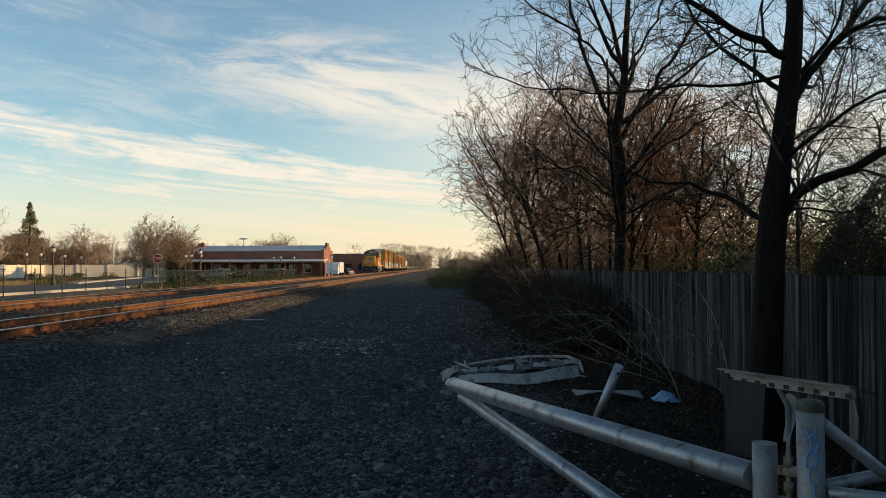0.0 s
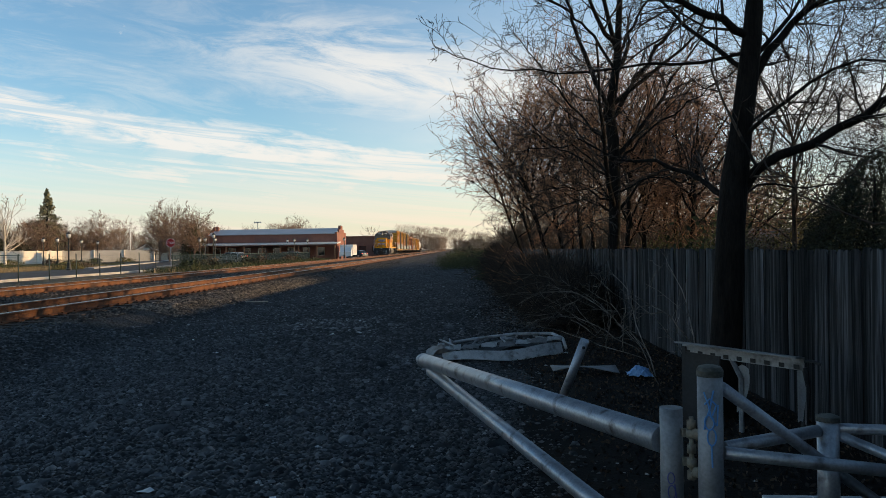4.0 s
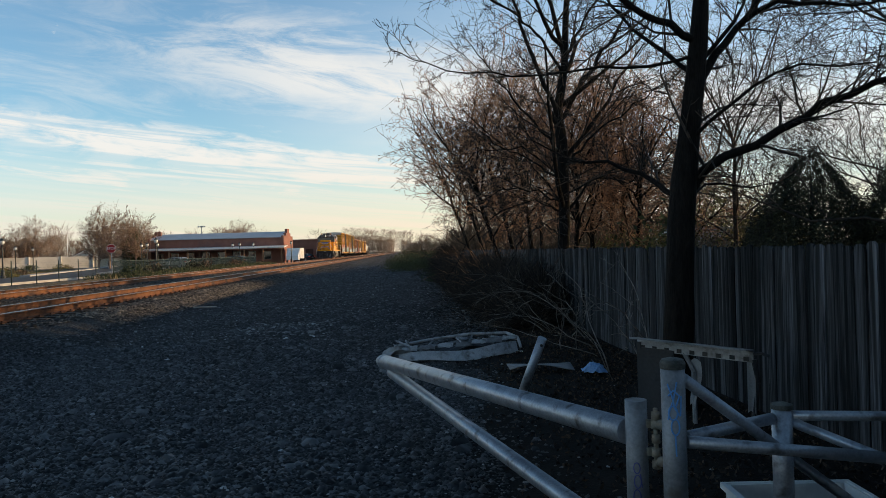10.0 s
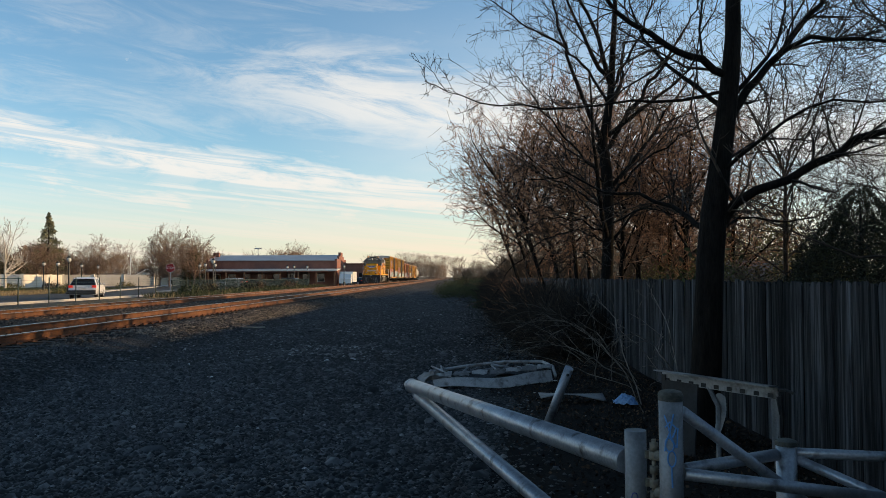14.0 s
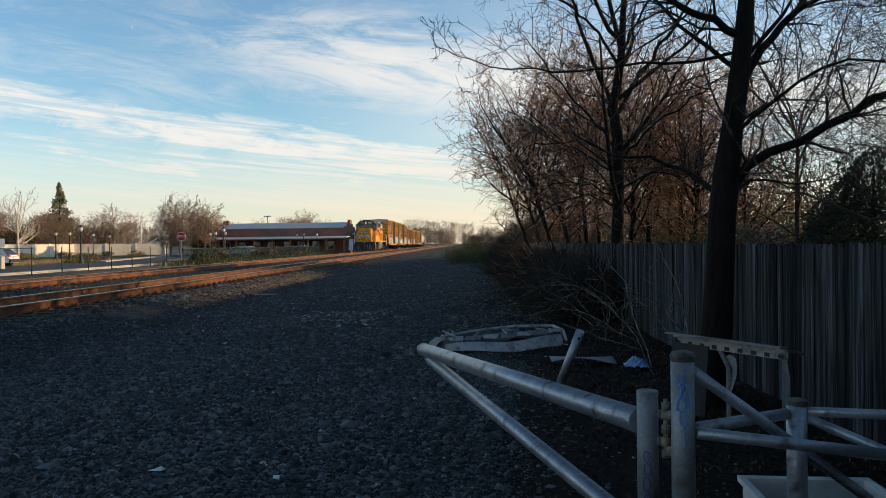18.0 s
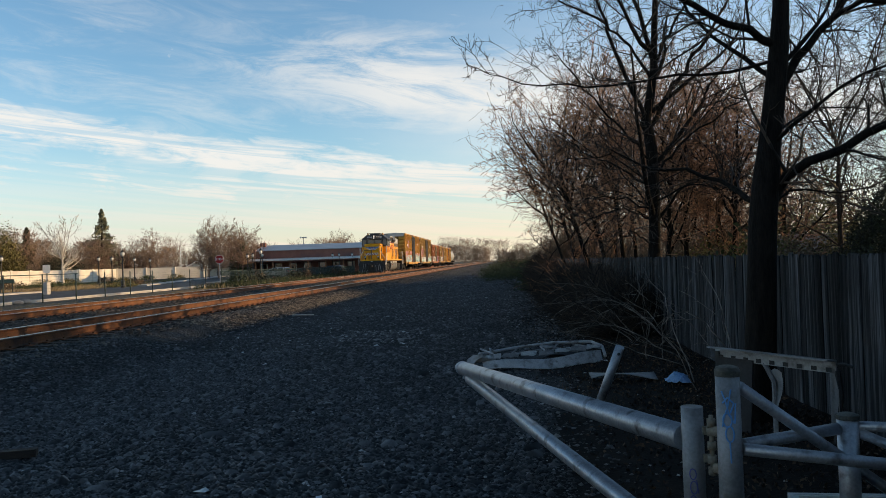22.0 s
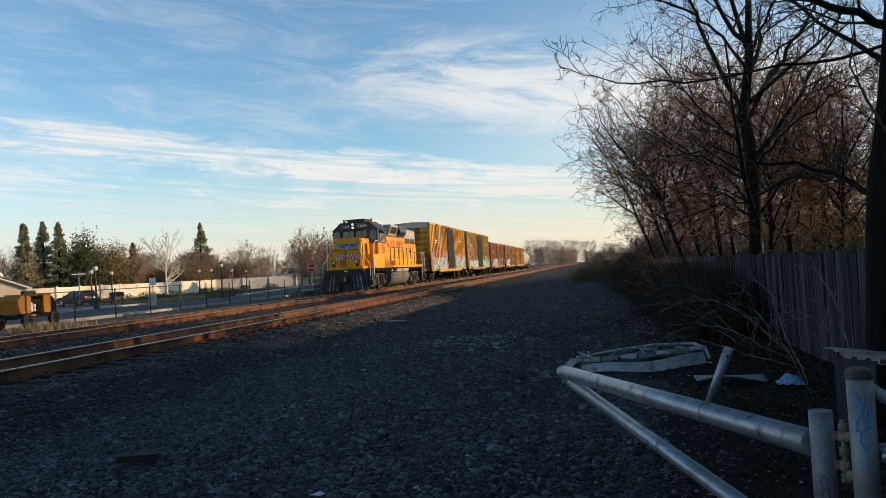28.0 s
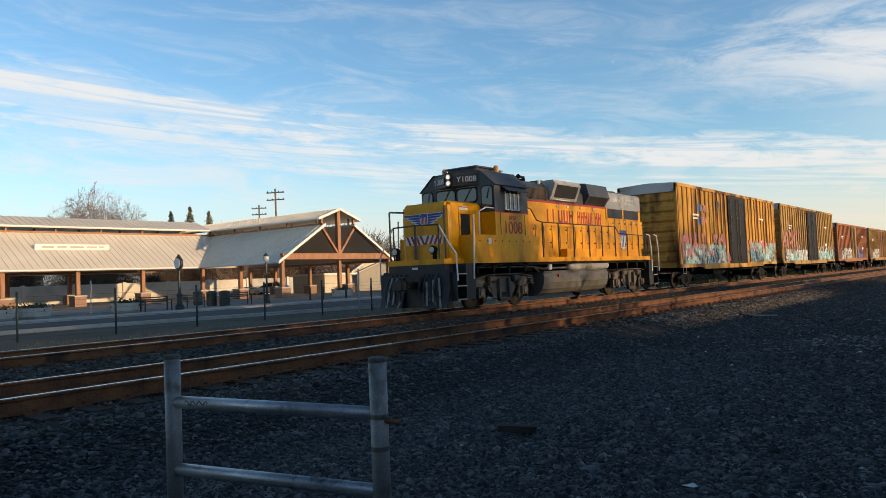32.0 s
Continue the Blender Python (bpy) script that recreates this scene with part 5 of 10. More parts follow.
# ---------------------------------------------------------------- train
def wheelset(parent, y, r=0.5):
    ws = part("wheelset", Mesh().tube((-0.95, 0, 0), (0.95, 0, 0), 0.07, n=10).box(0.80, 0.84, -0.30, 0.30, -0.03, 0.03), "wheel_steel", parent, at=pose(0, y, r))
    prof = [(0.10, -0.10), (0.13, -0.06), (r * 0.8, -0.045), (r, -0.05), (r, 0.04), (r * 0.86, 0.055), (r * 0.8, 0.02), (0.14, 0.03), (0.11, 0.09)]
    back = [(a, -b) for a, b in reversed(prof)]
    for s in (-1, 1):
        part("wheel", Mesh().lathe((s * 0.75, 0, 0), prof if s > 0 else back, 28, "x"), "wheel_steel", ws)
    WHEELS.append((ws, r, y))
    return ws


WHEELS = []


def bogie(parent, y, span=1.75, r=0.42, material="black_steel"):
    """A two-axle freight truck under a car, with its two wheelsets."""
    b = part("bogie", Mesh(), material, parent)
    me = Mesh()
    for s in (-1, 1):
        x0, x1 = (0.93, 1.07) if s > 0 else (-1.07, -0.93)
        h = span / 2
        me.slab_x([(-h - 0.25, 0.36), (-h + 0.2, 0.30), (-0.45, 0.20), (0.45, 0.20), (h - 0.2, 0.30), (h + 0.25, 0.36), (h + 0.25, 0.56), (h - 0.1, 0.62), (0.4, 0.78), (-0.4, 0.78), (-h + 0.1, 0.62), (-h - 0.25, 0.56)], x0, x1)
        for yy in (-0.16, 0.0, 0.16):
            me.tube(((x0 + x1) / 2 + s * 0.05, yy, 0.28), ((x0 + x1) / 2 + s * 0.05, yy, 0.62), 0.06, n=8)
        for yy in (-h, h):
            me.lathe((s * 1.0, yy, r), [(0.10, 0.0), (0.10, 0.16 * s), (0.05, 0.18 * s)] if s > 0 else [(0.05, -0.18), (0.10, -0.16), (0.10, 0.0)], 10, "x")
    me.box(-1.0, 1.0, -0.2, 0.2, 0.5, 0.74)
    b.data = me.data("bogie", material)
    b.matrix_basis = pose(0, y, 0)
    for yy in (-span / 2, span / 2):
        wheelset(parent, y + yy, r)
    return b


def rib_side(me, x0, x1, ya, yb, z0, z1, step_y, w, s):
    """Upright ribs on a car side."""
    y = ya
    while y < yb:
        me.box(min(x0, x1), max(x0, x1), y - w / 2, y + w / 2, z0, z1)
        y += step_y


def blot(me, rnd, y0, y1, z0, z1, x, n):
    """Rounded, lettering-like strokes of spray paint on a side plane."""
    for _ in range(n):
        cy, cz = rnd.uniform(y0, y1), rnd.uniform(z0, z1)
        k = rnd.randint(7, 11)
        a0 = rnd.uniform(0, 6.28)
        ry, rz = rnd.uniform(0.05, 0.19), rnd.uniform(0.10, 0.32)
        ring = []
        for i in range(k):
            a = a0 + 6.283 * i / k
            f = rnd.uniform(0.6, 1.2)
            ring.append((min(y1, max(y0, cy + math.cos(a) * ry * f)), min(z1, max(z0, cz + math.sin(a) * rz * f))))
        me.slab_x(ring, x, x + 0.003 + rnd.uniform(0, 0.004))


def boxcar(y_at, length, height, colour, label, seed, door=(0.42, 0.60), door_mat="box_door", graffiti=(), wheels=True):
    """A ribbed high boxcar on two trucks: body, roof, ends, doors, ladders and brake gear."""
    car = thing("boxcar", label, "boxcar")
    rnd = random.Random(seed)
    W, Z0, L = 1.50, 1.05, length
    top = height
    part("body", Mesh().box(-W, W, 0.25, L - 0.25, Z0, top - 0.10), colour, car)
    d0, d1 = door[0] * L, door[1] * L
    rib = Mesh().box(-0.03, 0.028, -0.085, 0.085, Z0 + 0.16, top - 0.22).data("rib", colour)
    for s in (-1, 1):
        for ya, yb in ((0.35, d0 - 0.05), (d1 + 0.2, L - 0.3)):
            y = ya
            while y < yb:
                part("rib", rib, colour, car, at=pose(s * (W + 0.032), y, 0))
                y += 0.66
    sills = Mesh()
    for s in (-1, 1):
        x0, x1 = (W - 0.02, W + 0.07) if s > 0 else (-W - 0.07, -W + 0.02)
        sills.slab_x([(0.2, Z0 - 0.02), (3.2, Z0 - 0.02), (3.8, Z0 - 0.13), (L - 3.8, Z0 - 0.13), (L - 3.2, Z0 - 0.02), (L - 0.2, Z0 - 0.02), (L - 0.2, Z0 + 0.15), (0.2, Z0 + 0.15)], x0, x1)
        sills.box(x0, x1, 0.2, L - 0.2, top - 0.22, top - 0.08)
    part("side_sill", sills, colour, car)
    rf = Mesh().slab_y([(-W - 0.05, top - 0.10), (W + 0.05, top - 0.10), (W + 0.05, top - 0.05), (0, top + 0.03), (-W - 0.05, top - 0.05)], 0.2, L - 0.2)
    y = 0.7
    while y < L - 0.5:
        rf.slab_y([(-W, top - 0.045), (W, top - 0.045), (0.0, top + 0.06)], y, y + 0.06)
        y += 1.0
    part("roof", rf, "box_roof", car, "pale galvanised roof panels")
    for y0, o in ((0.25, -1), (L - 0.25, 1)):
        z = Z0 + 0.25
        while z < top - 0.75:
            part("end_rib", Mesh().slab_x([(y0 - o * 0.002, z), (y0 + o * 0.085, z + 0.10), (y0 + o * 0.085, z + 0.30), (y0 - o * 0.002, z + 0.40)][::(1 if o > 0 else -1)], -W + 0.12, W - 0.12), colour, car)
            z += 0.5
        ya, yb = sorted((y0, y0 + o * 0.09))
        for xa, xb in ((-W - 0.03, -W + 0.10), (W - 0.10, W + 0.03)):
            part("corner_post", Mesh().box(xa, xb, ya, yb, Z0, top - 0.1), colour, car)
        part("end_fascia", Mesh().box(-W, W, ya, yb, top - 0.48, top - 0.1), "box_roof", car, "pale end fascia")
    mid = (d0 + d1) / 2
    for s in (-1, 1):
        for a, b in ((d0, mid - 0.02), (mid + 0.02, d1)):
            x0, x1 = (W + 0.004, W + 0.075) if s > 0 else (-W - 0.075, -W - 0.004)
            dr = Mesh().box(x0, x1, a, b, Z0 + 0.10, top - 0.26)
            xo0, xo1 = (x1, x1 + 0.03) if s > 0 else (x0 - 0.03, x0)
            o = part("door", dr, door_mat, car, "dark plug door")
            z = Z0 + 0.5
            while z < top - 0.6:
                part("door_rib", Mesh().box(xo0, xo1, a + 0.08, b - 0.08, z, z + 0.09), door_mat, o)
                z += 0.62
            for yy in (a + 0.25, b - 0.25):
                part("door_rod", Mesh().tube((xo1 + 0.01 if s > 0 else xo0 - 0.01, yy, Z0 + 0.2), (xo1 + 0.01 if s > 0 else xo0 - 0.01, yy, top - 0.4), 0.026, n=6), "truck_grey", o)
                part("door_stencil", Mesh().box(*((xo1, xo1 + 0.004) if s > 0 else (xo0 - 0.004, xo0)), yy + 0.06, yy + 0.20, top - 1.5, top - 1.44), "worn_white", o)
    for s in (-1, 1):
        for yy in (0.42, L - 0.86):
            ld = Mesh()
            x = s * (W + 0.10)
            for z in np.arange(Z0 - 0.3, Z0 + 1.2, 0.36):
                ld.tube((x, yy, z), (x, yy + 0.42, z), 0.014, n=5)
            ld.tube((x, yy, Z0 - 0.32), (x, yy, Z0 + 1.2), 0.014, n=5).tube((x, yy + 0.42, Z0 - 0.32), (x, yy + 0.42, Z0 + 1.2), 0.014, n=5)
            part("ladder", ld, "box_roof", car)
    part("underframe", Mesh().box(-0.35, 0.35, -0.1, L + 0.1, 0.78, 1.0).box(-1.3, 1.3, 2.4, 2.7, 0.85, Z0).box(-1.3, 1.3, L - 2.7, L - 2.4, 0.85, Z0).box(-0.9, 0.5, L * 0.45, L * 0.55, 0.6, Z0), "black_steel", car)
    part("coupler", Mesh().box(-0.12, 0.12, -0.62, 0.2, 0.72, 0.98).box(-0.2, 0.2, -0.62, -0.35, 0.70, 1.0), "black_steel", car)
    part("coupler", Mesh().box(-0.12, 0.12, L - 0.2, L + 0.62, 0.72, 0.98), "black_steel", car)
    for yy in (2.2, L - 2.2):
        bogie(car, yy)
    for (mname, ya, yb, za, zb, cnt) in graffiti:
        g = Mesh()
        blot(g, rnd, ya * L, yb * L, za, zb, W + 0.0625, int(cnt * 1.7))
        tagged(part("spray_paint", g, mname, car, "spray-painted graffiti shapes"), kind="stuff")
    for yy, zz, w, h in ((0.12, 0.62, 0.9, 0.10), (0.12, 0.58, 0.7, 0.08), (0.78, 0.66, 1.0, 0.10), (0.78, 0.30, 0.8, 0.22)):
        pan = Mesh().box(W + 0.062, W + 0.066, yy * L, yy * L + w, Z0 + (top - Z0) * zz, Z0 + (top - Z0) * zz + h)
        part("stencil", pan, "white_paint", car, "faded stencilled data bars")
    TRAIN.append((car, y_at))
    return car


TRAIN = []


def both(f):
    """Calls f with the two sides, -1 and 1."""
    for side in (-1, 1):
        f(side)


def span(a, b):
    return min(a, b), max(a, b)


def word_bars(parent, name, material, label, x, s, y0, y1, z0, z1, n, gap=0.22, seed=1):
    """A word as plain letter-high shapes: two stems and a crossbar for each letter."""
    rnd = random.Random(seed)
    pitch = (y1 - y0) / n
    for k in range(n):
        a, b = y0 + k * pitch, y0 + (k + 1 - gap) * pitch
        w = (b - a) * 0.26
        xx = span(x, x + s * 0.006)
        lm = Mesh().box(*xx, a, a + w, z0, z1)
        if rnd.random() < 0.8:
            lm.box(*xx, b - w, b, z0, z1)
            zc = rnd.choice((z0, z1 - 0.22 * (z1 - z0), (z0 + z1) / 2))
            lm.box(*span(x, x + s * 0.0055), a + w, b - w, zc, zc + 0.20 * (z1 - z0))
        part(name, lm, material, parent, label)


def locomotive():
    """A yellow and grey four-axle road switcher, cab towards -y, origin at rail level."""
    lo = thing("locomotive", "yellow and grey diesel locomotive with red trim and lit headlights", "locomotive")
    Y0, Y1, DECK, SILL = 0.75, 16.2, 1.62, 1.46
    # platform, sills and underframe
    part("deck", Mesh().prism([(-1.12, Y0), (1.12, Y0), (1.12, 1.75), (1.52, 1.75), (1.52, Y1 - 0.9), (1.12, Y1 - 0.9), (1.12, Y1), (-1.12, Y1), (-1.12, Y1 - 0.9), (-1.52, Y1 - 0.9), (-1.52, 1.75), (-1.12, 1.75)], SILL, DECK), "loco_yellow", lo, "yellow walkway edge")
    # black strip under the walkway edge, built as the sill's shade
    part("sill_shadow_strip", Mesh().box(-1.44, 1.44, 1.8, Y1 - 0.95, SILL - 0.09, SILL - 0.002), "black_steel", lo)
    part("frame", Mesh().box(-0.75, 0.75, 1.0, Y1 - 0.3, 0.98, SILL - 0.09), "black_steel", lo)
    part("underframe", Mesh().box(-0.5, 0.5, 2.2, 15.4, 0.46, 0.98), "black_steel", lo, "dark underframe and piping")
    # pilot with worn stripes, hoses, coupler
    pl = Mesh().slab_y([(-1.34, 0.16), (1.34, 0.16), (1.30, 1.27), (-1.30, 1.27)], Y0 - 0.02, Y0 + 0.08)
    pl.slab_x([(Y0 - 0.22, 0.16), (Y0 - 0.02, 0.16), (Y0 - 0.02, 0.80)], -1.33, -0.42)
    pl.slab_x([(Y0 - 0.22, 0.16), (Y0 - 0.02, 0.16), (Y0 - 0.02, 0.80)], 0.42, 1.33)
    part("pilot", pl, "pilot_dark", lo, "dark pilot plate")
    part("pilot_beam", Mesh().box(-1.12, 1.12, Y0 + 0.02, Y0 + 0.14, 1.27, SILL).box(-1.30, -0.75, Y0 - 0.04, Y0 + 0.05, 1.20, 1.24).box(0.75, 1.30, Y0 - 0.04, Y0 + 0.05, 1.20, 1.24), "pilot_dark", lo)
    for x0, z0, x1, z1 in ((-1.10, 0.18, -0.97, 1.12), (-0.86, 0.26, -0.77, 1.12), (-0.62, 0.18, -0.48, 0.70), (0.54, 0.22, 0.40, 0.95), (0.76, 0.34, 0.67, 1.0), (1.06, 0.18, 0.88, 1.05)):
        w, f0, f1 = 0.075, Y0 - 0.232 + 0.25 * max(0, z0 - 0.16), Y0 - 0.03
        part("pilot_stripe", Mesh().quad((x0, f0, z0), (x0 + w, f0, z0), (x1 + w, f1, z1), (x1, f1, z1), 0.006), "worn_white", lo, "worn white pilot stripe")
    part("pilot_plate", Mesh().box(-0.11, 0.11, Y0 - 0.028, Y0 - 0.02, 1.32, 1.39), "white_paint", lo, "small pale plate")
    for y0, o in ((Y0, -1), (Y1 + 0.05, 1)):
        cp = Mesh().box(-0.12, 0.12, *span(y0, y0 + o * 0.62), 0.74, 0.96).lathe((0, y0 + o * 0.66, 0.70), [(0.10, 0), (0.17, 0.04), (0.17, 0.28), (0.10, 0.32)], 10)
        cp.box(-0.24, 0.10, *span(y0 + o * 0.62, y0 + o * 0.82), 0.72, 1.0).box(-0.26, 0.26, *span(y0, y0 + o * 0.12), 0.62, 1.10)
        part("coupler", cp, "wheel_steel", lo, "rusty dark coupler")
        part("cut_lever", Mesh().path([(-1.2, y0 + o * 0.10, 1.12), (-0.2, y0 + o * 0.14, 1.10), (0.0, y0 + o * 0.40, 1.06)], 0.016, 6), "truck_grey", lo)
        for x, z in ((-0.92, 0.34), (-0.74, 0.42), (-0.56, 0.30), (-0.38, 0.46), (0.36, 0.40), (0.52, 0.30), (0.70, 0.46), (0.88, 0.34)):
            part("air_hose", Mesh().path([(x, y0 + o * 0.03, 1.18), (x * 1.02, y0 + o * 0.20, 1.0), (x * 1.06, y0 + o * 0.32, 0.72), (x * 1.08, y0 + o * 0.30, z)], 0.026, 7), "plastic_black", lo)
            part("hose_fitting", Mesh().tube((x * 1.08, y0 + o * 0.30, z - 0.09), (x * 1.08, y0 + o * 0.30, z), 0.032, n=8), "truck_grey", lo, "pale metal hose fitting")
    # step wells at the corners
    for s in (-1, 1):
        for y0, o in ((Y0 + 0.10, 1), (Y1 - 0.10, -1)):
            ya, yb = span(y0, y0 + o * 0.46)
            xi, xo = s * 1.05, s * 1.52
            part("step_well", Mesh().box(*span(xi, xi + s * 0.03), ya, yb, 0.34, SILL).box(*span(xi, xo), *span(y0 - o * 0.03, y0), 0.34, 1.2), "pilot_dark", lo, "dark step well")
            part("step_side", Mesh().box(*span(xi, xo - s * 0.02), *span(y0 + o * 0.465, y0 + o * 0.93), 0.36, SILL - 0.004), "pilot_dark", lo, "dark box beside the steps")
            for z in (0.40, 0.80, 1.16):
                st = part("step", Mesh().box(*span(xi, xo), ya, yb, z - 0.03, z), "pilot_dark", lo)
                part("step_edge", Mesh().box(*span(xo, xo + s * 0.012), ya, yb, z - 0.030, z + 0.003), "worn_white", st, "worn white step edge")
    # low nose
    nz = Mesh().prism([(-0.80, 1.27), (0.80, 1.27), (0.90, 1.31), (0.94, 1.40), (0.94, 3.0), (-0.94, 3.0), (-0.94, 1.40), (-0.90, 1.31)], DECK, 3.28)
    nz.slab_x([(1.27, 3.28), (3.0, 3.28), (3.0, 3.42), (1.55, 3.42), (1.36, 3.39), (1.29, 3.34)], -0.80, 0.80)
    for s in (-1, 1):
        ring = [(s * 0.80, 3.28), (s * 0.94, 3.28), (s * 0.91, 3.36), (s * 0.80, 3.42)]
        nz.slab_y(ring if s > 0 else ring[::-1], 1.42, 3.0)
    part("nose", nz, "loco_yellow", lo, "yellow low short hood")
    part("nose_top_seam", Mesh().box(-0.5, 0.5, 1.6, 2.9, 3.42, 3.435), "loco_yellow", lo)
    for s in (-1, 1):
        # door panel coloured dark to carry the shade of its doorway
        nd = part("nose_door", Mesh().box(*span(s * 0.942, s * 0.955), 1.86, 2.36, DECK + 0.10, 3.02), "box_door", lo, "nose side door, dark for the shade of its recess")
        part("door_frame", Mesh().box(*span(s * 0.942, s * 0.975), 1.80, 1.86, DECK + 0.05, 3.08).box(*span(s * 0.942, s * 0.975), 2.36, 2.42, DECK + 0.05, 3.08).box(*span(s * 0.942, s * 0.975), 1.86, 2.36, 3.02, 3.08), "loco_yellow", nd)
        part("caution_label", Mesh().box(*span(s * 0.942, s * 0.947), 1.84, 2.28, 3.14, 3.26), "white_paint", lo, "pale label bars")
        part("caution_bar", Mesh().box(*span(s * 0.948, s * 0.952), 1.84, 2.28, 3.22, 3.25), "loco_red", lo)
        for zz in (2.0, 2.5, 2.8):
            part("nose_latch", Mesh().box(*span(s * 0.942, s * 0.962), 2.56, 2.62, zz, zz + 0.07), "loco_yellow", lo)
    # emblem: blue wings edged white with a red and white shield, plain shapes
    F = 1.262
    for s in (-1, 1):
        for k in range(4):
            z, b = 3.03 - k * 0.085, 0.84 - k * 0.15
            rg = [(s * 0.13, z - 0.050), (s * (b - 0.09), z - 0.034 + 0.01 * k), (s * b, z + 0.024), (s * 0.13, z + 0.022)]
            part("emblem_feather", Mesh().slab_y(rg[::s], F - 0.010, F - 0.004), "loco_blue", lo, "blue wing feather of the emblem")
            rg = [(s * 0.12, z - 0.062), (s * (b - 0.03), z - 0.048), (s * (b + 0.03), z + 0.042), (s * 0.12, z + 0.036)]
            part("emblem_edge", Mesh().slab_y(rg[::s], F - 0.0035, F + 0.006), "white_paint", lo)
    part("emblem_rim", Mesh().slab_y([(-0.155, 2.76), (0, 2.68), (0.155, 2.76), (0.165, 3.02), (0.11, 3.08), (-0.11, 3.08), (-0.165, 3.02)], F - 0.014, F - 0.0102), "white_paint", lo)
    for k in range(5):
        x = -0.112 + k * 0.056
        part("emblem_stripe", Mesh().box(x - 0.015, x + 0.015, F - 0.019, F - 0.0142, 2.75, 2.95), "loco_red", lo)
    part("emblem_head", Mesh().slab_y([(-0.145, 2.95), (0.145, 2.95), (0.145, 3.02), (0.09, 3.06), (-0.09, 3.06), (-0.145, 3.02)], F - 0.019, F - 0.0142), "loco_blue", lo)
    # red and white chevrons
    part("chevron_panel", Mesh().box(-0.78, 0.70, F - 0.004, F + 0.006, 2.10, 2.38), "white_paint", lo, "white warning band")
    for k in range(8):
        x = -0.78 + k * 0.185 + 0.02
        sl = 0.13 if k > 3 else -0.13
        xs0, xs1 = x + max(0, -sl), x + max(0, -sl) + 0.085
        rg = [(xs0, 2.102), (xs1, 2.102), (xs1 + sl, 2.378), (xs0 + sl, 2.378)]
        rg = [(min(0.70, max(-0.78, a)), b) for a, b in rg]
        part("chevron", Mesh().slab_y(rg, F - 0.010, F - 0.0045), "loco_red", lo, "red warning stripe")
    for x in (-0.74, 0.74):
        dl = part("ditch_light", Mesh().lathe((x, Y0 - 0.08, 1.90), [(0.10, -0.02), (0.125, 0.0), (0.125, 0.10), (0.07, 0.20)], 16, "y").box(x - 0.05, x + 0.05, Y0, Y0 + 0.1, DECK, 1.86), "black_steel", lo, "dark ditch light housing")
        part("ditch_lens", Mesh().lathe((x, Y0 - 0.115, 1.90), [(0.06, 0.0), (0.095, 0.012)], 16, "y"), "lamp_glass", dl)
    # cab: flat front, sloping shoulders, flat roof
    c0, c1, RED = 3.02, 5.02, 3.10
    part("cab_lower", Mesh().box(-1.5, 1.5, c0, c1, DECK, RED), "loco_yellow", lo, "yellow lower cab")
    outline = [(-1.50, RED), (1.50, RED), (1.50, 3.98), (0.95, 4.46), (-0.95, 4.46), (-1.50, 3.98)]
    part("cab_upper", Mesh().slab_y(outline, c0, c1), "loco_grey", lo, "dark grey upper cab")
    part("cab_roof", Mesh().box(-0.97, 0.97, c0 - 0.02, c1 + 0.06, 4.462, 4.50), "loco_grey", lo)
    both(lambda s: part("roof_eave", Mesh().quad((s * 0.96, c0 - 0.03, 4.475), (s * 0.96, c1 + 0.06, 4.475), (s * 1.56, c1 + 0.06, 3.955), (s * 1.56, c0 - 0.03, 3.955), 0.02 * s), "loco_grey", lo))
    ac = part("air_conditioner", Mesh().box(-0.60, 0.60, c0 + 0.30, c1 - 0.55, 4.50, 4.66, 0.05), "loco_grey", lo, "dark roof cooling unit")
    part("cooler_grille", Mesh().box(-0.46, 0.46, c0 + 0.282, c0 + 0.298, 4.53, 4.63), "plastic_black", ac)
    part("cooler_top", Mesh().box(-0.66, 0.66, c0 + 0.25, c1 - 0.5, 4.66, 4.71, 0.03), "loco_grey", ac)
    for x in (-0.85, 0.80):
        part("beacon", Mesh().lathe((x, c0 + 0.5 if x < 0 else c0 + 1.2, 4.50), [(0.10, 0), (0.10, 0.06), (0.085, 0.08), (0.085, 0.22), (0.05, 0.26)], 14), "beacon", lo, "amber roof beacon")
    part("antenna", Mesh().lathe((0.62, c1 - 0.25, 4.50), [(0.03, 0), (0.03, 0.10), (0.10, 0.11), (0.10, 0.15), (0.02, 0.17)], 12), "loco_pale", lo)
    # windscreens with rounded frames, wipers, corner windows
    def pane(name, x0, x1, z0, z1):
        c = 0.07
        ring = [(x0 + c, z0), (x1 - c, z0), (x1, z0 + c), (x1, z1 - c), (x1 - c, z1), (x0 + c, z1), (x0, z1 - c), (x0, z0 + c)]
        big = [(x + (0.035 if x > (x0 + x1) / 2 else -0.035), z + (0.035 if z > (z0 + z1) / 2 else -0.035)) for x, z in ring]
        fr = part("window_gasket", Mesh().slab_y(big, c0 - 0.016, c0 - 0.002), "black_steel", lo)
        part(name, Mesh().slab_y(ring, c0 - 0.022, c0 - 0.0165), "cab_glass", fr)
    for x0, x1 in ((-0.83, -0.07), (0.05, 0.81)):
        pane("windscreen", x0, x1, 3.50, 3.92)
        part("wiper", Mesh().path([((x0 + x1) / 2 + 0.2, c0 - 0.045, 3.95), ((x0 + x1) / 2 - 0.02, c0 - 0.045, 3.62), ((x0 + x1) / 2 - 0.10, c0 - 0.045, 3.52)], 0.013, 5), "truck_grey", lo)
        part("visor", Mesh().box(x0, x1, c0 - 0.08, c0 - 0.003, 3.965, 3.985), "loco_pale", lo)
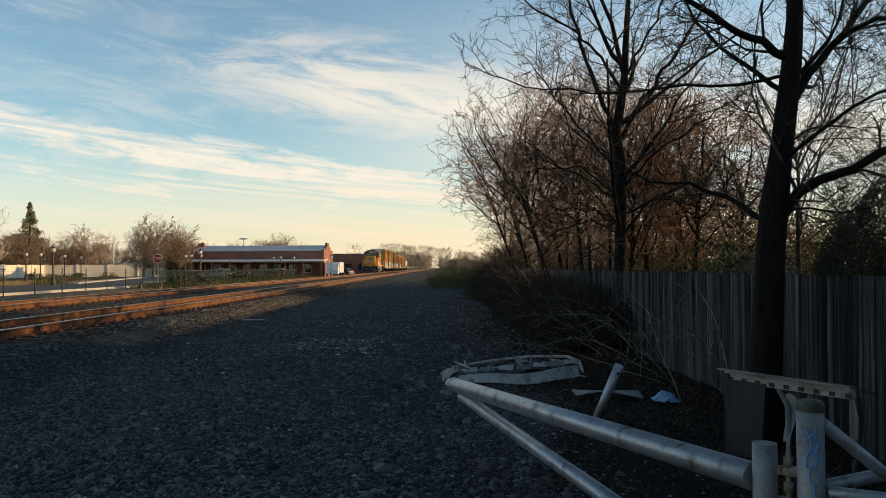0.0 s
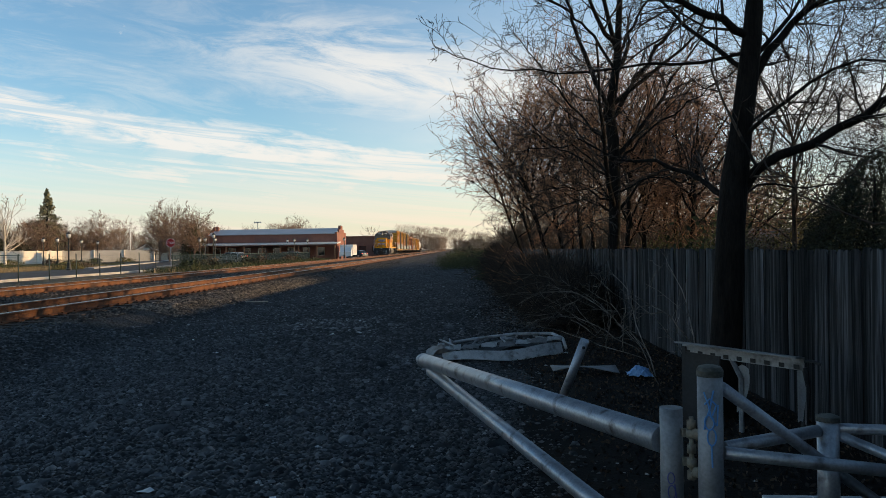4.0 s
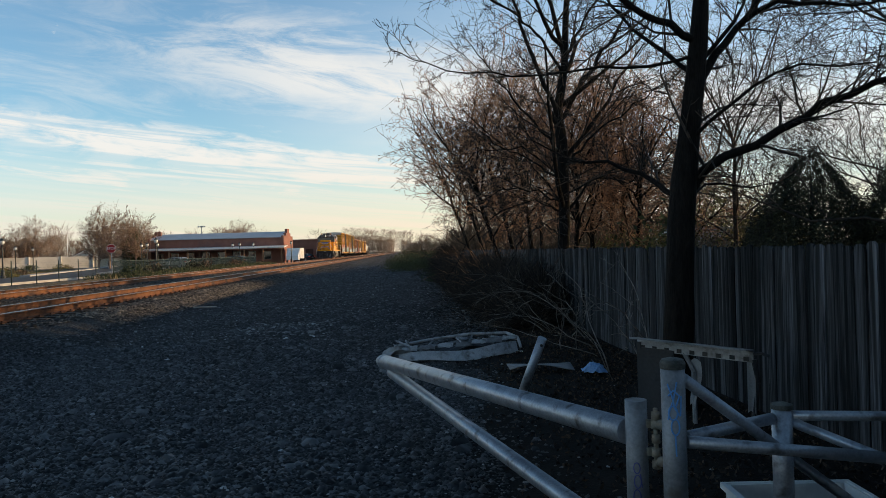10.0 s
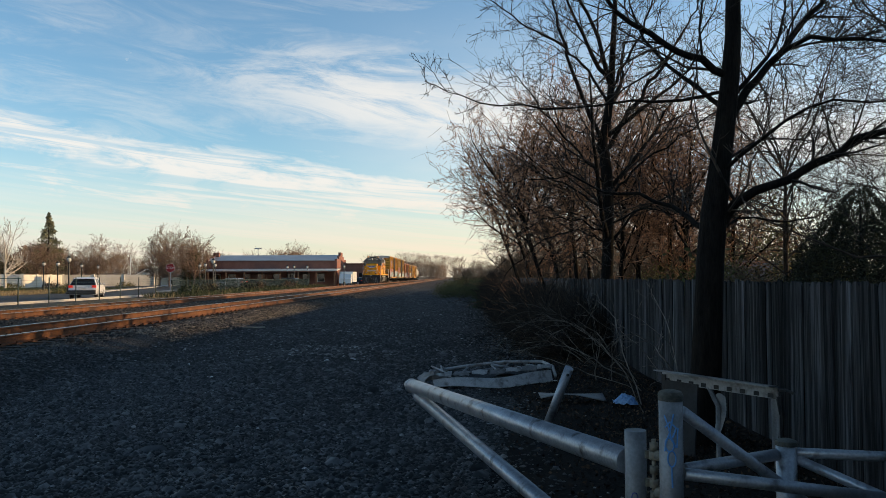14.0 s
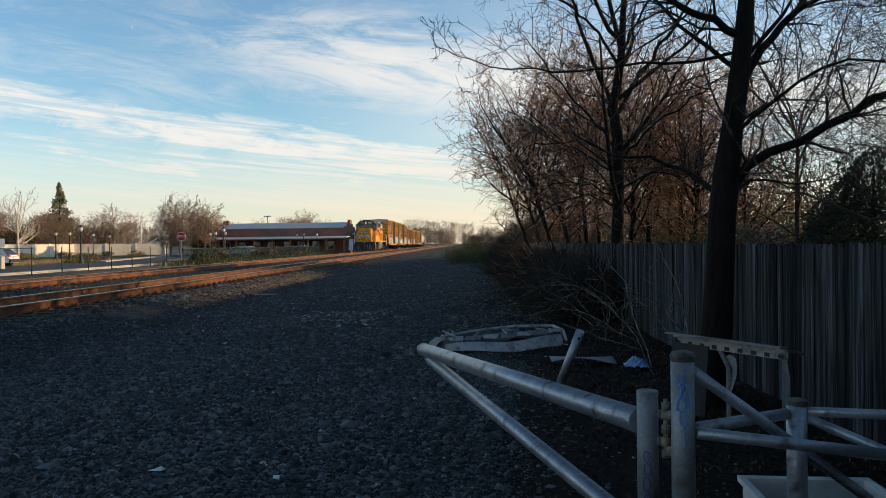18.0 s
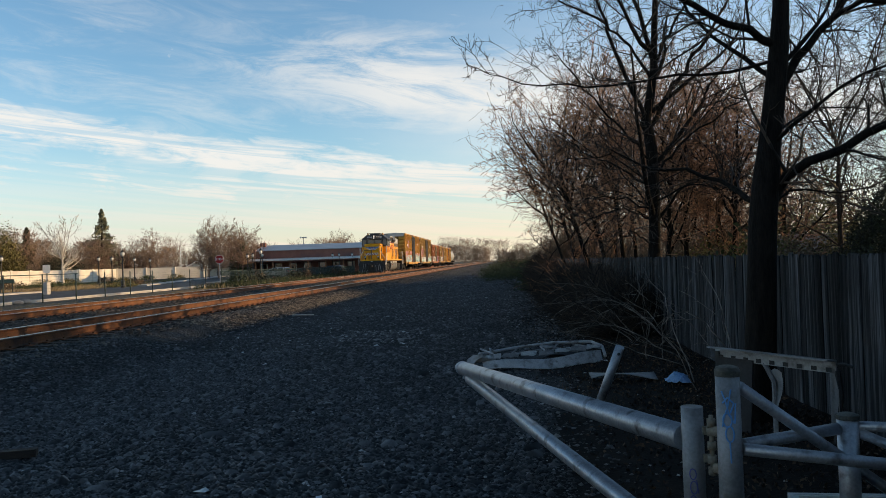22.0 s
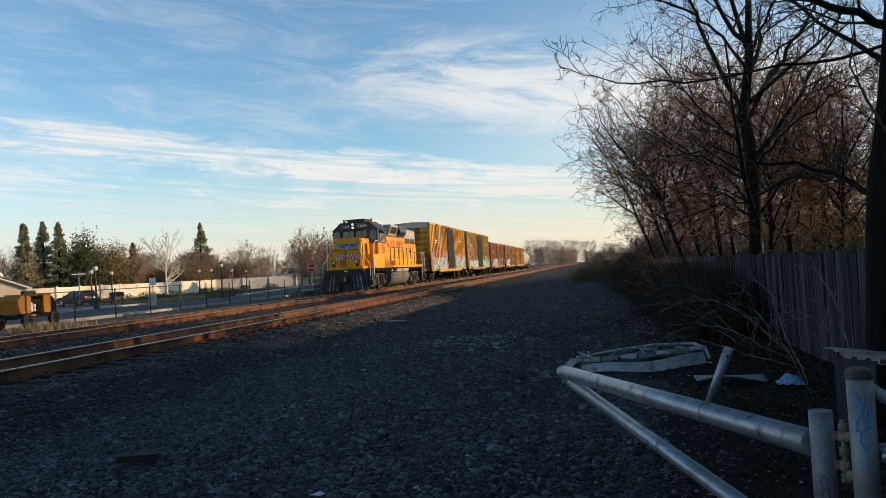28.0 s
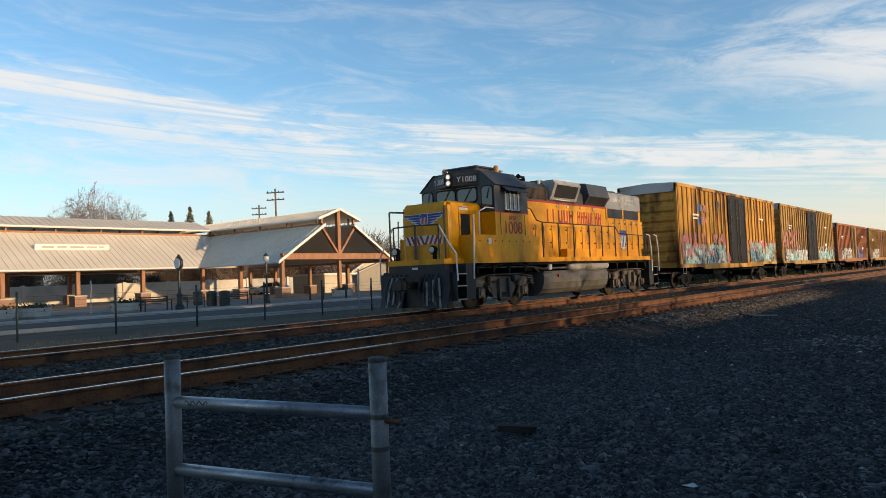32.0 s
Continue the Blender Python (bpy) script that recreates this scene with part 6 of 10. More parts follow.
    for x0, x1 in ((-1.42, -1.02), (1.02, 1.42)):
        pane("corner_window", x0, x1, 3.22, 3.93)
        part("wiper", Mesh().tube((x0 + 0.3, c0 - 0.045, 3.90), (x0 + 0.2, c0 - 0.045, 3.55), 0.012, n=5), "truck_grey", lo)
    # number boards set back in a shallow V on either side of the headlight
    V0, zb0, zb1 = 2.66, 4.02, 4.42
    part("number_housing", Mesh().prism([(-0.97, c0), (-0.15, V0), (0.15, V0), (0.97, c0)], zb0, zb1), "loco_grey", lo, "dark number board housing")
    turn_b = math.degrees(math.atan2(c0 - V0, 0.82))
    for s in (-1, 1):
        mid_b = Vector((s * 0.56, (c0 + V0) / 2, 4.215))
        nb = part("number_board", Mesh().prism([(-0.37, -0.022), (0.37, -0.022), (0.37, -0.004), (-0.37, -0.004)], -0.14, 0.14), "plastic_black", lo, "black number board", at=pose(*mid_b, 0, 0, s * turn_b))
        tx = bpy.data.curves.new("number", "FONT")
        tx.body, tx.size, tx.align_x, tx.align_y, tx.extrude = "Y1008", 0.26, "CENTER", "CENTER", 0.003
        tx.materials.append(M["white_paint"])
        t_ob = new("number", tx)
        t_ob.parent = nb
        t_ob.matrix_basis = pose(0, -0.028, 0, 90, 0, 0)
    hb = part("headlight_box", Mesh().box(-0.13, 0.13, V0 - 0.08, V0 + 0.06, 4.00, 4.46, 0.03), "black_steel", lo)
    for z in (4.12, 4.33):
        part("headlight_lens", Mesh().lathe((0, V0 - 0.10, z), [(0.055, 0.0), (0.085, 0.02)], 18, "y"), "headlight", hb, "lit headlight")
        part("headlight_ring", Mesh().lathe((0, V0 - 0.092, z), [(0.086, 0.0), (0.102, 0.0), (0.102, 0.014), (0.086, 0.014)], 18, "y"), "galv", hb)
    # cab sides
    for s in (-1, 1):
        x0, x1 = span(s * 1.503, s * 1.517)
        sw = part("side_window", Mesh().box(x0, x1, 3.64, 4.40, 3.20, 3.76), "cab_glass", lo)
        xf = span(s * 1.503, s * 1.535)
        for a, b in ((3.58, 3.66), (3.86, 3.92), (4.10, 4.18), (4.36, 4.44)):
            part("window_bar", Mesh().box(*xf, a, b, 3.16, 3.80), "box_roof", sw, "bright window bar")
        part("window_bar", Mesh().box(*xf, 3.66, 4.36, 3.16, 3.20), "box_roof", sw, "bright window bar")
        part("sunshade", Mesh().quad((s * 1.505, 3.40, 3.93), (s * 1.505, 4.72, 3.93), (s * 1.76, 4.72, 3.76), (s * 1.76, 3.40, 3.76), 0.02 * s), "loco_grey", lo)
        part("arm_rest", Mesh().box(*span(s * 1.503, s * 1.57), 3.58, 4.44, 3.11, 3.155), "black_steel", lo)
        part("red_line", Mesh().box(*span(s * 1.500, s * 1.506), c0, c1, RED - 0.03, RED + 0.025), "loco_red", lo, "red stripe along the cab")
        xt = s * 1.506
        tx = bpy.data.curves.new("number", "FONT")
        tx.body, tx.size, tx.align_x, tx.align_y, tx.extrude = "1008", 0.58, "CENTER", "CENTER", 0.003
        tx.materials.append(M["loco_red"])
        t_ob = new("road_number", tx)
        t_ob.parent = lo
        t_ob.matrix_basis = pose(xt, 4.05, 2.58, 90, 0, 90 * s)
        word_bars(lo, "initial_bar", "loco_red", "small red lettering bar", s * 1.501, s, 3.84, 4.26, 2.86, 2.99, 3, seed=4)
        # raised side box below and before the cab, with studs, placard and hatch
        part("side_box", Mesh().box(*span(s * 0.96, s * 1.515), 1.80, 5.72, DECK, 2.34, 0.02), "loco_yellow", lo)
        part("side_box_lip", Mesh().box(*span(s * 1.516, s * 1.535), 1.80, 5.72, DECK, DECK + 0.05), "loco_yellow", lo)
        for k in range(8):
            part("stud", Mesh().box(*span(s * 1.516, s * 1.528), 2.06 + 0.42 * k, 2.10 + 0.42 * k, 2.13, 2.17), "black_steel", lo)
        part("placard", Mesh().box(*span(s * 1.516, s * 1.521), 2.55, 2.72, 2.05, 2.24), "white_paint", lo, "small pale placard")
        part("cab_door_seam", Mesh().box(*span(s * 1.502, s * 1.508), 3.30, 3.325, 2.36, RED - 0.05).box(*span(s * 1.502, s * 1.508), 4.78, 4.805, 2.36, RED - 0.05), "box_door", lo)
        part("cab_grab", Mesh().path([(s * 1.54, 2.06, 2.35), (s * 1.54, 2.06, 3.06), (s * 1.50, 2.5, 3.20), (s * 1.50, 2.95, 3.20)], 0.02, 7), "white_paint", lo, "white grab rail")
    # long hood
    h0, h1, HR = c1, 16.06, 3.67
    part("hood_lower", Mesh().prism([(-0.92, h0), (0.92, h0), (0.92, h1 - 0.25), (0.74, h1), (-0.74, h1), (-0.92, h1 - 0.25)], DECK, HR), "loco_yellow", lo, "yellow long hood")
    part("hood_upper", Mesh().slab_y([(-0.92, HR), (0.92, HR), (0.92, 4.12), (0.74, 4.36), (-0.74, 4.36), (-0.92, 4.12)], h0, 12.16), "loco_grey", lo, "dark grey upper hood")
    part("hood_rear", Mesh().prism([(-0.93, 12.16), (0.93, 12.16), (0.93, h1 - 0.25), (0.74, h1), (-0.74, h1), (-0.93, h1 - 0.25)], HR, 4.28).slab_y([(-0.92, 4.28), (0.92, 4.28), (0.80, 4.40), (-0.80, 4.40)], 12.16, h1 - 0.2), "loco_pale", lo, "dusty pale grey radiator section")
    part("red_line", Mesh().box(-0.934, 0.934, h0, 12.2, HR - 0.02, HR + 0.045), "loco_red", lo, "red stripe along the hood")
    part("red_line", Mesh().box(-0.936, 0.936, 15.58, h1 - 0.25, HR - 0.03, HR + 0.035), "loco_red", lo, "red stripe along the hood")
    for s in (-1, 1):
        X = s * 0.92
        y = 5.80
        while y < 15.5:
            tall = 3.20 if y > 12 else 2.80
            hd = part("hood_door", Mesh().box(*span(X, X + s * 0.018), y + 0.03, y + 0.57, 1.98, tall), "loco_yellow", lo)
            part("door_seam", Mesh().box(*span(X, X + s * 0.006), y + 0.585, y + 0.612, 1.96, tall + 0.03), "box_door", hd)
            for zz in (2.15, tall - 0.16):
                part("latch", Mesh().box(*span(X + s * 0.018, X + s * 0.036), y + 0.44, y + 0.52, zz, zz + 0.05), "black_steel", hd)
            y += 0.60
        for k, yy in enumerate((8.0, 8.8, 9.9, 11.0, 13.0, 13.9, 14.9)):
            part("hood_lamp", Mesh().box(*span(X, X + s * 0.05), yy, yy + 0.12, 3.54 if k < 4 else 3.12, 3.60 if k < 4 else 3.18), "white_paint", lo, "small pale hood fitting")
        # screens behind the cab
        part("intake_screen", Mesh().box(*span(X, X + s * 0.03), 5.25, 7.25, HR + 0.10, 4.14), "screen_brown", lo, "rust-brown intake screen")
        part("screen_frame", Mesh().box(*span(X, X + s * 0.045), 5.15, 5.25, HR + 0.05, 4.2).box(*span(X, X + s * 0.045), 7.25, 7.35, HR + 0.05, 4.2).box(*span(X, X + s * 0.045), 5.25, 7.25, 4.14, 4.2).box(*span(X, X + s * 0.045), 6.2, 6.27, HR + 0.1, 4.14), "loco_grey", lo)
        # angled intake housing
        rg = [(s * 0.90, 3.76), (s * 1.0, 3.78), (s * 1.24, 4.36), (s * 1.16, 4.50), (s * 0.66, 4.50)]
        bul = part("filter_bulge", Mesh().slab_y(rg[::s], 7.45, 9.50), "loco_pale", lo, "angled pale intake housing")
        part("filter_grille", Mesh().quad((s * 1.046, 7.66, 3.88), (s * 1.046, 9.30, 3.88), (s * 1.228, 9.30, 4.32), (s * 1.228, 7.66, 4.32), -0.016 * s), "plastic_black", bul, "black mesh grille")
        part("bulge_label", Mesh().box(*span(s * 1.0, s * 1.012), 7.9, 9.0, 3.775, 3.83), "white_paint", bul, "pale label bars")
        rg = [(s * 0.70, 3.74), (s * 0.96, 3.74), (s * 1.20, 4.06), (s * 1.06, 4.56), (s * 0.60, 4.62)]
        part("brake_housing", Mesh().slab_y(rg[::s], 10.25, 12.1), "loco_grey", lo, "dark flared brake housing")
        part("housing_grille", Mesh().quad((s * 0.99, 10.45, 3.80), (s * 0.99, 11.9, 3.80), (s * 1.19, 11.9, 4.04), (s * 1.19, 10.45, 4.04), -0.016 * s), "plastic_black", lo)
        rgp = part("radiator_grille", Mesh().box(*span(s * 0.932, s * 0.952), 12.3, 13.82, 3.27, HR).box(*span(s * 0.932, s * 0.952), 13.92, 15.5, 3.27, HR), "plastic_black", lo, "black radiator grille")
        part("grille_frame", Mesh().box(*span(s * 0.932, s * 0.965), 12.22, 12.3, 3.22, 3.72).box(*span(s * 0.932, s * 0.965), 13.82, 13.92, 3.22, 3.72).box(*span(s * 0.932, s * 0.965), 15.5, 15.58, 3.22, 3.72).box(*span(s * 0.932, s * 0.965), 12.3, 15.5, 3.22, 3.27), "loco_yellow", rgp)
        word_bars(lo, "letter_bar", "loco_red", "red block of hood lettering", s * 0.921, s, 7.32, 9.42, 2.91, 3.43, 5, seed=2)
        word_bars(lo, "letter_bar", "loco_red", "red block of hood lettering", s * 0.921, s, 9.70, 11.82, 2.91, 3.43, 7, seed=3)
        part("rear_shield", Mesh().slab_x([(13.56, 2.02), (13.85, 1.95), (14.12, 2.02), (14.12, 2.55), (13.56, 2.55)][::s], *span(s * 0.939, s * 0.945)), "white_paint", lo, "white shield emblem")
        part("rear_shield_top", Mesh().box(*span(s * 0.939, s * 0.947), 13.50, 14.18, 2.55, 2.78), "loco_blue", lo, "blue shield emblem top")
        for a in (13.66, 13.82, 13.98):
            part("shield_stripe", Mesh().box(*span(s * 0.9455, s * 0.949), a, a + 0.06, 2.05, 2.53), "loco_blue", lo)
        word_bars(lo, "rear_stencil", "white_paint", "pale stencilled bars", s * 0.931, s, 12.75, 13.7, 4.0, 4.14, 5, seed=7)
        word_bars(lo, "rear_stencil", "white_paint", "pale stencilled bars", s * 0.931, s, 14.1, 15.1, 4.06, 4.16, 7, seed=8)
        word_bars(lo, "rear_stencil", "white_paint", "pale stencilled bars", s * 0.931, s, 14.1, 15.1, 3.92, 4.02, 7, seed=9)
        # box along the walkway
        part("walkway_box", Mesh().box(*span(s * 0.942, s * 1.20), 8.2, 12.76, DECK, 1.94), "loco_yellow", lo)
        # handrail and stanchions
        x = s * 1.47
        part("handrail", Mesh().path([(x, 5.06, 3.31), (x, 5.25, 3.28), (x, 5.62, 2.91), (x, 6.0, 2.85), (x, 11.9, 2.85), (x, 12.2, 2.58), (x, 14.9, 2.53)], 0.02, 8), "rail_grey", lo, "dark handrail")
        for yy in (6.0, 7.13, 8.28, 9.55, 10.66, 11.88, 13.06, 14.23, 14.9):
            part("stanchion", Mesh().tube((x, yy, DECK - 0.1), (x, yy, 2.85 if yy < 12 else 2.55), 0.024, n=8), "rail_grey", lo, "dark handrail post")
        # front platform rails: dark posts, pale stair rails
        part("front_rail", Mesh().path([(s * 0.90, Y0 + 0.06, DECK), (s * 0.90, Y0 + 0.06, 2.66), (s * 0.02, Y0 + 0.06, 2.68), (s * 0.02, Y0 + 0.06, DECK)], 0.026, 7), "rail_grey", lo, "dark platform rail")
        part("stair_rail", Mesh().path([(s * 0.93, Y0 + 0.05, 2.64), (s * 1.30, Y0 + 0.05, 2.05), (s * 1.52, Y0 + 0.08, 1.75), (s * 1.54, Y0 + 0.10, 0.95)], 0.024, 7), "white_paint", lo, "white stair rail")
        part("stair_rail", Mesh().path([(s * 1.53, 1.78, 2.95), (s * 1.53, 1.74, 1.95), (s * 1.55, 1.70, 1.65), (s * 1.55, 1.66, 0.98)], 0.026, 7), "white_paint", lo, "white stair rail")
        part("corner_post", Mesh().path([(s * 1.10, Y0 + 0.12, DECK), (s * 1.10, Y0 + 0.12, 3.18), (s * 0.80, 1.30, 3.16)], 0.03, 7), "rail_grey", lo, "dark corner post")
        part("rear_rail", Mesh().path([(s * 1.10, Y1 - 0.1, DECK), (s * 1.10, Y1 - 0.05, 2.62), (s * 0.4, Y1 - 0.05, 2.62), (s * 0.4, Y1 - 0.05, DECK)], 0.024, 7), "rail_grey", lo)
        for o in (0.06, 0.85):
            part("stair_rail", Mesh().path([(s * 1.50, Y1 - o - 0.3, 2.60), (s * 1.50, Y1 - o + 0.05, 2.55), (s * 1.54, Y1 - o + 0.1, 1.9), (s * 1.54, Y1 - o + 0.1, 0.95)], 0.024, 7), "white_paint", lo, "white stair rail")
        # piping, reservoir, brackets under the walkway
        part("air_reservoir", Mesh().lathe((s * 1.26, 0, 1.28), [(0.06, 8.0), (0.14, 8.08), (0.16, 8.2), (0.16, 11.2), (0.14, 11.32), (0.06, 11.4)], 16, "y"), "loco_pale", lo, "pale air reservoir", smooth=True)
        part("sill_pipe", Mesh().path([(s * 1.30, 5.6, 1.28), (s * 1.30, 6.2, 1.22), (s * 1.30, 7.9, 1.24)], 0.035, 8), "truck_grey", lo)
        part("sill_pipe", Mesh().path([(s * 1.38, 1.9, 1.32), (s * 1.38, 5.4, 1.30), (s * 1.34, 5.9, 1.10)], 0.022, 8), "truck_grey", lo)
        part("valve", Mesh().lathe((s * 1.34, 6.6, 1.16), [(0.05, 0), (0.09, 0.05), (0.09, 0.22), (0.05, 0.28)], 10), "white_paint", lo, "pale valve body")
        for yy in (2.0, 2.9, 3.8, 4.8, 12.0, 13.0, 14.0, 14.9):
            part("deck_bracket", Mesh().slab_x([(yy, 1.12), (yy + 0.05, 1.12), (yy + 0.16, SILL - 0.01), (yy - 0.10, SILL - 0.01)][::s], *span(s * 0.80, s * 1.44)), "black_steel", lo)
    part("hood_end_door", Mesh().box(-0.5, 0.5, h1, h1 + 0.02, 1.8, 3.5), "loco_yellow", lo)
    # roof: fans, stack, horns, piping
    for yy in (10.7, 11.6):
        part("roof_fan", Mesh().lathe((0, yy, 4.36), [(0.42, 0), (0.46, 0.05), (0.46, 0.22), (0.36, 0.26)], 20), "loco_grey", lo)
    for yy in (12.9, 14.0, 15.1):
        part("roof_fan", Mesh().lathe((0, yy, 4.40), [(0.50, 0), (0.54, 0.04), (0.54, 0.13), (0.44, 0.16)], 20), "loco_grey", lo)
    part("exhaust_stack", Mesh().box(-0.3, 0.3, 9.6, 10.1, 4.36, 4.58).box(-0.22, 0.22, 9.68, 10.02, 4.58, 4.66), "black_steel", lo)
    part("roof_hatch", Mesh().box(-0.6, 0.6, 5.5, 7.2, 4.36, 4.42).box(-0.5, 0.5, 7.6, 9.3, 4.44, 4.56), "loco_grey", lo)
    hn = Mesh().box(-0.05, 0.55, 6.42, 6.5, 4.42, 4.54)
    for x, yy in ((0.12, 6.05), (0.32, 6.0), (0.5, 6.1)):
        hn.lathe((x, yy, 4.58), [(0.09, 0.0), (0.05, 0.12), (0.035, 0.4)], 12, "y")
    part("air_horn", hn, "black_steel", lo)
    part("lifting_eye", Mesh().lathe((0.62, 7.34, 4.36), [(0.05, 0), (0.07, 0.08), (0.04, 0.18)], 10), "white_paint", lo)
    # fuel tank with a rounded belly
    belly = [(1.40, 1.12), (-1.40, 1.12), (-1.45, 0.95), (-1.44, 0.72), (-1.36, 0.50), (-1.20, 0.34), (-0.95, 0.27), (0.95, 0.27), (1.20, 0.34), (1.36, 0.50), (1.44, 0.72), (1.45, 0.95)]
    part("fuel_tank", Mesh().slab_y(belly, 6.0, 10.6), "tank_grey", lo, "grey fuel tank")
    part("tank_end", Mesh().slab_y([(x * 0.98, 0.7 + (z - 0.7) * 0.97) for x, z in belly], 10.62, 11.15), "tank_grey", lo)
    for s in (-1, 1):
        part("tank_rim", Mesh().box(*span(s * 1.40, s * 1.47), 6.0, 10.6, 1.08, 1.13), "tank_grey", lo)
        part("filler", Mesh().lathe((s * 1.45, 7.0, 0.95), [(0.05, -0.01), (0.06, 0.06)] if s > 0 else [(0.06, -0.06), (0.05, 0.01)], 10, "x"), "loco_red", lo, "red filler cap")
    # trucks: cast side frames with pedestals, springs, cylinders and rods
    for yc in (3.83, 13.85):
        b0 = part("bolster", Mesh().box(-0.96, 0.96, -0.35, 0.35, 0.55, 0.95), "black_steel", lo, at=pose(0, yc, 0))
        for s in (-1, 1):
            fr = Mesh()
            a, b = span(s * 0.98, s * 1.12)
            fr.slab_x([(-1.95, 0.74), (-0.85, 0.66), (-0.55, 0.36), (0.55, 0.36), (0.85, 0.66), (1.95, 0.74), (1.95, 0.94), (1.0, 1.02), (-1.0, 1.02), (-1.95, 0.94)], a, b)
            for yy in (-1.30, 1.30):
                for o in (-0.30, 0.22):
                    fr.slab_x([(yy + o, 0.30), (yy + o + 0.08, 0.30), (yy + o + 0.10, 0.80), (yy + o - 0.04, 0.80)], a, b)
            part("truck_frame", fr, "truck_grey", b0)
        for s in (-1, 1):
            for yy in (-1.30, 1.30):
                part("journal_box", Mesh().box(*span(s * 0.98, s * 1.20), yy - 0.17, yy + 0.17, 0.38, 0.66).lathe((s * 1.20, yy, 0.52), [(0.13, 0.0), (0.13, 0.04), (0.06, 0.06)] if s > 0 else [(0.06, -0.06), (0.13, -0.04), (0.13, 0.0)], 12, "x"), "truck_grey", b0)
                for o in (-0.42, 0.42):
                    for zz in range(5):
                        part("spring_coil", Mesh().lathe((s * 1.19, yy + o, 0.66 + zz * 0.055), [(0.07, 0), (0.085, 0.015), (0.085, 0.03), (0.07, 0.045)], 10), "truck_grey", b0)
            hz = 0.22
            part("swing_hanger", Mesh().box(*span(s * 1.13, s * 1.24), -0.34, -0.24, hz, 0.95).box(*span(s * 1.13, s * 1.24), 0.24, 0.34, hz, 0.95).box(*span(s * 1.13, s * 1.26), -0.34, 0.34, hz, hz + 0.10), "truck_grey", b0)
            part("leaf_spring", Mesh().box(*span(s * 1.14, s * 1.22), -0.22, 0.22, 0.34, 0.50), "black_steel", b0)
            for yy in (-0.72, 0.72):
                part("brake_cylinder", Mesh().lathe((s * 1.20, 0, 0.93), [(0.04, yy - 0.24), (0.11, yy - 0.20), (0.11, yy + 0.16), (0.05, yy + 0.22)], 12, "y"), "truck_grey", b0)
                part("brake_rod", Mesh().path([(s * 1.24, yy * 1.3, 0.95), (s * 1.24, yy * 1.15, 0.62), (s * 1.22, yy * 1.0, 0.42)], 0.03, 6), "truck_grey", b0)
            part("air_pipe", Mesh().path([(s * 1.26, -1.7, 0.98), (s * 1.26, -0.9, 1.08), (s * 1.26, 0.9, 1.08), (s * 1.26, 1.7, 0.98)], 0.02, 6), "truck_grey", b0)
        for yy in (-1.30, 1.30):
            wheelset(lo, yc + yy, 0.508)
    TRAIN.append((lo, 0.0))
    return lo


locomotive()
boxcar(18.75, 18.3, 5.28, "box_yellow", "tall yellow boxcar with rust stains and teal graffiti", 1, (0.44, 0.62), graffiti=(("graf_pink", 0.02, 0.40, 1.5, 2.8, 60), ("graf_teal", 0.04, 0.40, 1.1, 2.2, 90), ("graf_ink", 0.04, 0.42, 1.05, 2.0, 60), ("graf_white", 0.05, 0.38, 1.15, 1.9, 40), ("graf_pink", 0.40, 0.64, 1.05, 1.8, 40), ("graf_ink", 0.62, 0.97, 1.05, 1.9, 30), ("graf_teal", 0.66, 0.97, 1.1, 2.4, 80), ("graf_pink", 0.64, 0.97, 2.0, 2.6, 24), ("graf_white", 0.68, 0.95, 1.15, 2.0, 26), ("graf_blue", 0.16, 0.20, 3.2, 4.3, 7), ("graf_pink", 0.19, 0.23, 3.2, 4.3, 5), ("graf_ink", 0.32, 0.36, 3.9, 4.6, 4)))
boxcar(38.4, 18.3, 5.28, "box_cream", "tall tan boxcar with a dark door and graffiti", 2, (0.44, 0.62), graffiti=(("graf_pink", 0.02, 0.3, 1.8, 3.4, 30), ("graf_white", 0.05, 0.42, 1.1, 2.0, 70), ("graf_teal", 0.1, 0.4, 1.1, 1.9, 40), ("graf_ink", 0.05, 0.42, 1.1, 2.2, 40), ("graf_teal", 0.64, 0.96, 1.1, 1.9, 60), ("graf_white", 0.64, 0.96, 1.1, 2.3, 30)))
boxcar(58.1, 16.4, 4.55, "box_rust", "rust-red boxcar with faded graffiti", 3, (0.42, 0.60), "box_cream", graffiti=(("graf_white", 0.1, 0.5, 1.1, 2.2, 60), ("graf_blue", 0.55, 0.8, 1.2, 2.4, 30), ("graf_ink", 0.05, 0.4, 1.1, 2.2, 30)))
boxcar(75.9, 16.4, 4.55, "box_cream", "tan and brown weathered boxcar", 4, (0.40, 0.58), "box_rust", graffiti=(("graf_white", 0.1, 0.4, 1.1, 2.2, 40),))
boxcar(93.7, 16.4, 4.55, "box_yellow", "orange-yellow boxcar in low sun", 5, (0.42, 0.60), "box_rust")


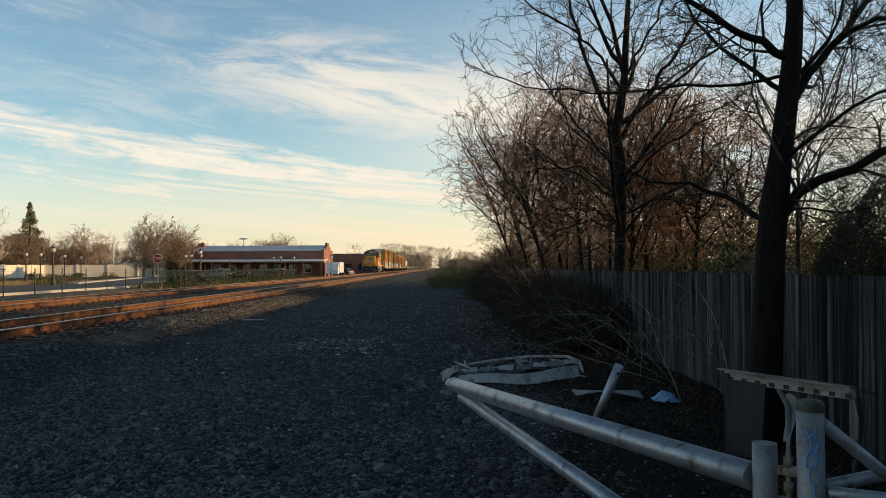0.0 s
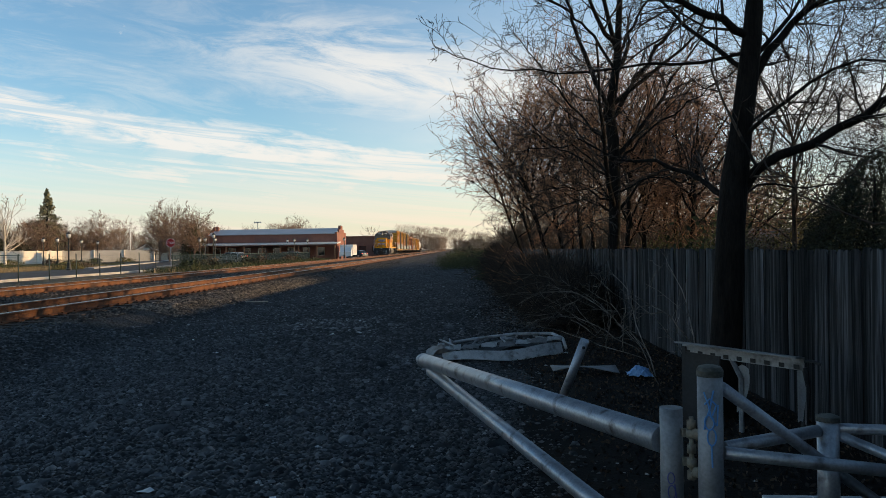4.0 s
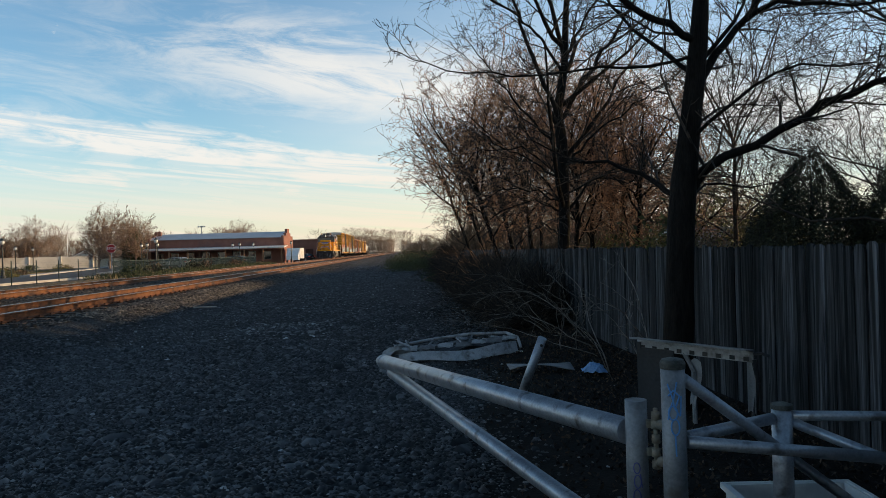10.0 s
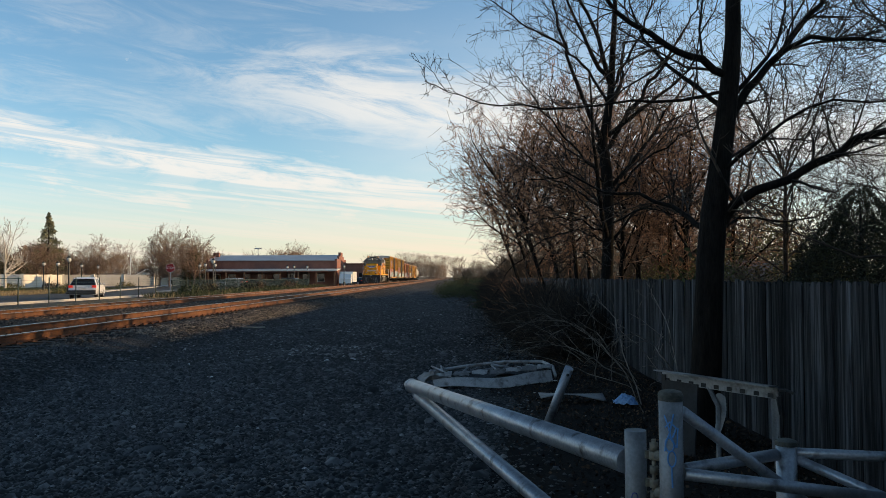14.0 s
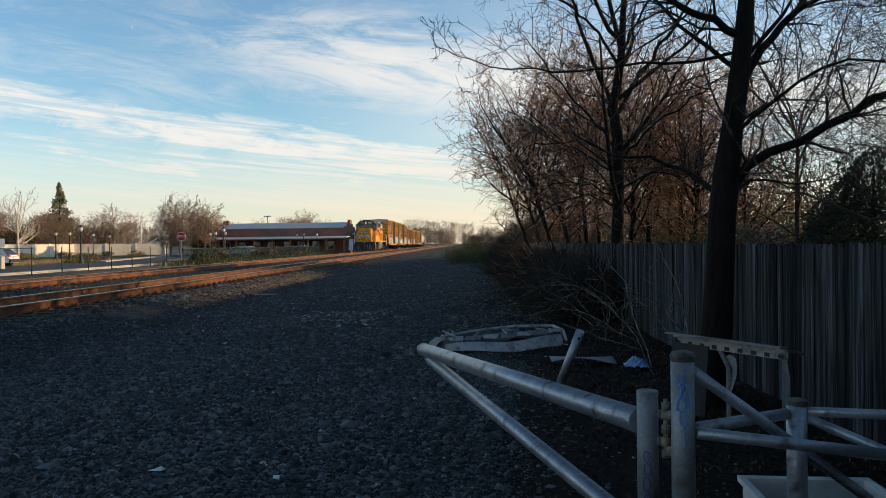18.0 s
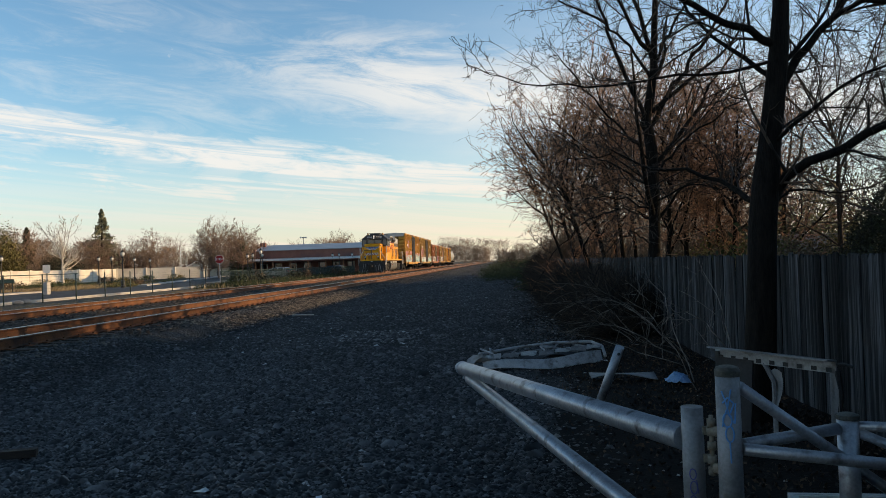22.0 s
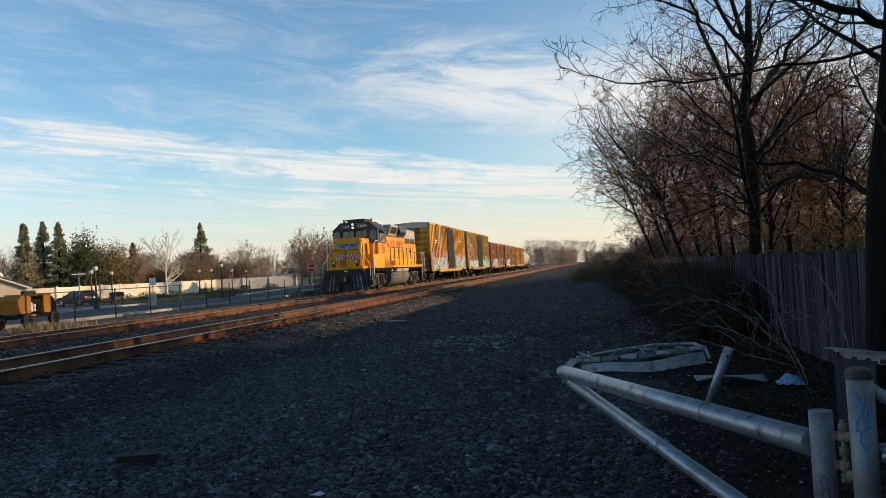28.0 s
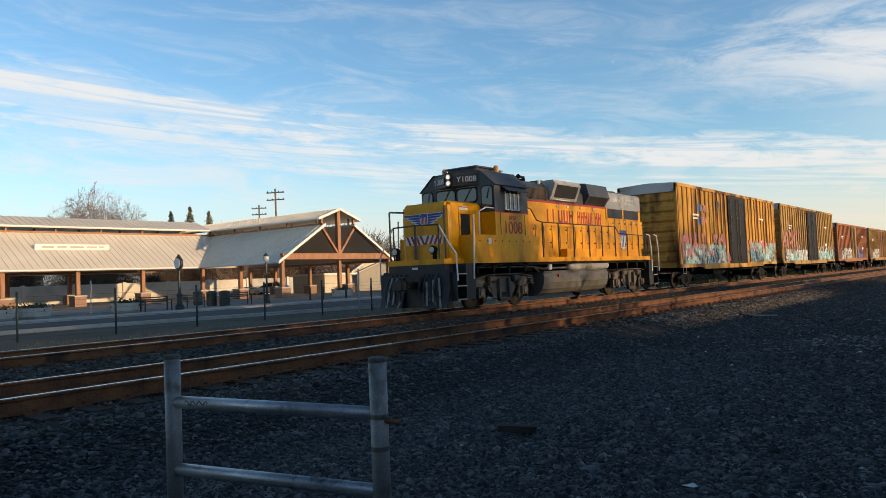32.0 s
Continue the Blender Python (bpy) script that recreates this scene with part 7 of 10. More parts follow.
def tank_car(y_at, length):
    car = thing("tank_car", "white tank car at the rear of the train", "tank car")
    L = length
    part("tank", Mesh().lathe((0, 0, 2.55), [(0.3, 0.5), (0.95, 0.62), (1.38, 0.95), (1.45, 1.4), (1.45, L - 1.4), (1.38, L - 0.95), (0.95, L - 0.62), (0.3, L - 0.5)], 24, "y"), "tank_white", car, smooth=True)
    part("dome", Mesh().lathe((0, L / 2, 3.9), [(0.4, 0), (0.4, 0.45), (0.3, 0.55)], 14), "tank_white", car)
    part("underframe", Mesh().box(-0.4, 0.4, -0.1, L + 0.1, 0.8, 1.12).box(-1.4, 1.4, 0.1, 0.5, 0.95, 1.15).box(-1.4, 1.4, L - 0.5, L - 0.1, 0.95, 1.15), "black_steel", car)
    part("coupler", Mesh().box(-0.12, 0.12, -0.62, 0.2, 0.72, 0.98), "black_steel", car)
    part("catwalk", Mesh().box(-0.6, 0.6, L / 2 - 1.2, L / 2 + 1.2, 4.0, 4.04).path([(-0.6, L / 2 - 1.2, 4.04), (-0.6, L / 2 - 1.2, 4.8), (-0.6, L / 2 + 1.2, 4.8), (-0.6, L / 2 + 1.2, 4.04)], 0.025, 6).path([(0.6, L / 2 - 1.2, 4.04), (0.6, L / 2 - 1.2, 4.8), (0.6, L / 2 + 1.2, 4.8), (0.6, L / 2 + 1.2, 4.04)], 0.025, 6), "black_steel", car)
    for yy in (1.9, L - 1.9):
        bogie(car, yy)
    TRAIN.append((car, y_at))
    return car


tank_car(111.5, 15.0)


# ---------------------------------------------------------------- far side: chain-link fence, street furniture
FZ = 0.17
far_fence = thing("chain_link_fence", "dark green chain-link fence of thin posts along the street", "fence", kind="structure")
y = 3.0
prev = None
while y < 64:
    x = -23.9
    part("fence_post", Mesh().tube((x, y, FZ - 0.1), (x, y, FZ + 1.55), 0.035, n=8), "fence_green", far_fence)
    y += 3.15
part("top_rail", Mesh().tube((-23.9, 28, FZ + 1.5), (-23.9, 41, FZ + 1.5), 0.024, n=6), "fence_green", far_fence)
wires = []
for z in np.arange(0.1, 1.5, 0.16):
    wires.append((-23.9, 3.0, FZ + z, -23.9, 63, FZ + z, 0.004, 0.004))
v, f = tubes(wires, 3)
part("wires", arrays("wires", v, f, "fence_green"), None, far_fence)["kind"] = "stuff"
screen = thing("picket_fence", "dark green metal picket fence beside the depot", "fence", kind="structure")
for k in range(14):
    a = Vector((-24.2 + k * 0.28, 64 + k * 2.9, FZ))
    b = Vector((-24.2 + (k + 1) * 0.28 - 0.02, 64 + (k + 1) * 2.9 - 0.12, FZ))
    panel = Mesh()
    for z in (0.12, 1.30):
        panel.tube(a + Vector((0, 0, z)), b + Vector((0, 0, z)), 0.022, n=5)
    for q in range(1, 24):
        foot = a.lerp(b, q / 24)
        panel.tube(foot + Vector((0, 0, 0.12)), foot + Vector((0, 0, 1.30)), 0.020, n=4)
    part("picket_panel", panel, "fence_green", screen)
    part("fence_post", Mesh().tube(a, a + Vector((0, 0, 1.55)), 0.035, n=6), "fence_green", screen)


def street_lamp(at, h=3.45, group="ornate street lamps"):
    """A dark cast-iron lamp post with a fluted base, a globe and a pointed cap."""
    ob = thing("street_lamp", "dark cast-iron street lamp with a white globe", "street lamp", pose(*at), group)
    part("base", Mesh().lathe((0, 0, 0), [(0.24, -0.05), (0.24, 0.10), (0.17, 0.16), (0.15, 0.52), (0.18, 0.56), (0.09, 0.66)], 14), "lamp_iron", ob)
    part("pole", Mesh().lathe((0, 0, 0), [(0.075, 0.6), (0.05, h - 0.75), (0.085, h - 0.72), (0.085, h - 0.66), (0.05, h - 0.62)], 12), "lamp_iron", ob)
    part("globe", Mesh().lathe((0, 0, h - 0.6), [(0.10, 0.0), (0.19, 0.12), (0.20, 0.26), (0.15, 0.38)], 14), "lamp_glass", ob, "white glass globe", smooth=True)
    part("cap", Mesh().lathe((0, 0, h - 0.24), [(0.19, 0.0), (0.17, 0.05), (0.06, 0.16), (0.025, 0.24), (0.005, 0.30)], 14), "lamp_iron", ob)
    return ob


lamp0 = street_lamp((-34.4, 66.1, 0.3))
for x, y, z, h in ((-47.1, 87.6, 0.3, 1), (-48.4, 86.9, 0.3, 1), (-50.3, 99.5, 0.3, 1), (-54.2, 112.1, 0.3, 1), (-35.6, 103.6, 0.3, 1), (-33.3, 99.1, 0.3, 1), (-25.1, 77.6, 0.3, 1), (-32.1, 99.5, 0.3, 1), (-36.9, 50.8, 0.3, 1), (-43.9, 59.8, 0.3, 1), (-48.3, 69.0, 0.3, 1), (-40.2, 32.0, 0.3, 1), (-27.5, 122, 0.3, 1), (-25.5, 118, 0.3, 1), (-24, 121, 0.3, 1), (-17.2, 116, 0.3, 1), (-36.6, 12.0, 0.3, 1)):
    copy_thing(lamp0, pose(x, y, z))

# clock post
clock = thing("post_clock", "dark cast-iron post clock with a pale dial", "clock", pose(-38.9, 24.5, 0.3, 0, 0, -90))
part("base", Mesh().lathe((0, 0, 0), [(0.26, -0.05), (0.26, 0.25), (0.18, 0.35), (0.16, 0.8), (0.19, 0.9), (0.09, 1.0)], 14), "lamp_iron", clock)
part("pole", Mesh().lathe((0, 0, 0), [(0.085, 0.9), (0.07, 2.3), (0.11, 2.34), (0.08, 2.42)], 12), "lamp_iron", clock)
part("case", Mesh().lathe((0, 0, 2.75), [(0.30, -0.10), (0.36, -0.08), (0.36, 0.08), (0.30, 0.10)], 22, "x"), "lamp_iron", clock)
part("dial", Mesh().lathe((0.10, 0, 2.75), [(0.30, 0.003), (0.29, 0.02)], 22, "x"), "white_paint", clock, "pale clock dial")
part("crown", Mesh().lathe((0, 0, 3.08), [(0.18, 0), (0.12, 0.08), (0.03, 0.22)], 10), "lamp_iron", clock)

# stop sign: words as they stand
stop = thing("stop_sign", "red octagonal stop sign with white letters on a post", "sign", pose(-23.3, 61.3, 0.1, 0, 0, 10))
part("post", Mesh().box(-0.03, 0.03, 0.02, 0.06, -0.1, 2.75), "galv", stop)
octo = [(0.38 * math.cos(math.pi / 8 + k * math.pi / 4), 2.4 + 0.38 * math.sin(math.pi / 8 + k * math.pi / 4)) for k in range(8)]
part("plate_rim", Mesh().slab_y(octo, -0.006, 0.012), "white_paint", stop)
part("plate", Mesh().slab_y([(x * 0.94, 2.4 + (z - 2.4) * 0.94) for x, z in octo], -0.012, -0.0065), "stop_red", stop, "red plate")
tx = bpy.data.curves.new("word", "FONT")
tx.body, tx.size, tx.align_x, tx.align_y, tx.extrude = "STOP", 0.27, "CENTER", "CENTER", 0.002
tx.materials.append(M["white_paint"])
wd = new("word", tx)
wd.parent = stop
wd.matrix_basis = pose(0, -0.017, 2.4, 90, 0, 0)
for (x, y, h, w) in ((-41.7, 20.6, 1.95, 0.0), (-23.3, 23.6, 1.9, 0.0), (-36.0, 57.0, 2.2, 0.5)):
    ps = thing("sign_post", "thin metal sign post seen from its side", "sign", pose(x, y, 0.25, 0, 0, math.degrees(math.atan2(y, x)) if w == 0 else 20))
    part("post", Mesh().box(-0.03, 0.03, -0.03, 0.03, -0.15, h), "galv", ps)
    part("plate", Mesh().box(-0.03 - (w or 0.22) / 2, 0.03 + (w or 0.22) / 2, -0.045, -0.032, h - 0.65, h), "white_paint", ps)

# street name blade on a slim post; its writing as plain bars
blade = thing("street_sign", "green street name blade on a slim post", "sign", pose(-33.2, 44.0, 0.2, 0, 0, 36))
part("post", Mesh().tube((0, 0, -0.15), (0, 0, 2.75), 0.035, n=8), "galv", blade)
part("blade", Mesh().box(-0.55, 0.55, -0.012, 0.012, 2.50, 2.74), "fence_green", blade, "green sign blade")
part("writing", Mesh().box(-0.42, 0.42, -0.018, -0.0125, 2.59, 2.66), "white_paint", blade, "pale bars of lettering")

# wayside board and small cabinet
board = thing("information_board", "low slanted information board on two legs", "sign", pose(-40.5, 58.5, 0.25, 0, 0, 40))
part("panel", Mesh().quad((-0.6, -0.2, 0.85), (0.6, -0.2, 0.85), (0.6, 0.25, 1.15), (-0.6, 0.25, 1.15), 0.05), "fence_green", board)
for x in (-0.45, 0.45):
    part("leg", Mesh().box(x - 0.05, x + 0.05, -0.05, 0.05, -0.1, 0.98), "lamp_iron", board)
cab_box = thing("utility_cabinet", "small pale grey utility cabinet", "cabinet", pose(-33.0, 52.2, 0.2))
part("body", Mesh().box(-0.22, 0.22, -0.22, 0.22, 0, 0.85, 0.03), "concrete", cab_box)
part("lid", Mesh().box(-0.25, 0.25, -0.25, 0.25, 0.85, 0.91, 0.03), "concrete", cab_box)
sacks = thing("sandbag", "pale sandbags slumped at the fence foot", "sandbag", pose(-24.6, 36.5, 0.17))
part("bag", Mesh().lathe((0, 0, 0), [(0.30, 0.0), (0.36, 0.08), (0.30, 0.18), (0.10, 0.22)], 12), "cloth_pale", sacks, smooth=True)
part("bag", Mesh().lathe((0.1, 0.6, 0), [(0.28, 0.0), (0.34, 0.08), (0.26, 0.2), (0.10, 0.26)], 12), "cloth_pale", sacks, smooth=True)

# benches, bins, planters, bollards on the plaza
bench = thing("bench", "black metal slatted bench", "bench", pose(-39.9, 23.6, 0.3, 0, 0, 90), "plaza benches")
for k in range(4):
    part("seat_slat", Mesh().box(-0.9, 0.9, -0.25 + k * 0.12, -0.16 + k * 0.12, 0.42, 0.45), "lamp_iron", bench)
for k in range(3):
    part("back_slat", Mesh().box(-0.9, 0.9, 0.24, 0.27, 0.52 + k * 0.12, 0.60 + k * 0.12), "lamp_iron", bench)
for x in (-0.85, 0.85):
    part("side_frame", Mesh().box(x - 0.03, x + 0.03, -0.25, -0.20, 0, 0.62).box(x - 0.03, x + 0.03, 0.22, 0.27, 0, 0.86).box(x - 0.03, x + 0.03, -0.25, 0.27, 0.60, 0.64), "lamp_iron", bench)
copy_thing(bench, pose(-41.2, 30.4, 0.3, 0, 0, 85))
copy_thing(bench, pose(-41.0, 27.0, 0.3, 0, 0, 95))
bin0 = thing("litter_bin", "dark round litter bin with a domed lid", "bin", pose(-42.2, 29.0, 0.3), "litter bins")
part("body", Mesh().lathe((0, 0, 0), [(0.30, 0), (0.34, 0.1), (0.34, 0.78), (0.36, 0.82)], 18), "bin_green", bin0)
part("lid", Mesh().lathe((0, 0, 0.82), [(0.37, 0), (0.33, 0.12), (0.15, 0.18)], 18), "bin_green", bin0)
copy_thing(bin0, pose(-41.2, 29.3, 0.3))
copy_thing(bin0, pose(-46.0, 30.5, 0.3))
planter = thing("planter", "low round concrete planter", "planter", pose(-41.2, 17.2, 0.3), "concrete planters")
part("bowl", Mesh().lathe((0, 0, 0), [(0.75, -0.02), (0.85, 0.1), (0.92, 0.55), (0.80, 0.55), (0.78, 0.45)], 20), "concrete", planter)
g = np.random.default_rng(5)
v, f = scatter_blades(g.normal(scale=(0.4, 0.4, 0.10), size=(220, 3)) + np.array([0, 0, 0.62]), 0.08, g)
part("plants", arrays("plants", v, f, "weed"), None, planter)["kind"] = "stuff"
for x, y in ((-41.0, 22.4), (-44.6, 43.4), (-40.8, 15.2)):
    copy_thing(planter, pose(x, y, 0.3))
boll = solid("bollard", Mesh().lathe((0, 0, 0), [(0.10, -0.05), (0.08, 0.06), (0.07, 0.80), (0.09, 0.84), (0.05, 0.95)], 12), "lamp_iron", "short dark iron bollard on the plaza", "bollard", pose(-41.0, 36.6, 0.3), "plaza bollards")
for x, y in ((-40.4, 37.3), (-39.9, 39.2), (-39.6, 41.6)):
    copy_thing(boll, pose(x, y, 0.3))

# ---------------------------------------------------------------- open pavilion: two wings with raised ridge roofs
pav = thing("pavilion", "open timber pavilion with pale metal roofs and a raised ridge", "pavilion")
RY, RX, EH, HW = 49.7, -70.5, 3.75, 7.0


def wing_roof(along, a0, a1, c, name_trim):
    """Roof sheets of one wing. along 'x' or 'y'; a0, a1 its ends, c the ridge's line."""
    def P(a, off, z):
        return (a, c + off, z) if along == "x" else (c + off, a, z)
    for s in (-1, 1):
        for (o0, z0, o1, z1) in ((2.0 * s, 7.05, (HW + 0.6) * s, EH - 0.22), (0.0, 8.55, 2.75 * s, 7.55)):
            q = [P(a0, o0, z0), P(a1, o0, z0), P(a1, o1, z1), P(a0, o1, z1)]
            n = (Vector(q[1]) - Vector(q[0])).cross(Vector(q[3]) - Vector(q[0]))
            if n.z < 0:
                q = [q[1], q[0], q[3], q[2]]
            sheet = part("roof_sheet", Mesh().quad(*q, 0.12), "pav_roof", pav, "pale standing-seam metal roof")
            seams = Mesh()
            lo, hi = min(a0, a1), max(a0, a1)
            t = lo + 0.3
            while t < hi:
                up_n = Vector((0, 0, 0.03))
                u, w = Vector(P(t, o0, z0)) + up_n, Vector(P(t, o1, z1)) + up_n
                seams.tube(u, w, 0.028, n=4)
                t += 0.6
            part("seams", seams, "pav_roof", sheet)["kind"] = "stuff"
            ed = Mesh().tube(P(a0, o1, z1 - 0.08), P(a1, o1, z1 - 0.08), 0.10, n=6)
            part("gutter", ed, "white_trim", sheet)
    lo, hi = min(a0, a1), max(a0, a1)
    for s in (-1, 1):
        part("beam", Mesh().tube(P(lo, HW * s, EH - 0.25), P(hi, HW * s, EH - 0.25), 0.16, n=4), "timber", pav)
        part("beam", Mesh().tube(P(lo, 2.1 * s, 7.0), P(hi, 2.1 * s, 7.0), 0.14, n=4), "timber", pav)
        t = lo + 1.0
        while t < hi:
            part("clerestory_post", Mesh().tube(P(t, 2.1 * s, 6.9), P(t, 2.1 * s, 7.75), 0.11, n=4), "timber", pav)
            t += 4.2
        # soffit below the sheets
    part("ridge_beam", Mesh().tube(P(lo, 0, 8.25), P(hi, 0, 8.25), 0.14, n=4), "timber", pav)


wing_roof("x", -51.1, -74.0, RY, "a")
wing_roof("y", 47.0, -12.0, RX, "b")
# gable end facing the tracks
gx0 = -51.35
for s in (-1, 1):
    part("rafter", Mesh().tube((gx0, RY + 2.0 * s, 6.9), (gx0, RY + 7.5 * s, EH - 0.38), 0.15, n=4), "timber", pav)
    part("barge_board", Mesh().quad((-51.0, RY + 1.9 * s, 7.12), (-51.0, RY + 7.65 * s, EH - 0.15), (-51.0, RY + 7.65 * s, EH - 0.42), (-51.0, RY + 1.9 * s, 6.85), 0.06 * s), "white_trim", pav, "white barge board")
    part("barge_board", Mesh().quad((-51.0, RY + 0.0, 8.62), (-51.0, RY + 2.8 * s, 7.60), (-51.0, RY + 2.8 * s, 7.35), (-51.0, RY, 8.37), 0.06 * s), "white_trim", pav, "white barge board")
    part("strut", Mesh().tube((gx0, RY + 0.1 * s, 4.2), (gx0, RY + 2.1 * s, 6.7), 0.17, n=4), "timber", pav)
    part("clerestory_post", Mesh().tube((gx0, RY + 2.1 * s, 6.8), (gx0, RY + 2.1 * s, 7.7), 0.14, n=4), "timber", pav)
part("tie_beam", Mesh().box(gx0 - 0.17, gx0 + 0.17, RY - HW, RY + HW, EH - 0.05, EH + 0.5), "timber", pav)
part("king_post", Mesh().box(gx0 - 0.18, gx0 + 0.18, RY - 0.2, RY + 0.2, EH + 0.5, 8.3), "timber", pav)


def pavilion_post(x, y, pier=True):
    part("post", Mesh().box(x - 0.17, x + 0.17, y - 0.17, y + 0.17, 0.3, EH - 0.2, 0.02), "timber", pav)
    if pier:
        pr = part("pier", Mesh().box(x - 0.5, x + 0.5, y - 0.5, y + 0.5, 0.25, 1.15), "pier_brick", pav, "tan brick pier")
        part("pier_cap", Mesh().box(x - 0.56, x + 0.56, y - 0.56, y + 0.56, 1.15, 1.25), "concrete", pr)


for x in (-51.35, -57.3, -63.3):
    pavilion_post(x, RY - HW)
for x in (-51.35, -57.3, -63.3, -69.3, -74):
    pavilion_post(x, RY + HW)
pavilion_post(-51.35, RY, False)
for y in (36.5, 30.5, 24.5, 18.5, 12.5, 6.5, 0.5, -5.5):
    pavilion_post(RX + HW, y)
    pavilion_post(RX - HW, y)
# roof name board: plain bars for its writing
sgn = part("roof_sign", Mesh().box(-65.9, -65.7, 28.0, 34.6, 5.30, 5.78, 0.05), "white_trim", pav, "white roof name board")
wr = Mesh()
for y, w in ((28.6, 1.0), (29.9, 0.8), (31.0, 1.2), (32.5, 0.9), (33.6, 0.5)):
    wr.box(-65.698, -65.69, y, y + w, 5.45, 5.62)
part("writing", wr, "concrete", sgn)
for y in (29.5, 33):
    part("sign_bracket", Mesh().box(-66.0, -65.6, y - 0.6, y + 0.6, 5.0, 5.06), "lamp_iron", pav)
# low stone-block building and outbuildings beyond the pavilion
kiosk = thing("kiosk", "low cream block kiosk with a flat roof", "building", pose(-65.0, 60.2, 0.3))
part("wall", Mesh().box(-2.7, 2.7, -2.2, 2.2, -0.2, 2.0), "cream_wall", kiosk)
part("roof", Mesh().box(-3.1, 3.1, -2.6, 2.6, 2.0, 2.2), "white_trim", kiosk)


def house(label, at, w, d, h, rise, wall="cream_wall", roof="grey_roof", windows=3, axis_turn=0, name="house"):
    """A gabled house: walls, two roof slopes, gable trims, windows with panes, a door."""
    ob = thing(name, label, "house", pose(*at, 0, 0, axis_turn))
    part("wall", Mesh().slab_x([(-d / 2, -0.2), (d / 2, -0.2), (d / 2, h), (0, h + rise), (-d / 2, h)], -w / 2, w / 2), wall, ob)
    for s in (-1, 1):
        q = [(-w / 2 - 0.4, 0, h + rise + 0.1), (w / 2 + 0.4, 0, h + rise + 0.1), (w / 2 + 0.4, s * (d / 2 + 0.5), h - 0.5 * 2 * rise / d + 0.1), (-w / 2 - 0.4, s * (d / 2 + 0.5), h - 0.5 * 2 * rise / d + 0.1)]
        if s > 0:
            q = [q[1], q[0], q[3], q[2]]
        part("roof", Mesh().quad(*q, 0.12), roof, ob)
        for e in (-1, 1):
            part("barge_board", Mesh().tube((e * (w / 2 + 0.42), 0, h + rise + 0.02), (e * (w / 2 + 0.42), s * (d / 2 + 0.5), h - 0.5 * 2 * rise / d + 0.02), 0.10, n=4), "white_trim", ob)
    for k in range(windows):
        x = -w / 2 + w * (k + 0.5) / windows
        for s in (-1, 1):
            wf = part("window", Mesh().box(x - 0.55, x + 0.55, *sorted((s * (d / 2 - 0.02), s * (d / 2 + 0.05))), h - 1.7, h - 0.6), "white_trim", ob)
            part("pane", Mesh().box(x - 0.47, x + 0.47, *sorted((s * (d / 2 + 0.052), s * (d / 2 + 0.06))), h - 1.62, h - 0.68), "car_glass", wf)
    for e in (-1, 1):
        wf = part("window", Mesh().box(*sorted((e * (w / 2 - 0.02), e * (w / 2 + 0.05))), -0.6, 0.6, h - 1.6, h - 0.5), "white_trim", ob)
        part("pane", Mesh().box(*sorted((e * (w / 2 + 0.052), e * (w / 2 + 0.06))), -0.5, 0.5, h - 1.52, h - 0.58), "car_glass", wf)
    return ob


house("pale yellow house with a low gabled roof behind the wall", (-67.0, 73.4, 0.2), 6, 7.2, 2.3, 1.5, windows=1, axis_turn=-48)
house("dark-roofed house behind the garden wall", (-88, 84, 0.2), 16, 10, 2.8, 2.2, axis_turn=5)
house("small white-gabled house far down the street", (-66, 158, 0.1), 9, 4.6, 2.1, 1.3, wall="white_wall", axis_turn=-68, windows=1)
house("small white-gabled house far down the street", (-60.5, 161, 0.1), 9, 4.6, 2.1, 1.3, wall="white_wall", axis_turn=-68, windows=1)
house("low tan house with a brown roof by the side street", (-54, 152, 0.1), 11, 7, 1.9, 1.2, wall="cream_wall", roof="pole_wood", axis_turn=10)
house("white-gabled house behind the garden wall", (-97, 150, 0.1), 12, 4.6, 2.2, 1.5, wall="white_wall", axis_turn=-57, windows=2)
house("white-gabled house behind the garden wall", (-93, 153, 0.1), 12, 4.6, 2.0, 1.4, wall="white_wall", axis_turn=-57, windows=2)
house("small brown shed with a low roof behind the fence", (13.7, 31.5, 0), 3.2, 3.4, 1.45, 0.65, wall="pole_wood", roof="grey_roof", windows=1, axis_turn=5, name="shed")

# long garden wall
for (a, b) in (((-56.8, 139), (-70.4, 132)), ((-70.4, 132), (-64.9, 81.5)), ((-64.9, 81.5), (-79, 60)), ((-79, 60), (-82.5, 34)), ((-82.5, 34), (-84, -20))):
    a, b = Vector((*a, 0)), Vector((*b, 0))
    d = (b - a)
    n = Vector((-d.y, d.x, 0)).normalized() * 0.1
    gw = thing("garden_wall", "long pale rendered garden wall in low sunlight", "wall", kind="structure", group="garden wall")
    k = max(2, int(d.length / 5))
    for i in range(k):
        p, q = a + d * (i / k), a + d * ((i + 1) / k)
        part("wall_panel", Mesh().prism([tuple((p + n).xy), tuple((p - n).xy), tuple((q - n).xy), tuple((q + n).xy)], 0.0, 2.3), "white_wall", gw)
        part("pilaster", Mesh().box(p.x - 0.2, p.x + 0.2, p.y - 0.2, p.y + 0.2, 0, 2.42), "white_wall", gw)
part("cap", Mesh().box(-57, -56.6, 138.8, 139.2, 2.2, 2.3), "white_wall", gw)
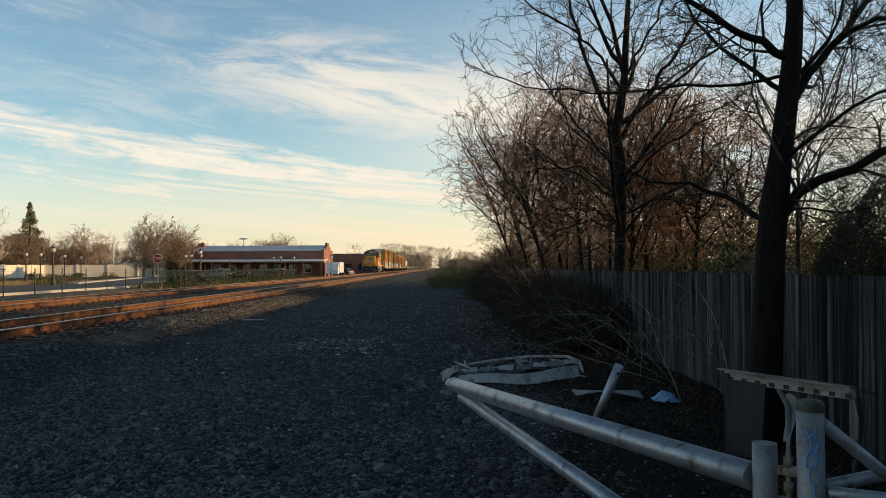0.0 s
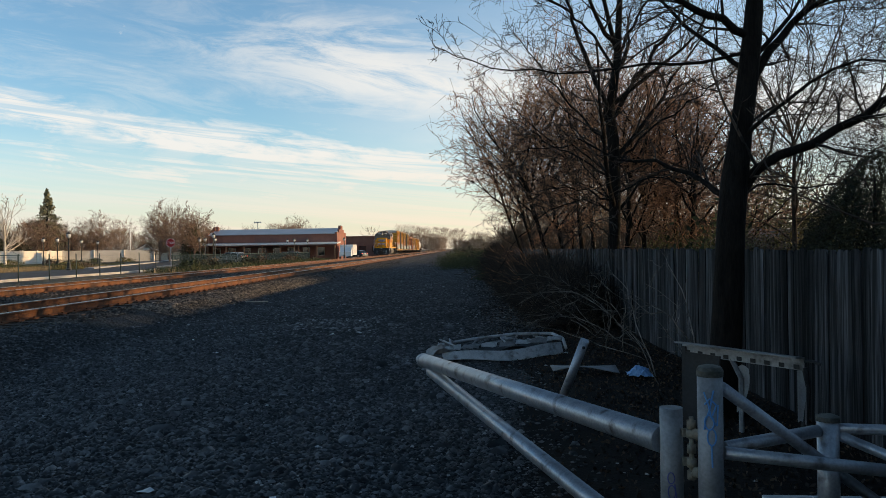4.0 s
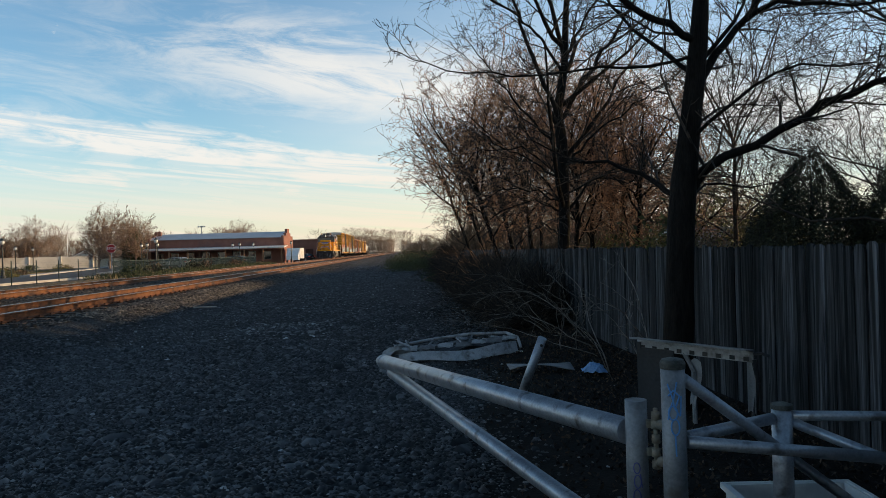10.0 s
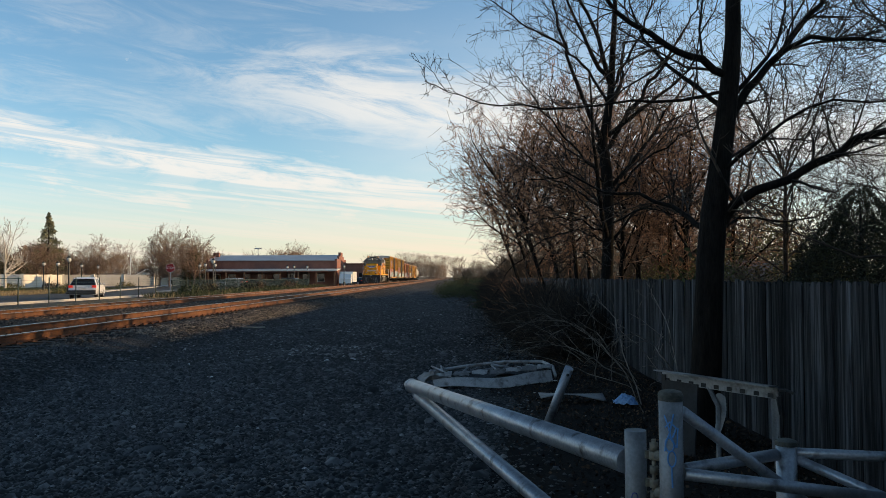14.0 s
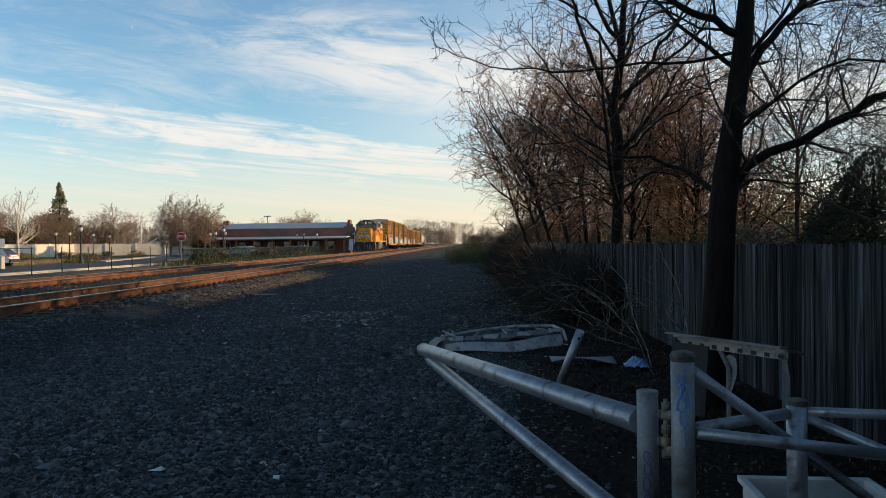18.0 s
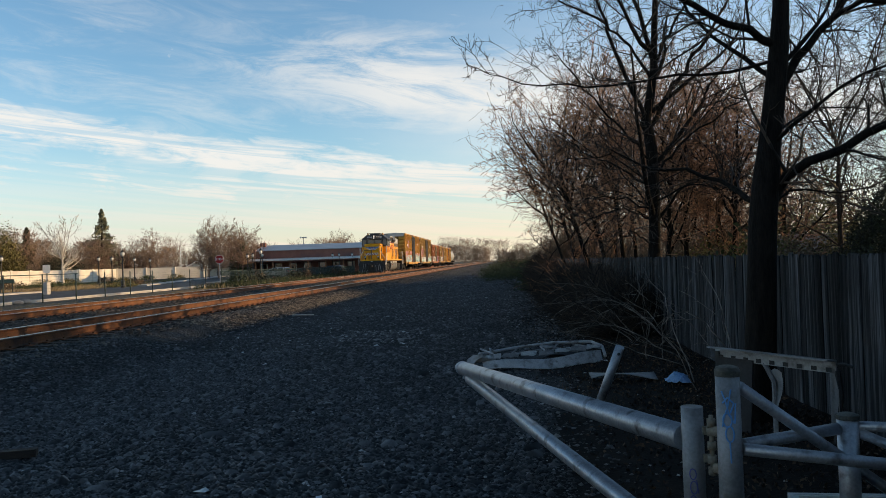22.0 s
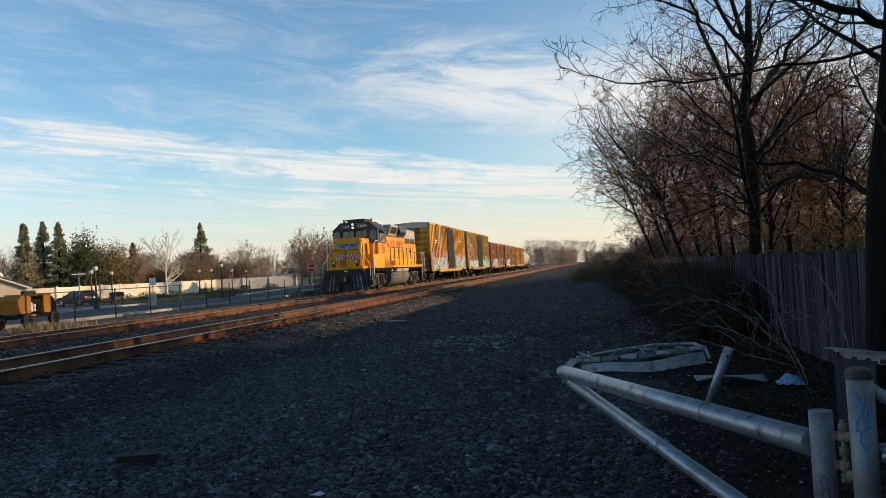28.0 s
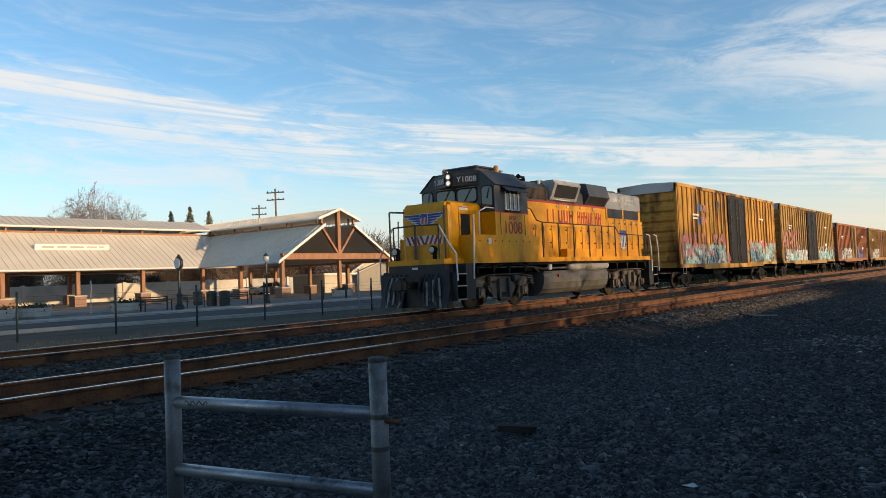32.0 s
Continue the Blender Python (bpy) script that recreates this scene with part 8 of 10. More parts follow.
for i, (x, y) in enumerate(((-60, 134), (-64, 131), (-64.5, 118), (-62.5, 104), (-61.5, 96), (-60.5, 88), (-62, 83), (-58, 112), (-52, 100), (-48, 92), (-45, 86), (-40, 79), (-37.5, 72), (-51, 82), (-55, 78))):
    bush("low green and tan shrub in the street verge", (x, y, 0.15), 1.6, 2.2, 0.8 if i < 8 else 0.55, 1400, 0.075, ("leaf_olive", "leaf_green", "bush_brown")[i % 3], 300 + i, stems=10)

# ---------------------------------------------------------------- brick depot and second brick building
dep = thing("depot", "long red brick depot with a silver gabled roof and canopy", "building", pose(-41.6, 124, 0))
DL, DD = 22.0, 9.0
part("wall", Mesh().box(0, DL, 0, DD, -0.2, 4.6), "brick", dep)
part("roof", Mesh().quad((0.2, -0.3, 4.55), (DL - 0.2, -0.3, 4.55), (DL - 0.2, DD / 2, 5.55), (0.2, DD / 2, 5.55), 0.1), "roof_metal", dep, "silver metal roof slope")
part("roof", Mesh().quad((DL - 0.2, DD + 0.3, 4.55), (0.2, DD + 0.3, 4.55), (0.2, DD / 2, 5.55), (DL - 0.2, DD / 2, 5.55), 0.1), "roof_metal", dep, "silver metal roof slope")
for x0 in (0.0, DL - 0.35):
    part("parapet", Mesh().slab_x([(-0.4, -0.2), (DD + 0.4, -0.2), (DD + 0.4, 4.75), (DD * 0.78, 4.75), (DD * 0.78, 5.25), (DD * 0.62, 5.25), (DD * 0.62, 5.95), (DD * 0.38, 5.95), (DD * 0.38, 5.25), (DD * 0.22, 5.25), (DD * 0.22, 4.75), (-0.4, 4.75)], x0, x0 + 0.4), "brick", dep, "stepped brick gable parapet")
part("canopy", Mesh().quad((-1.8, -4.2, 2.85), (DL + 0.6, -4.2, 2.85), (DL + 0.6, -0.02, 3.15), (-1.8, -0.02, 3.15), 0.14), "white_trim", dep, "pale platform canopy")
part("canopy_brace", Mesh().box(-1.7, DL + 0.5, -4.1, -4.0, 2.55, 2.7), "brick", dep)
for k in range(9):
    x = -1.4 + k * (DL + 1.6) / 8
    part("canopy_post", Mesh().box(x - 0.10, x + 0.10, -3.9, -3.7, -0.1, 2.6), "timber", dep)
for k in range(8):
    x = 1.2 + k * 2.5
    wd_ = part("window", Mesh().box(x, x + 1.2, -0.04, -0.003, 0.9, 2.3), "white_trim", dep)
    part("pane", Mesh().box(x + 0.08, x + 1.12, -0.055, -0.041, 0.98, 2.22), "car_glass", wd_)
part("chimney", Mesh().box(0.6, 1.1, 3.0, 3.5, 4.5, 6.0), "brick", dep)
mast = thing("light_mast", "thin mast with floodlights beyond the depot roof", "mast", pose(-34.8, 131, 0))
part("pole", Mesh().tube((0, 0, -0.1), (0, 0, 6.9), 0.06, n=8), "galv", mast)
for x in (-0.5, -0.17, 0.17, 0.5):
    part("floodlight", Mesh().box(x - 0.12, x + 0.12, -0.12, 0.08, 6.7, 6.95), "galv", mast)
b2 = thing("brick_building", "plain flat-roofed red brick building", "building", pose(-25.5, 165, 0))
part("wall", Mesh().box(0, 10, 0, 10, -0.2, 4.55), "brick", b2)
part("cornice", Mesh().box(-0.15, 10.15, -0.15, 10.15, 4.55, 4.8), "brick", b2)
for k in range(3):
    part("window", Mesh().box(1 + k * 3.0, 2.6 + k * 3.0, -0.04, -0.003, 1.2, 2.6), "car_glass", b2)
vn = thing("box_truck", "white box truck parked beside the depot", "truck", pose(-17.6, 121, 0.3))
part("cargo_box", Mesh().box(-1.1, 1.1, 0, 4.4, 0.6, 2.3, 0.04), "car_white", vn)
part("cab", Mesh().slab_x([(-1.6, 0.4), (0, 0.4), (0, 1.9), (-0.8, 1.9), (-1.3, 1.2), (-1.6, 1.1)], -0.95, 0.95), "car_white", vn)
for y in (-0.9, 3.4):
    for s in (-1, 1):
        part("wheel", Mesh().lathe((s * 0.9, y, 0.1), [(0.2, -0.12), (0.36, -0.10), (0.36, 0.10), (0.2, 0.12)], 14, "x"), "tyre", vn)


# ---------------------------------------------------------------- vehicles
def car(label, colour, at, kind="suv", name="car"):
    """A car: shaped body, glasshouse, wheels with rims, lamps. Faces +y, origin on the ground in its middle."""
    ob = thing(name, label, "car", at)
    h = 1.50 if kind == "suv" else 1.40
    body = Mesh()
    lower = [(-2.16, 0.30), (2.12, 0.28), (2.26, 0.50), (2.22, 0.72), (1.95, 0.86), (1.2, 0.95), (-1.9, 1.00), (-2.18, 0.92), (-2.26, 0.62)]
    body.slab_x(lower, -0.80, 0.80)
    for s in (-1, 1):
        body.slab_x([(y * 0.985, z) for y, z in lower], *sorted((s * 0.80, s * 0.87)))
        body.slab_x([(y * 0.96, 0.36 + (z - 0.30) * 0.82) for y, z in lower], *sorted((s * 0.87, s * 0.905)))
    part("body", body, colour, ob)
    part("cladding", Mesh().box(-0.915, 0.915, -1.0, 0.98, 0.26, 0.40), "plastic_black", ob, "dark lower cladding")
    part("cabin", Mesh().add([(-0.84, 1.2, 0.94), (0.84, 1.2, 0.94), (0.82, -2.08, 0.98), (-0.82, -2.08, 0.98), (-0.62, 0.30, h - 0.04), (0.62, 0.30, h - 0.04), (0.60, -1.62, h - 0.06), (-0.60, -1.62, h - 0.06)], [(0, 1, 5, 4), (1, 2, 6, 5), (2, 3, 7, 6), (3, 0, 4, 7), (4, 5, 6, 7)]), "car_glass", ob, "dark windows")
    part("roof", Mesh().slab_x([(-1.78, h - 0.09), (0.46, h - 0.06), (0.25, h + 0.0), (-0.6, h + 0.03), (-1.60, h - 0.02)], -0.64, 0.64), colour, ob)
    for s in (-1, 1):
        for y0, y1, y2, y3 in ((1.15, 0.30, 1.05, 0.22), (-0.45, -0.45, -0.56, -0.56), (-2.06, -1.60, -1.55, -1.25)):
            part("pillar", Mesh().quad((s * 0.855, y0, 0.95), (s * 0.635, y1, h - 0.04), (s * 0.635, y3, h - 0.04), (s * 0.855, y2, 0.95), 0.03 * s), colour, ob)
        part("tail_lamp", Mesh().box(*sorted((s * 0.62, s * 0.885)), -2.24, -2.04, 0.80, 0.96), "tail_light", ob, "red tail lamp")
        part("headlamp", Mesh().box(*sorted((s * 0.55, s * 0.88)), 2.05, 2.24, 0.68, 0.82), "lamp_glass", ob)
        part("mirror", Mesh().box(*sorted((s * 0.90, s * 1.06)), 0.78, 0.88, 0.98, 1.12), colour, ob)
        for y in (-1.38, 1.36):
            w = part("wheel", Mesh().lathe((s * 0.80, y, 0.34), [(0.22, -0.11), (0.34, -0.10), (0.35, 0.0), (0.34, 0.10), (0.22, 0.11)], 20, "x"), "tyre", ob)
            part("rim", Mesh().lathe((s * 0.90, y, 0.34), [(0.20, -0.02), (0.22, 0.015)] if s > 0 else [(0.22, -0.015), (0.20, 0.02)], 14, "x"), "rim", w)
    part("bumper", Mesh().box(-0.88, 0.88, -2.36, -2.2, 0.34, 0.62, 0.03), "plastic_black", ob)
    part("plate", Mesh().box(-0.26, 0.26, -2.325, -2.30, 0.68, 0.82), "white_paint", ob)
    return ob


white_car = car("white hatchback crossover driving along the street", "car_white", pose(-24, 20, 0.2))
car("dark blue off-road vehicle parked by the garden wall", "car_dark", pose(-52.0, 68.5, 0.2, 0, 0, 75))
car("silver pickup-like car parked behind the green screen", "car_silver", pose(-31.5, 104, 0.2, 0, 0, 80), "sedan")
car("dark parked car by the depot", "car_dark", pose(-24.5, 108, 0.2, 0, 0, 80), "sedan")
car("dark parked car near the brick building", "car_dark", pose(-18.8, 140, 0.2, 0, 0, 60), "sedan")

# towed air compressor
cp = thing("air_compressor", "yellow towed air compressor with open side panels", "compressor", pose(-24.9, 29.4, 0.17, 0, 0, 5))
part("chassis", Mesh().box(-0.75, 0.75, -1.5, 1.5, 0.55, 0.72).box(-0.6, 0.6, -1.75, -1.5, 0.5, 0.68), "black_steel", cp)
part("housing", Mesh().slab_x([(-1.6, 0.78), (-0.7, 0.78), (-0.7, 1.72), (-1.45, 1.72), (-1.75, 1.5)], -0.75, 0.75), "machine_yellow", cp, "yellow rounded tank end")
part("housing", Mesh().box(-0.72, 0.72, 0.45, 1.05, 0.75, 1.70, 0.03), "machine_yellow", cp)
part("roof_panel", Mesh().box(-0.76, 0.76, -0.75, 1.1, 1.70, 1.80, 0.04), "machine_yellow", cp)
part("bonnet", Mesh().slab_x([(1.05, 0.75), (1.7, 0.75), (1.72, 1.25), (1.35, 1.62), (1.05, 1.68)], -0.6, 0.6), "black_steel", cp)
part("engine", Mesh().box(-0.5, 0.5, -0.6, 0.4, 0.75, 1.5).lathe((0.35, -0.3, 0.75), [(0.12, 0), (0.12, 0.6), (0.08, 0.65)], 10).lathe((0.5, 0.1, 0.75), [(0.09, 0), (0.09, 0.5)], 10), "black_steel", cp)
part("filter_can", Mesh().lathe((0.56, -0.45, 0.85), [(0.10, 0), (0.10, 0.45), (0.06, 0.5)], 12), "white_paint", cp)
part("filter_can", Mesh().lathe((0.58, -0.18, 0.85), [(0.08, 0), (0.08, 0.35), (0.05, 0.4)], 12), "white_paint", cp)
part("exhaust", Mesh().lathe((0, 0.2, 1.86), [(0.11, -0.5), (0.13, -0.45), (0.13, 0.45), (0.11, 0.5)], 12, "y"), "wheel_steel", cp)
for y in (-1.1, 1.15):
    for s in (-1, 1):
        w = part("wheel", Mesh().lathe((s * 0.78, y, 0.40), [(0.25, -0.13), (0.40, -0.10), (0.40, 0.10), (0.25, 0.13)], 20, "x"), "tyre", cp)
        part("rim", Mesh().lathe((s * 0.9, y, 0.40), [(0.22, -0.01), (0.24, 0.02)] if s > 0 else [(0.24, -0.02), (0.22, 0.01)], 12, "x"), "black_steel", w)
part("tow_bar", Mesh().box(-0.05, 0.05, -3.2, -1.7, 0.5, 0.6), "black_steel", cp)
cp.scale = (0.84, 0.84, 0.84)
part("number_bar", Mesh().box(0.752, 0.757, -0.9, -0.3, 0.60, 0.70), "machine_yellow", cp)

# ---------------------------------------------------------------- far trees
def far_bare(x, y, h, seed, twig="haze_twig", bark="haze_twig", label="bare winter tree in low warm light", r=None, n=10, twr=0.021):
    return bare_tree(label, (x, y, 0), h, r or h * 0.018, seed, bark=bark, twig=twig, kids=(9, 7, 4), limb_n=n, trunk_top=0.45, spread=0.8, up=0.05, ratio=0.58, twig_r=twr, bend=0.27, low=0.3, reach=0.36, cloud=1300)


conifer("tall dark conifer above the garden wall", (-78.3, 141.6, 0), 14.4, 4.9, 41, power=1.05, n=6200)
conifer("slim grey-green conifer behind the wall", (-77.5, 91.3, 0), 11.8, 2.5, 42, flat=0.1, power=0.8)
conifer("slim grey-green conifer behind the wall", (-79.3, 97.3, 0), 12.5, 2.5, 43, flat=0.1, power=0.8)
conifer("dark pointed conifer behind the wall", (-76.3, 96.8, 0), 12.1, 2.5, 44, flat=0.1, power=0.8)
conifer("dark distant conifer beyond the wall", (-82.5, 124.3, 0), 10.2, 2.3, 45, material="leaf_dark")
for k, (x, y) in enumerate(((-126, 83), (-131, 82), (-122, 84.5))):
    conifer("distant dark conifer above the pavilion roof", (x, y, 0), 17.2 - k * 0.6, 3.4, 46 + k, n=4000)
bush("round green tree with dense foliage", (-74, 99.5, 0), 3.4, 3.4, 8.8, 16000, 0.17, "leaf_green", 61, category="tree", name="leafy_tree")
bush("olive green tree lit by the sun", (-72, 103, 0), 3.0, 3.0, 7.8, 10000, 0.16, "leaf_olive", 62, category="tree", name="leafy_tree")
bush("dark round evergreen behind the wall", (-73.8, 120, 0), 3.8, 3.8, 4.8, 8000, 0.12, "leaf_dark", 63, category="tree", name="leafy_tree")
bush("green tree beside the depot", (-42.8, 121, 0), 1.9, 1.9, 5.9, 12000, 0.10, "leaf_green", 64, category="tree", name="leafy_tree")
bare_tree("pale-barked bare sycamore catching the sun", (-56.9, 93.2, 0), 8.6, 0.20, 51, bark="pale_bark", twig="pale_bark", kids=(6, 5, 3), limb_n=6, trunk_top=0.4, spread=0.7, up=0.12, ratio=0.62, twig_r=0.022, low=0.5, reach=0.45)
far_bare(-44.8, 116.2, 9.6, 52, n=12)
far_bare(-41.5, 118, 8.6, 53, n=10)
far_bare(-47.5, 119, 8.2, 54, n=10)
far_bare(-72.5, 151.6, 10.0, 55)
far_bare(-77.0, 154, 8.9, 56)
far_bare(-76, 136, 8.1, 57)
far_bare(-74, 100, 7.5, 58)
far_bare(-84, 110, 8.4, 59)
far_bare(-79, 107, 10.4, 60)
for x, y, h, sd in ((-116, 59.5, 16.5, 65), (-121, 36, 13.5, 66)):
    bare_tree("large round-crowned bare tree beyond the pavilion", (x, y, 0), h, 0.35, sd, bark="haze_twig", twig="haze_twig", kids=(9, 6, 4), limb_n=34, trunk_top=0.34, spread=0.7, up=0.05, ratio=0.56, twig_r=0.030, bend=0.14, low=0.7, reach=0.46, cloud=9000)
far_bare(-52, 150, 9, 67)
far_bare(-60, 165, 10, 68)
far_bare(-40, 185, 10, 69)
gfar = np.random.default_rng(77)


def far_wood(label, pts, h, n, leaf, material, seed):
    """A far belt of bare woodland as one object: stems with a cloud of fine twigs."""
    g = np.random.default_rng(seed)
    rows = []
    for (x, y) in pts:
        hh = h * g.uniform(0.55, 1.25)
        rows.append((x, y, -0.1, x + g.normal() * 0.3, y, hh * 0.7, 0.12, 0.05))
        for _ in range(int(n * 1.6)):
            z = hh * g.uniform(0.12, 0.95)
            rad = hh * 0.33 * math.sqrt(max(0.05, 1 - ((z / hh - 0.55) / 0.5) ** 2))
            a = g.uniform(0, 6.283)
            u = g.uniform(0.2, 1) * rad
            p = np.array([x + math.cos(a) * u, y + math.sin(a) * u, z])
            d = np.array([math.cos(a) * 0.7, math.sin(a) * 0.7, 0.8]) + g.normal(size=3) * 0.45
            e = p + d * g.uniform(0.3, 0.9) * leaf
            rows.append((*p, *e, 0.024 * leaf, 0.009 * leaf))
    v, f = tubes(rows, 3)
    return tagged(new("woodland", arrays("woodland", v, f, material)), label, "woodland", kind="stuff")


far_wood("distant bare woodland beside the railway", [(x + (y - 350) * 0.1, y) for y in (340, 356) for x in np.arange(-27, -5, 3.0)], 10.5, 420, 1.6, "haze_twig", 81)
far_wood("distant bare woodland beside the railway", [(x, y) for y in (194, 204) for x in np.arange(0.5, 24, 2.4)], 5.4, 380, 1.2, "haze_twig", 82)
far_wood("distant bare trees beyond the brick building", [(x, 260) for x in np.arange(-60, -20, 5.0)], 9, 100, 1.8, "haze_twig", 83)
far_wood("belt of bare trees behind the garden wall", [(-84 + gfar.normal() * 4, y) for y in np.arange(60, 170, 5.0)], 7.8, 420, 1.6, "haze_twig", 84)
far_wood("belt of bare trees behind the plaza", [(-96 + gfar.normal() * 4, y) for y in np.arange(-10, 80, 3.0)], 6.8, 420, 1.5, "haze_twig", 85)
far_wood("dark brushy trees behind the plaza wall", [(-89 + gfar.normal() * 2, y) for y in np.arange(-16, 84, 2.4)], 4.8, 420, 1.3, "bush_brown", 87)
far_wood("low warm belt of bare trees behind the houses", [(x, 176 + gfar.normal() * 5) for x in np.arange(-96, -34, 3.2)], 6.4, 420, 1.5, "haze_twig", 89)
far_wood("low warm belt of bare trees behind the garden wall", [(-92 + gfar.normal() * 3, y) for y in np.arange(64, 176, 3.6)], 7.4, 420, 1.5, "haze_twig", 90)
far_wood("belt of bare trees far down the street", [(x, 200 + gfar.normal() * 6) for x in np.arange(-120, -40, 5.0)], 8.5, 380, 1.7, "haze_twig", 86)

# utility poles
def utility_pole(x, y, h, arms=1):
    ob = thing("utility_pole", "wooden utility pole with crossarms", "utility pole", pose(x, y, 0, 0, 0, 25), "utility poles")
    part("pole", Mesh().tube((0, 0, -0.2), (0, 0, h), 0.17, 0.12, n=10), "pole_wood", ob)
    for k in range(arms):
        am = part("crossarm", Mesh().box(-1.3, 1.3, -0.07, 0.07, h - 0.6 - k * 1.0, h - 0.45 - k * 1.0), "pole_wood", ob)
        for xx in (-1.15, -0.5, 0.5, 1.15):
            part("insulator", Mesh().lathe((xx, 0, h - 0.45 - k), [(0.05, 0), (0.06, 0.08), (0.03, 0.16)], 8), "lamp_iron", am)
    return ob


utility_pole(-80.3, 66.2, 14.6, 2)
utility_pole(-97.4, 76.9, 14.4, 2)
solid("flag_pole", Mesh().tube((-66, 150, -0.1), (-66, 150, 6.6), 0.09, 0.06, n=10), "white_trim", "slim pale pole behind the garden wall", "pole")
utility_pole(-90, 110, 9.0, 1)


# ---------------------------------------------------------------- clutter by the gate
def sheet_grid(pts_fn, nu, nv, thick):
    """A bent sheet with thickness: pts_fn(u, v) gives its surface, u and v from 0 to 1."""
    m = Mesh()
    top = [pts_fn(i / nu, j / nv) for i in range(nu + 1) for j in range(nv + 1)]
    k = len(top)
    vs = top + [(x, y, z - thick) for x, y, z in top]
    fs = []
    w = nv + 1
    for i in range(nu):
        for j in range(nv):
            a, b, c, d = i * w + j, (i + 1) * w + j, (i + 1) * w + j + 1, i * w + j + 1
            fs += [(a, b, c, d), (k + d, k + c, k + b, k + a)]
    for i in range(nu):
        fs += [(i * w, k + i * w, k + (i + 1) * w, (i + 1) * w), (i * w + nv, (i + 1) * w + nv, k + (i + 1) * w + nv, k + i * w + nv)]
    for j in range(nv):
        fs += [(j, j + 1, k + j + 1, k + j), (nu * w + j, k + nu * w + j, k + nu * w + j + 1, nu * w + j + 1)]
    return m.add(vs, fs)


# discarded car bumper cover: a long curved grey shell with ribs and a torn end
bumper = thing("car_bumper", "discarded grey plastic car bumper cover lying on the gravel", "car bumper", pose(1.22, 11.35, 0.0, 0, 0, 14))
part("face", sheet_grid(lambda u, v: (-0.95 + 1.9 * u, -0.32 + 0.20 * math.sin(u * math.pi) * -1 + 0.10 * v, 0.02 + 0.17 * v * (0.55 + 0.45 * u) + 0.02 * math.sin(u * 9)), 18, 4, 0.012), "plastic_pale", bumper)
rq = random.Random(31)
for k in range(7):
    u0 = -0.92 + 0.27 * k
    part("broken_rim", sheet_grid(lambda u, v: (u0 + 0.24 * u + 0.03 * v, -0.40 + 0.12 * abs(k - 3) / 3 + 0.05 * v + rq.uniform(-0.012, 0.012), 0.17 + 0.012 * k + 0.05 * v + rq.uniform(-0.012, 0.012)), 4, 2, 0.01), ("plastic_pale", "plastic_grey")[k % 2], bumper)
part("top_lip", sheet_grid(lambda u, v: (-0.75 + 1.6 * u, -0.20 - 0.16 * math.sin(u * math.pi) + 0.22 * v, 0.10 + 0.10 * u + 0.03 * math.sin(v * 3.1 + u * 14)), 18, 3, 0.01), "plastic_black", bumper)
for k in range(5):
    a = rq.uniform(-0.8, 0.8)
    part("loose_strip", Mesh().path([(a, rq.uniform(-0.3, 0.0), 0.20), (a + rq.uniform(-0.2, 0.3), rq.uniform(0.0, 0.3), rq.uniform(0.22, 0.32)), (a + rq.uniform(-0.3, 0.4), rq.uniform(0.2, 0.45), 0.16)], 0.013, 6), "plastic_pale", bumper)
part("back_rail", Mesh().path([(-0.9, 0.25, 0.17), (-0.3, 0.42, 0.22), (0.4, 0.45, 0.27), (1.0, 0.30, 0.27), (1.02, -0.12, 0.24), (1.0, -0.3, 0.1)], 0.024, 7), "plastic_pale", bumper)
for k, (a, b) in enumerate((((-0.55, -0.3, 0.18), (-0.2, 0.42, 0.23)), ((0.1, -0.36, 0.2), (0.45, 0.42, 0.25)), ((0.55, -0.3, 0.2), (0.15, 0.4, 0.25)), ((-0.85, -0.2, 0.15), (0.3, 0.1, 0.24)))):
    part("rib", Mesh().tube(a, b, 0.016, n=5), "plastic_grey", bumper)
part("torn_lining", sheet_grid(lambda u, v: (-1.12 + 0.42 * u, -0.30 + 0.45 * v + 0.06 * math.sin(u * 11), 0.05 + 0.12 * math.sin(u * 3) + 0.05 * math.sin(v * 8 + u * 5)), 8, 7, 0.01), "cloth_pale", bumper, "torn pale lining")

# frame of a broken bumper carrier leaning by the fence
carrier = thing("slotted_bracket", "pale slotted plastic car part propped up by the fence", "car part")
Ca, Cb = Vector((2.70, 6.70, 0.74)), Vector((3.45, 5.92, 0.70))
d = Cb - Ca
side = Vector((d.y, -d.x, 0)).normalized()
n_slots = 8
part("strip", Mesh().quad(Ca, Cb, Cb - Vector((0, 0, 0.075)), Ca - Vector((0, 0, 0.075)), 0.02), "plastic_pale", carrier)
for k in range(n_slots + 1):
    p = Ca + d * ((k + 0.25) / (n_slots + 0.9)) + side * 0.0245
    q = Ca + d * ((k + 0.62) / (n_slots + 0.9)) + side * 0.0245
    part("slot", Mesh().quad(p - Vector((0, 0, 0.030)), q - Vector((0, 0, 0.030)), q - Vector((0, 0, 0.066)), p - Vector((0, 0, 0.066)), 0.005), "plastic_black", carrier)
part("top_edge", Mesh().quad(Ca + Vector((0, 0, 0.03)), Cb + Vector((0, 0, 0.02)), Cb, Ca, 0.03), "plastic_pale", carrier)
part("bent_end", Mesh().path([Cb + Vector((0, 0, 0.0)), Cb + d * 0.06 + Vector((0, 0, 0.01)), Cb + d * 0.12 - Vector((0, 0, 0.01))], 0.014, 6), "plastic_black", carrier)
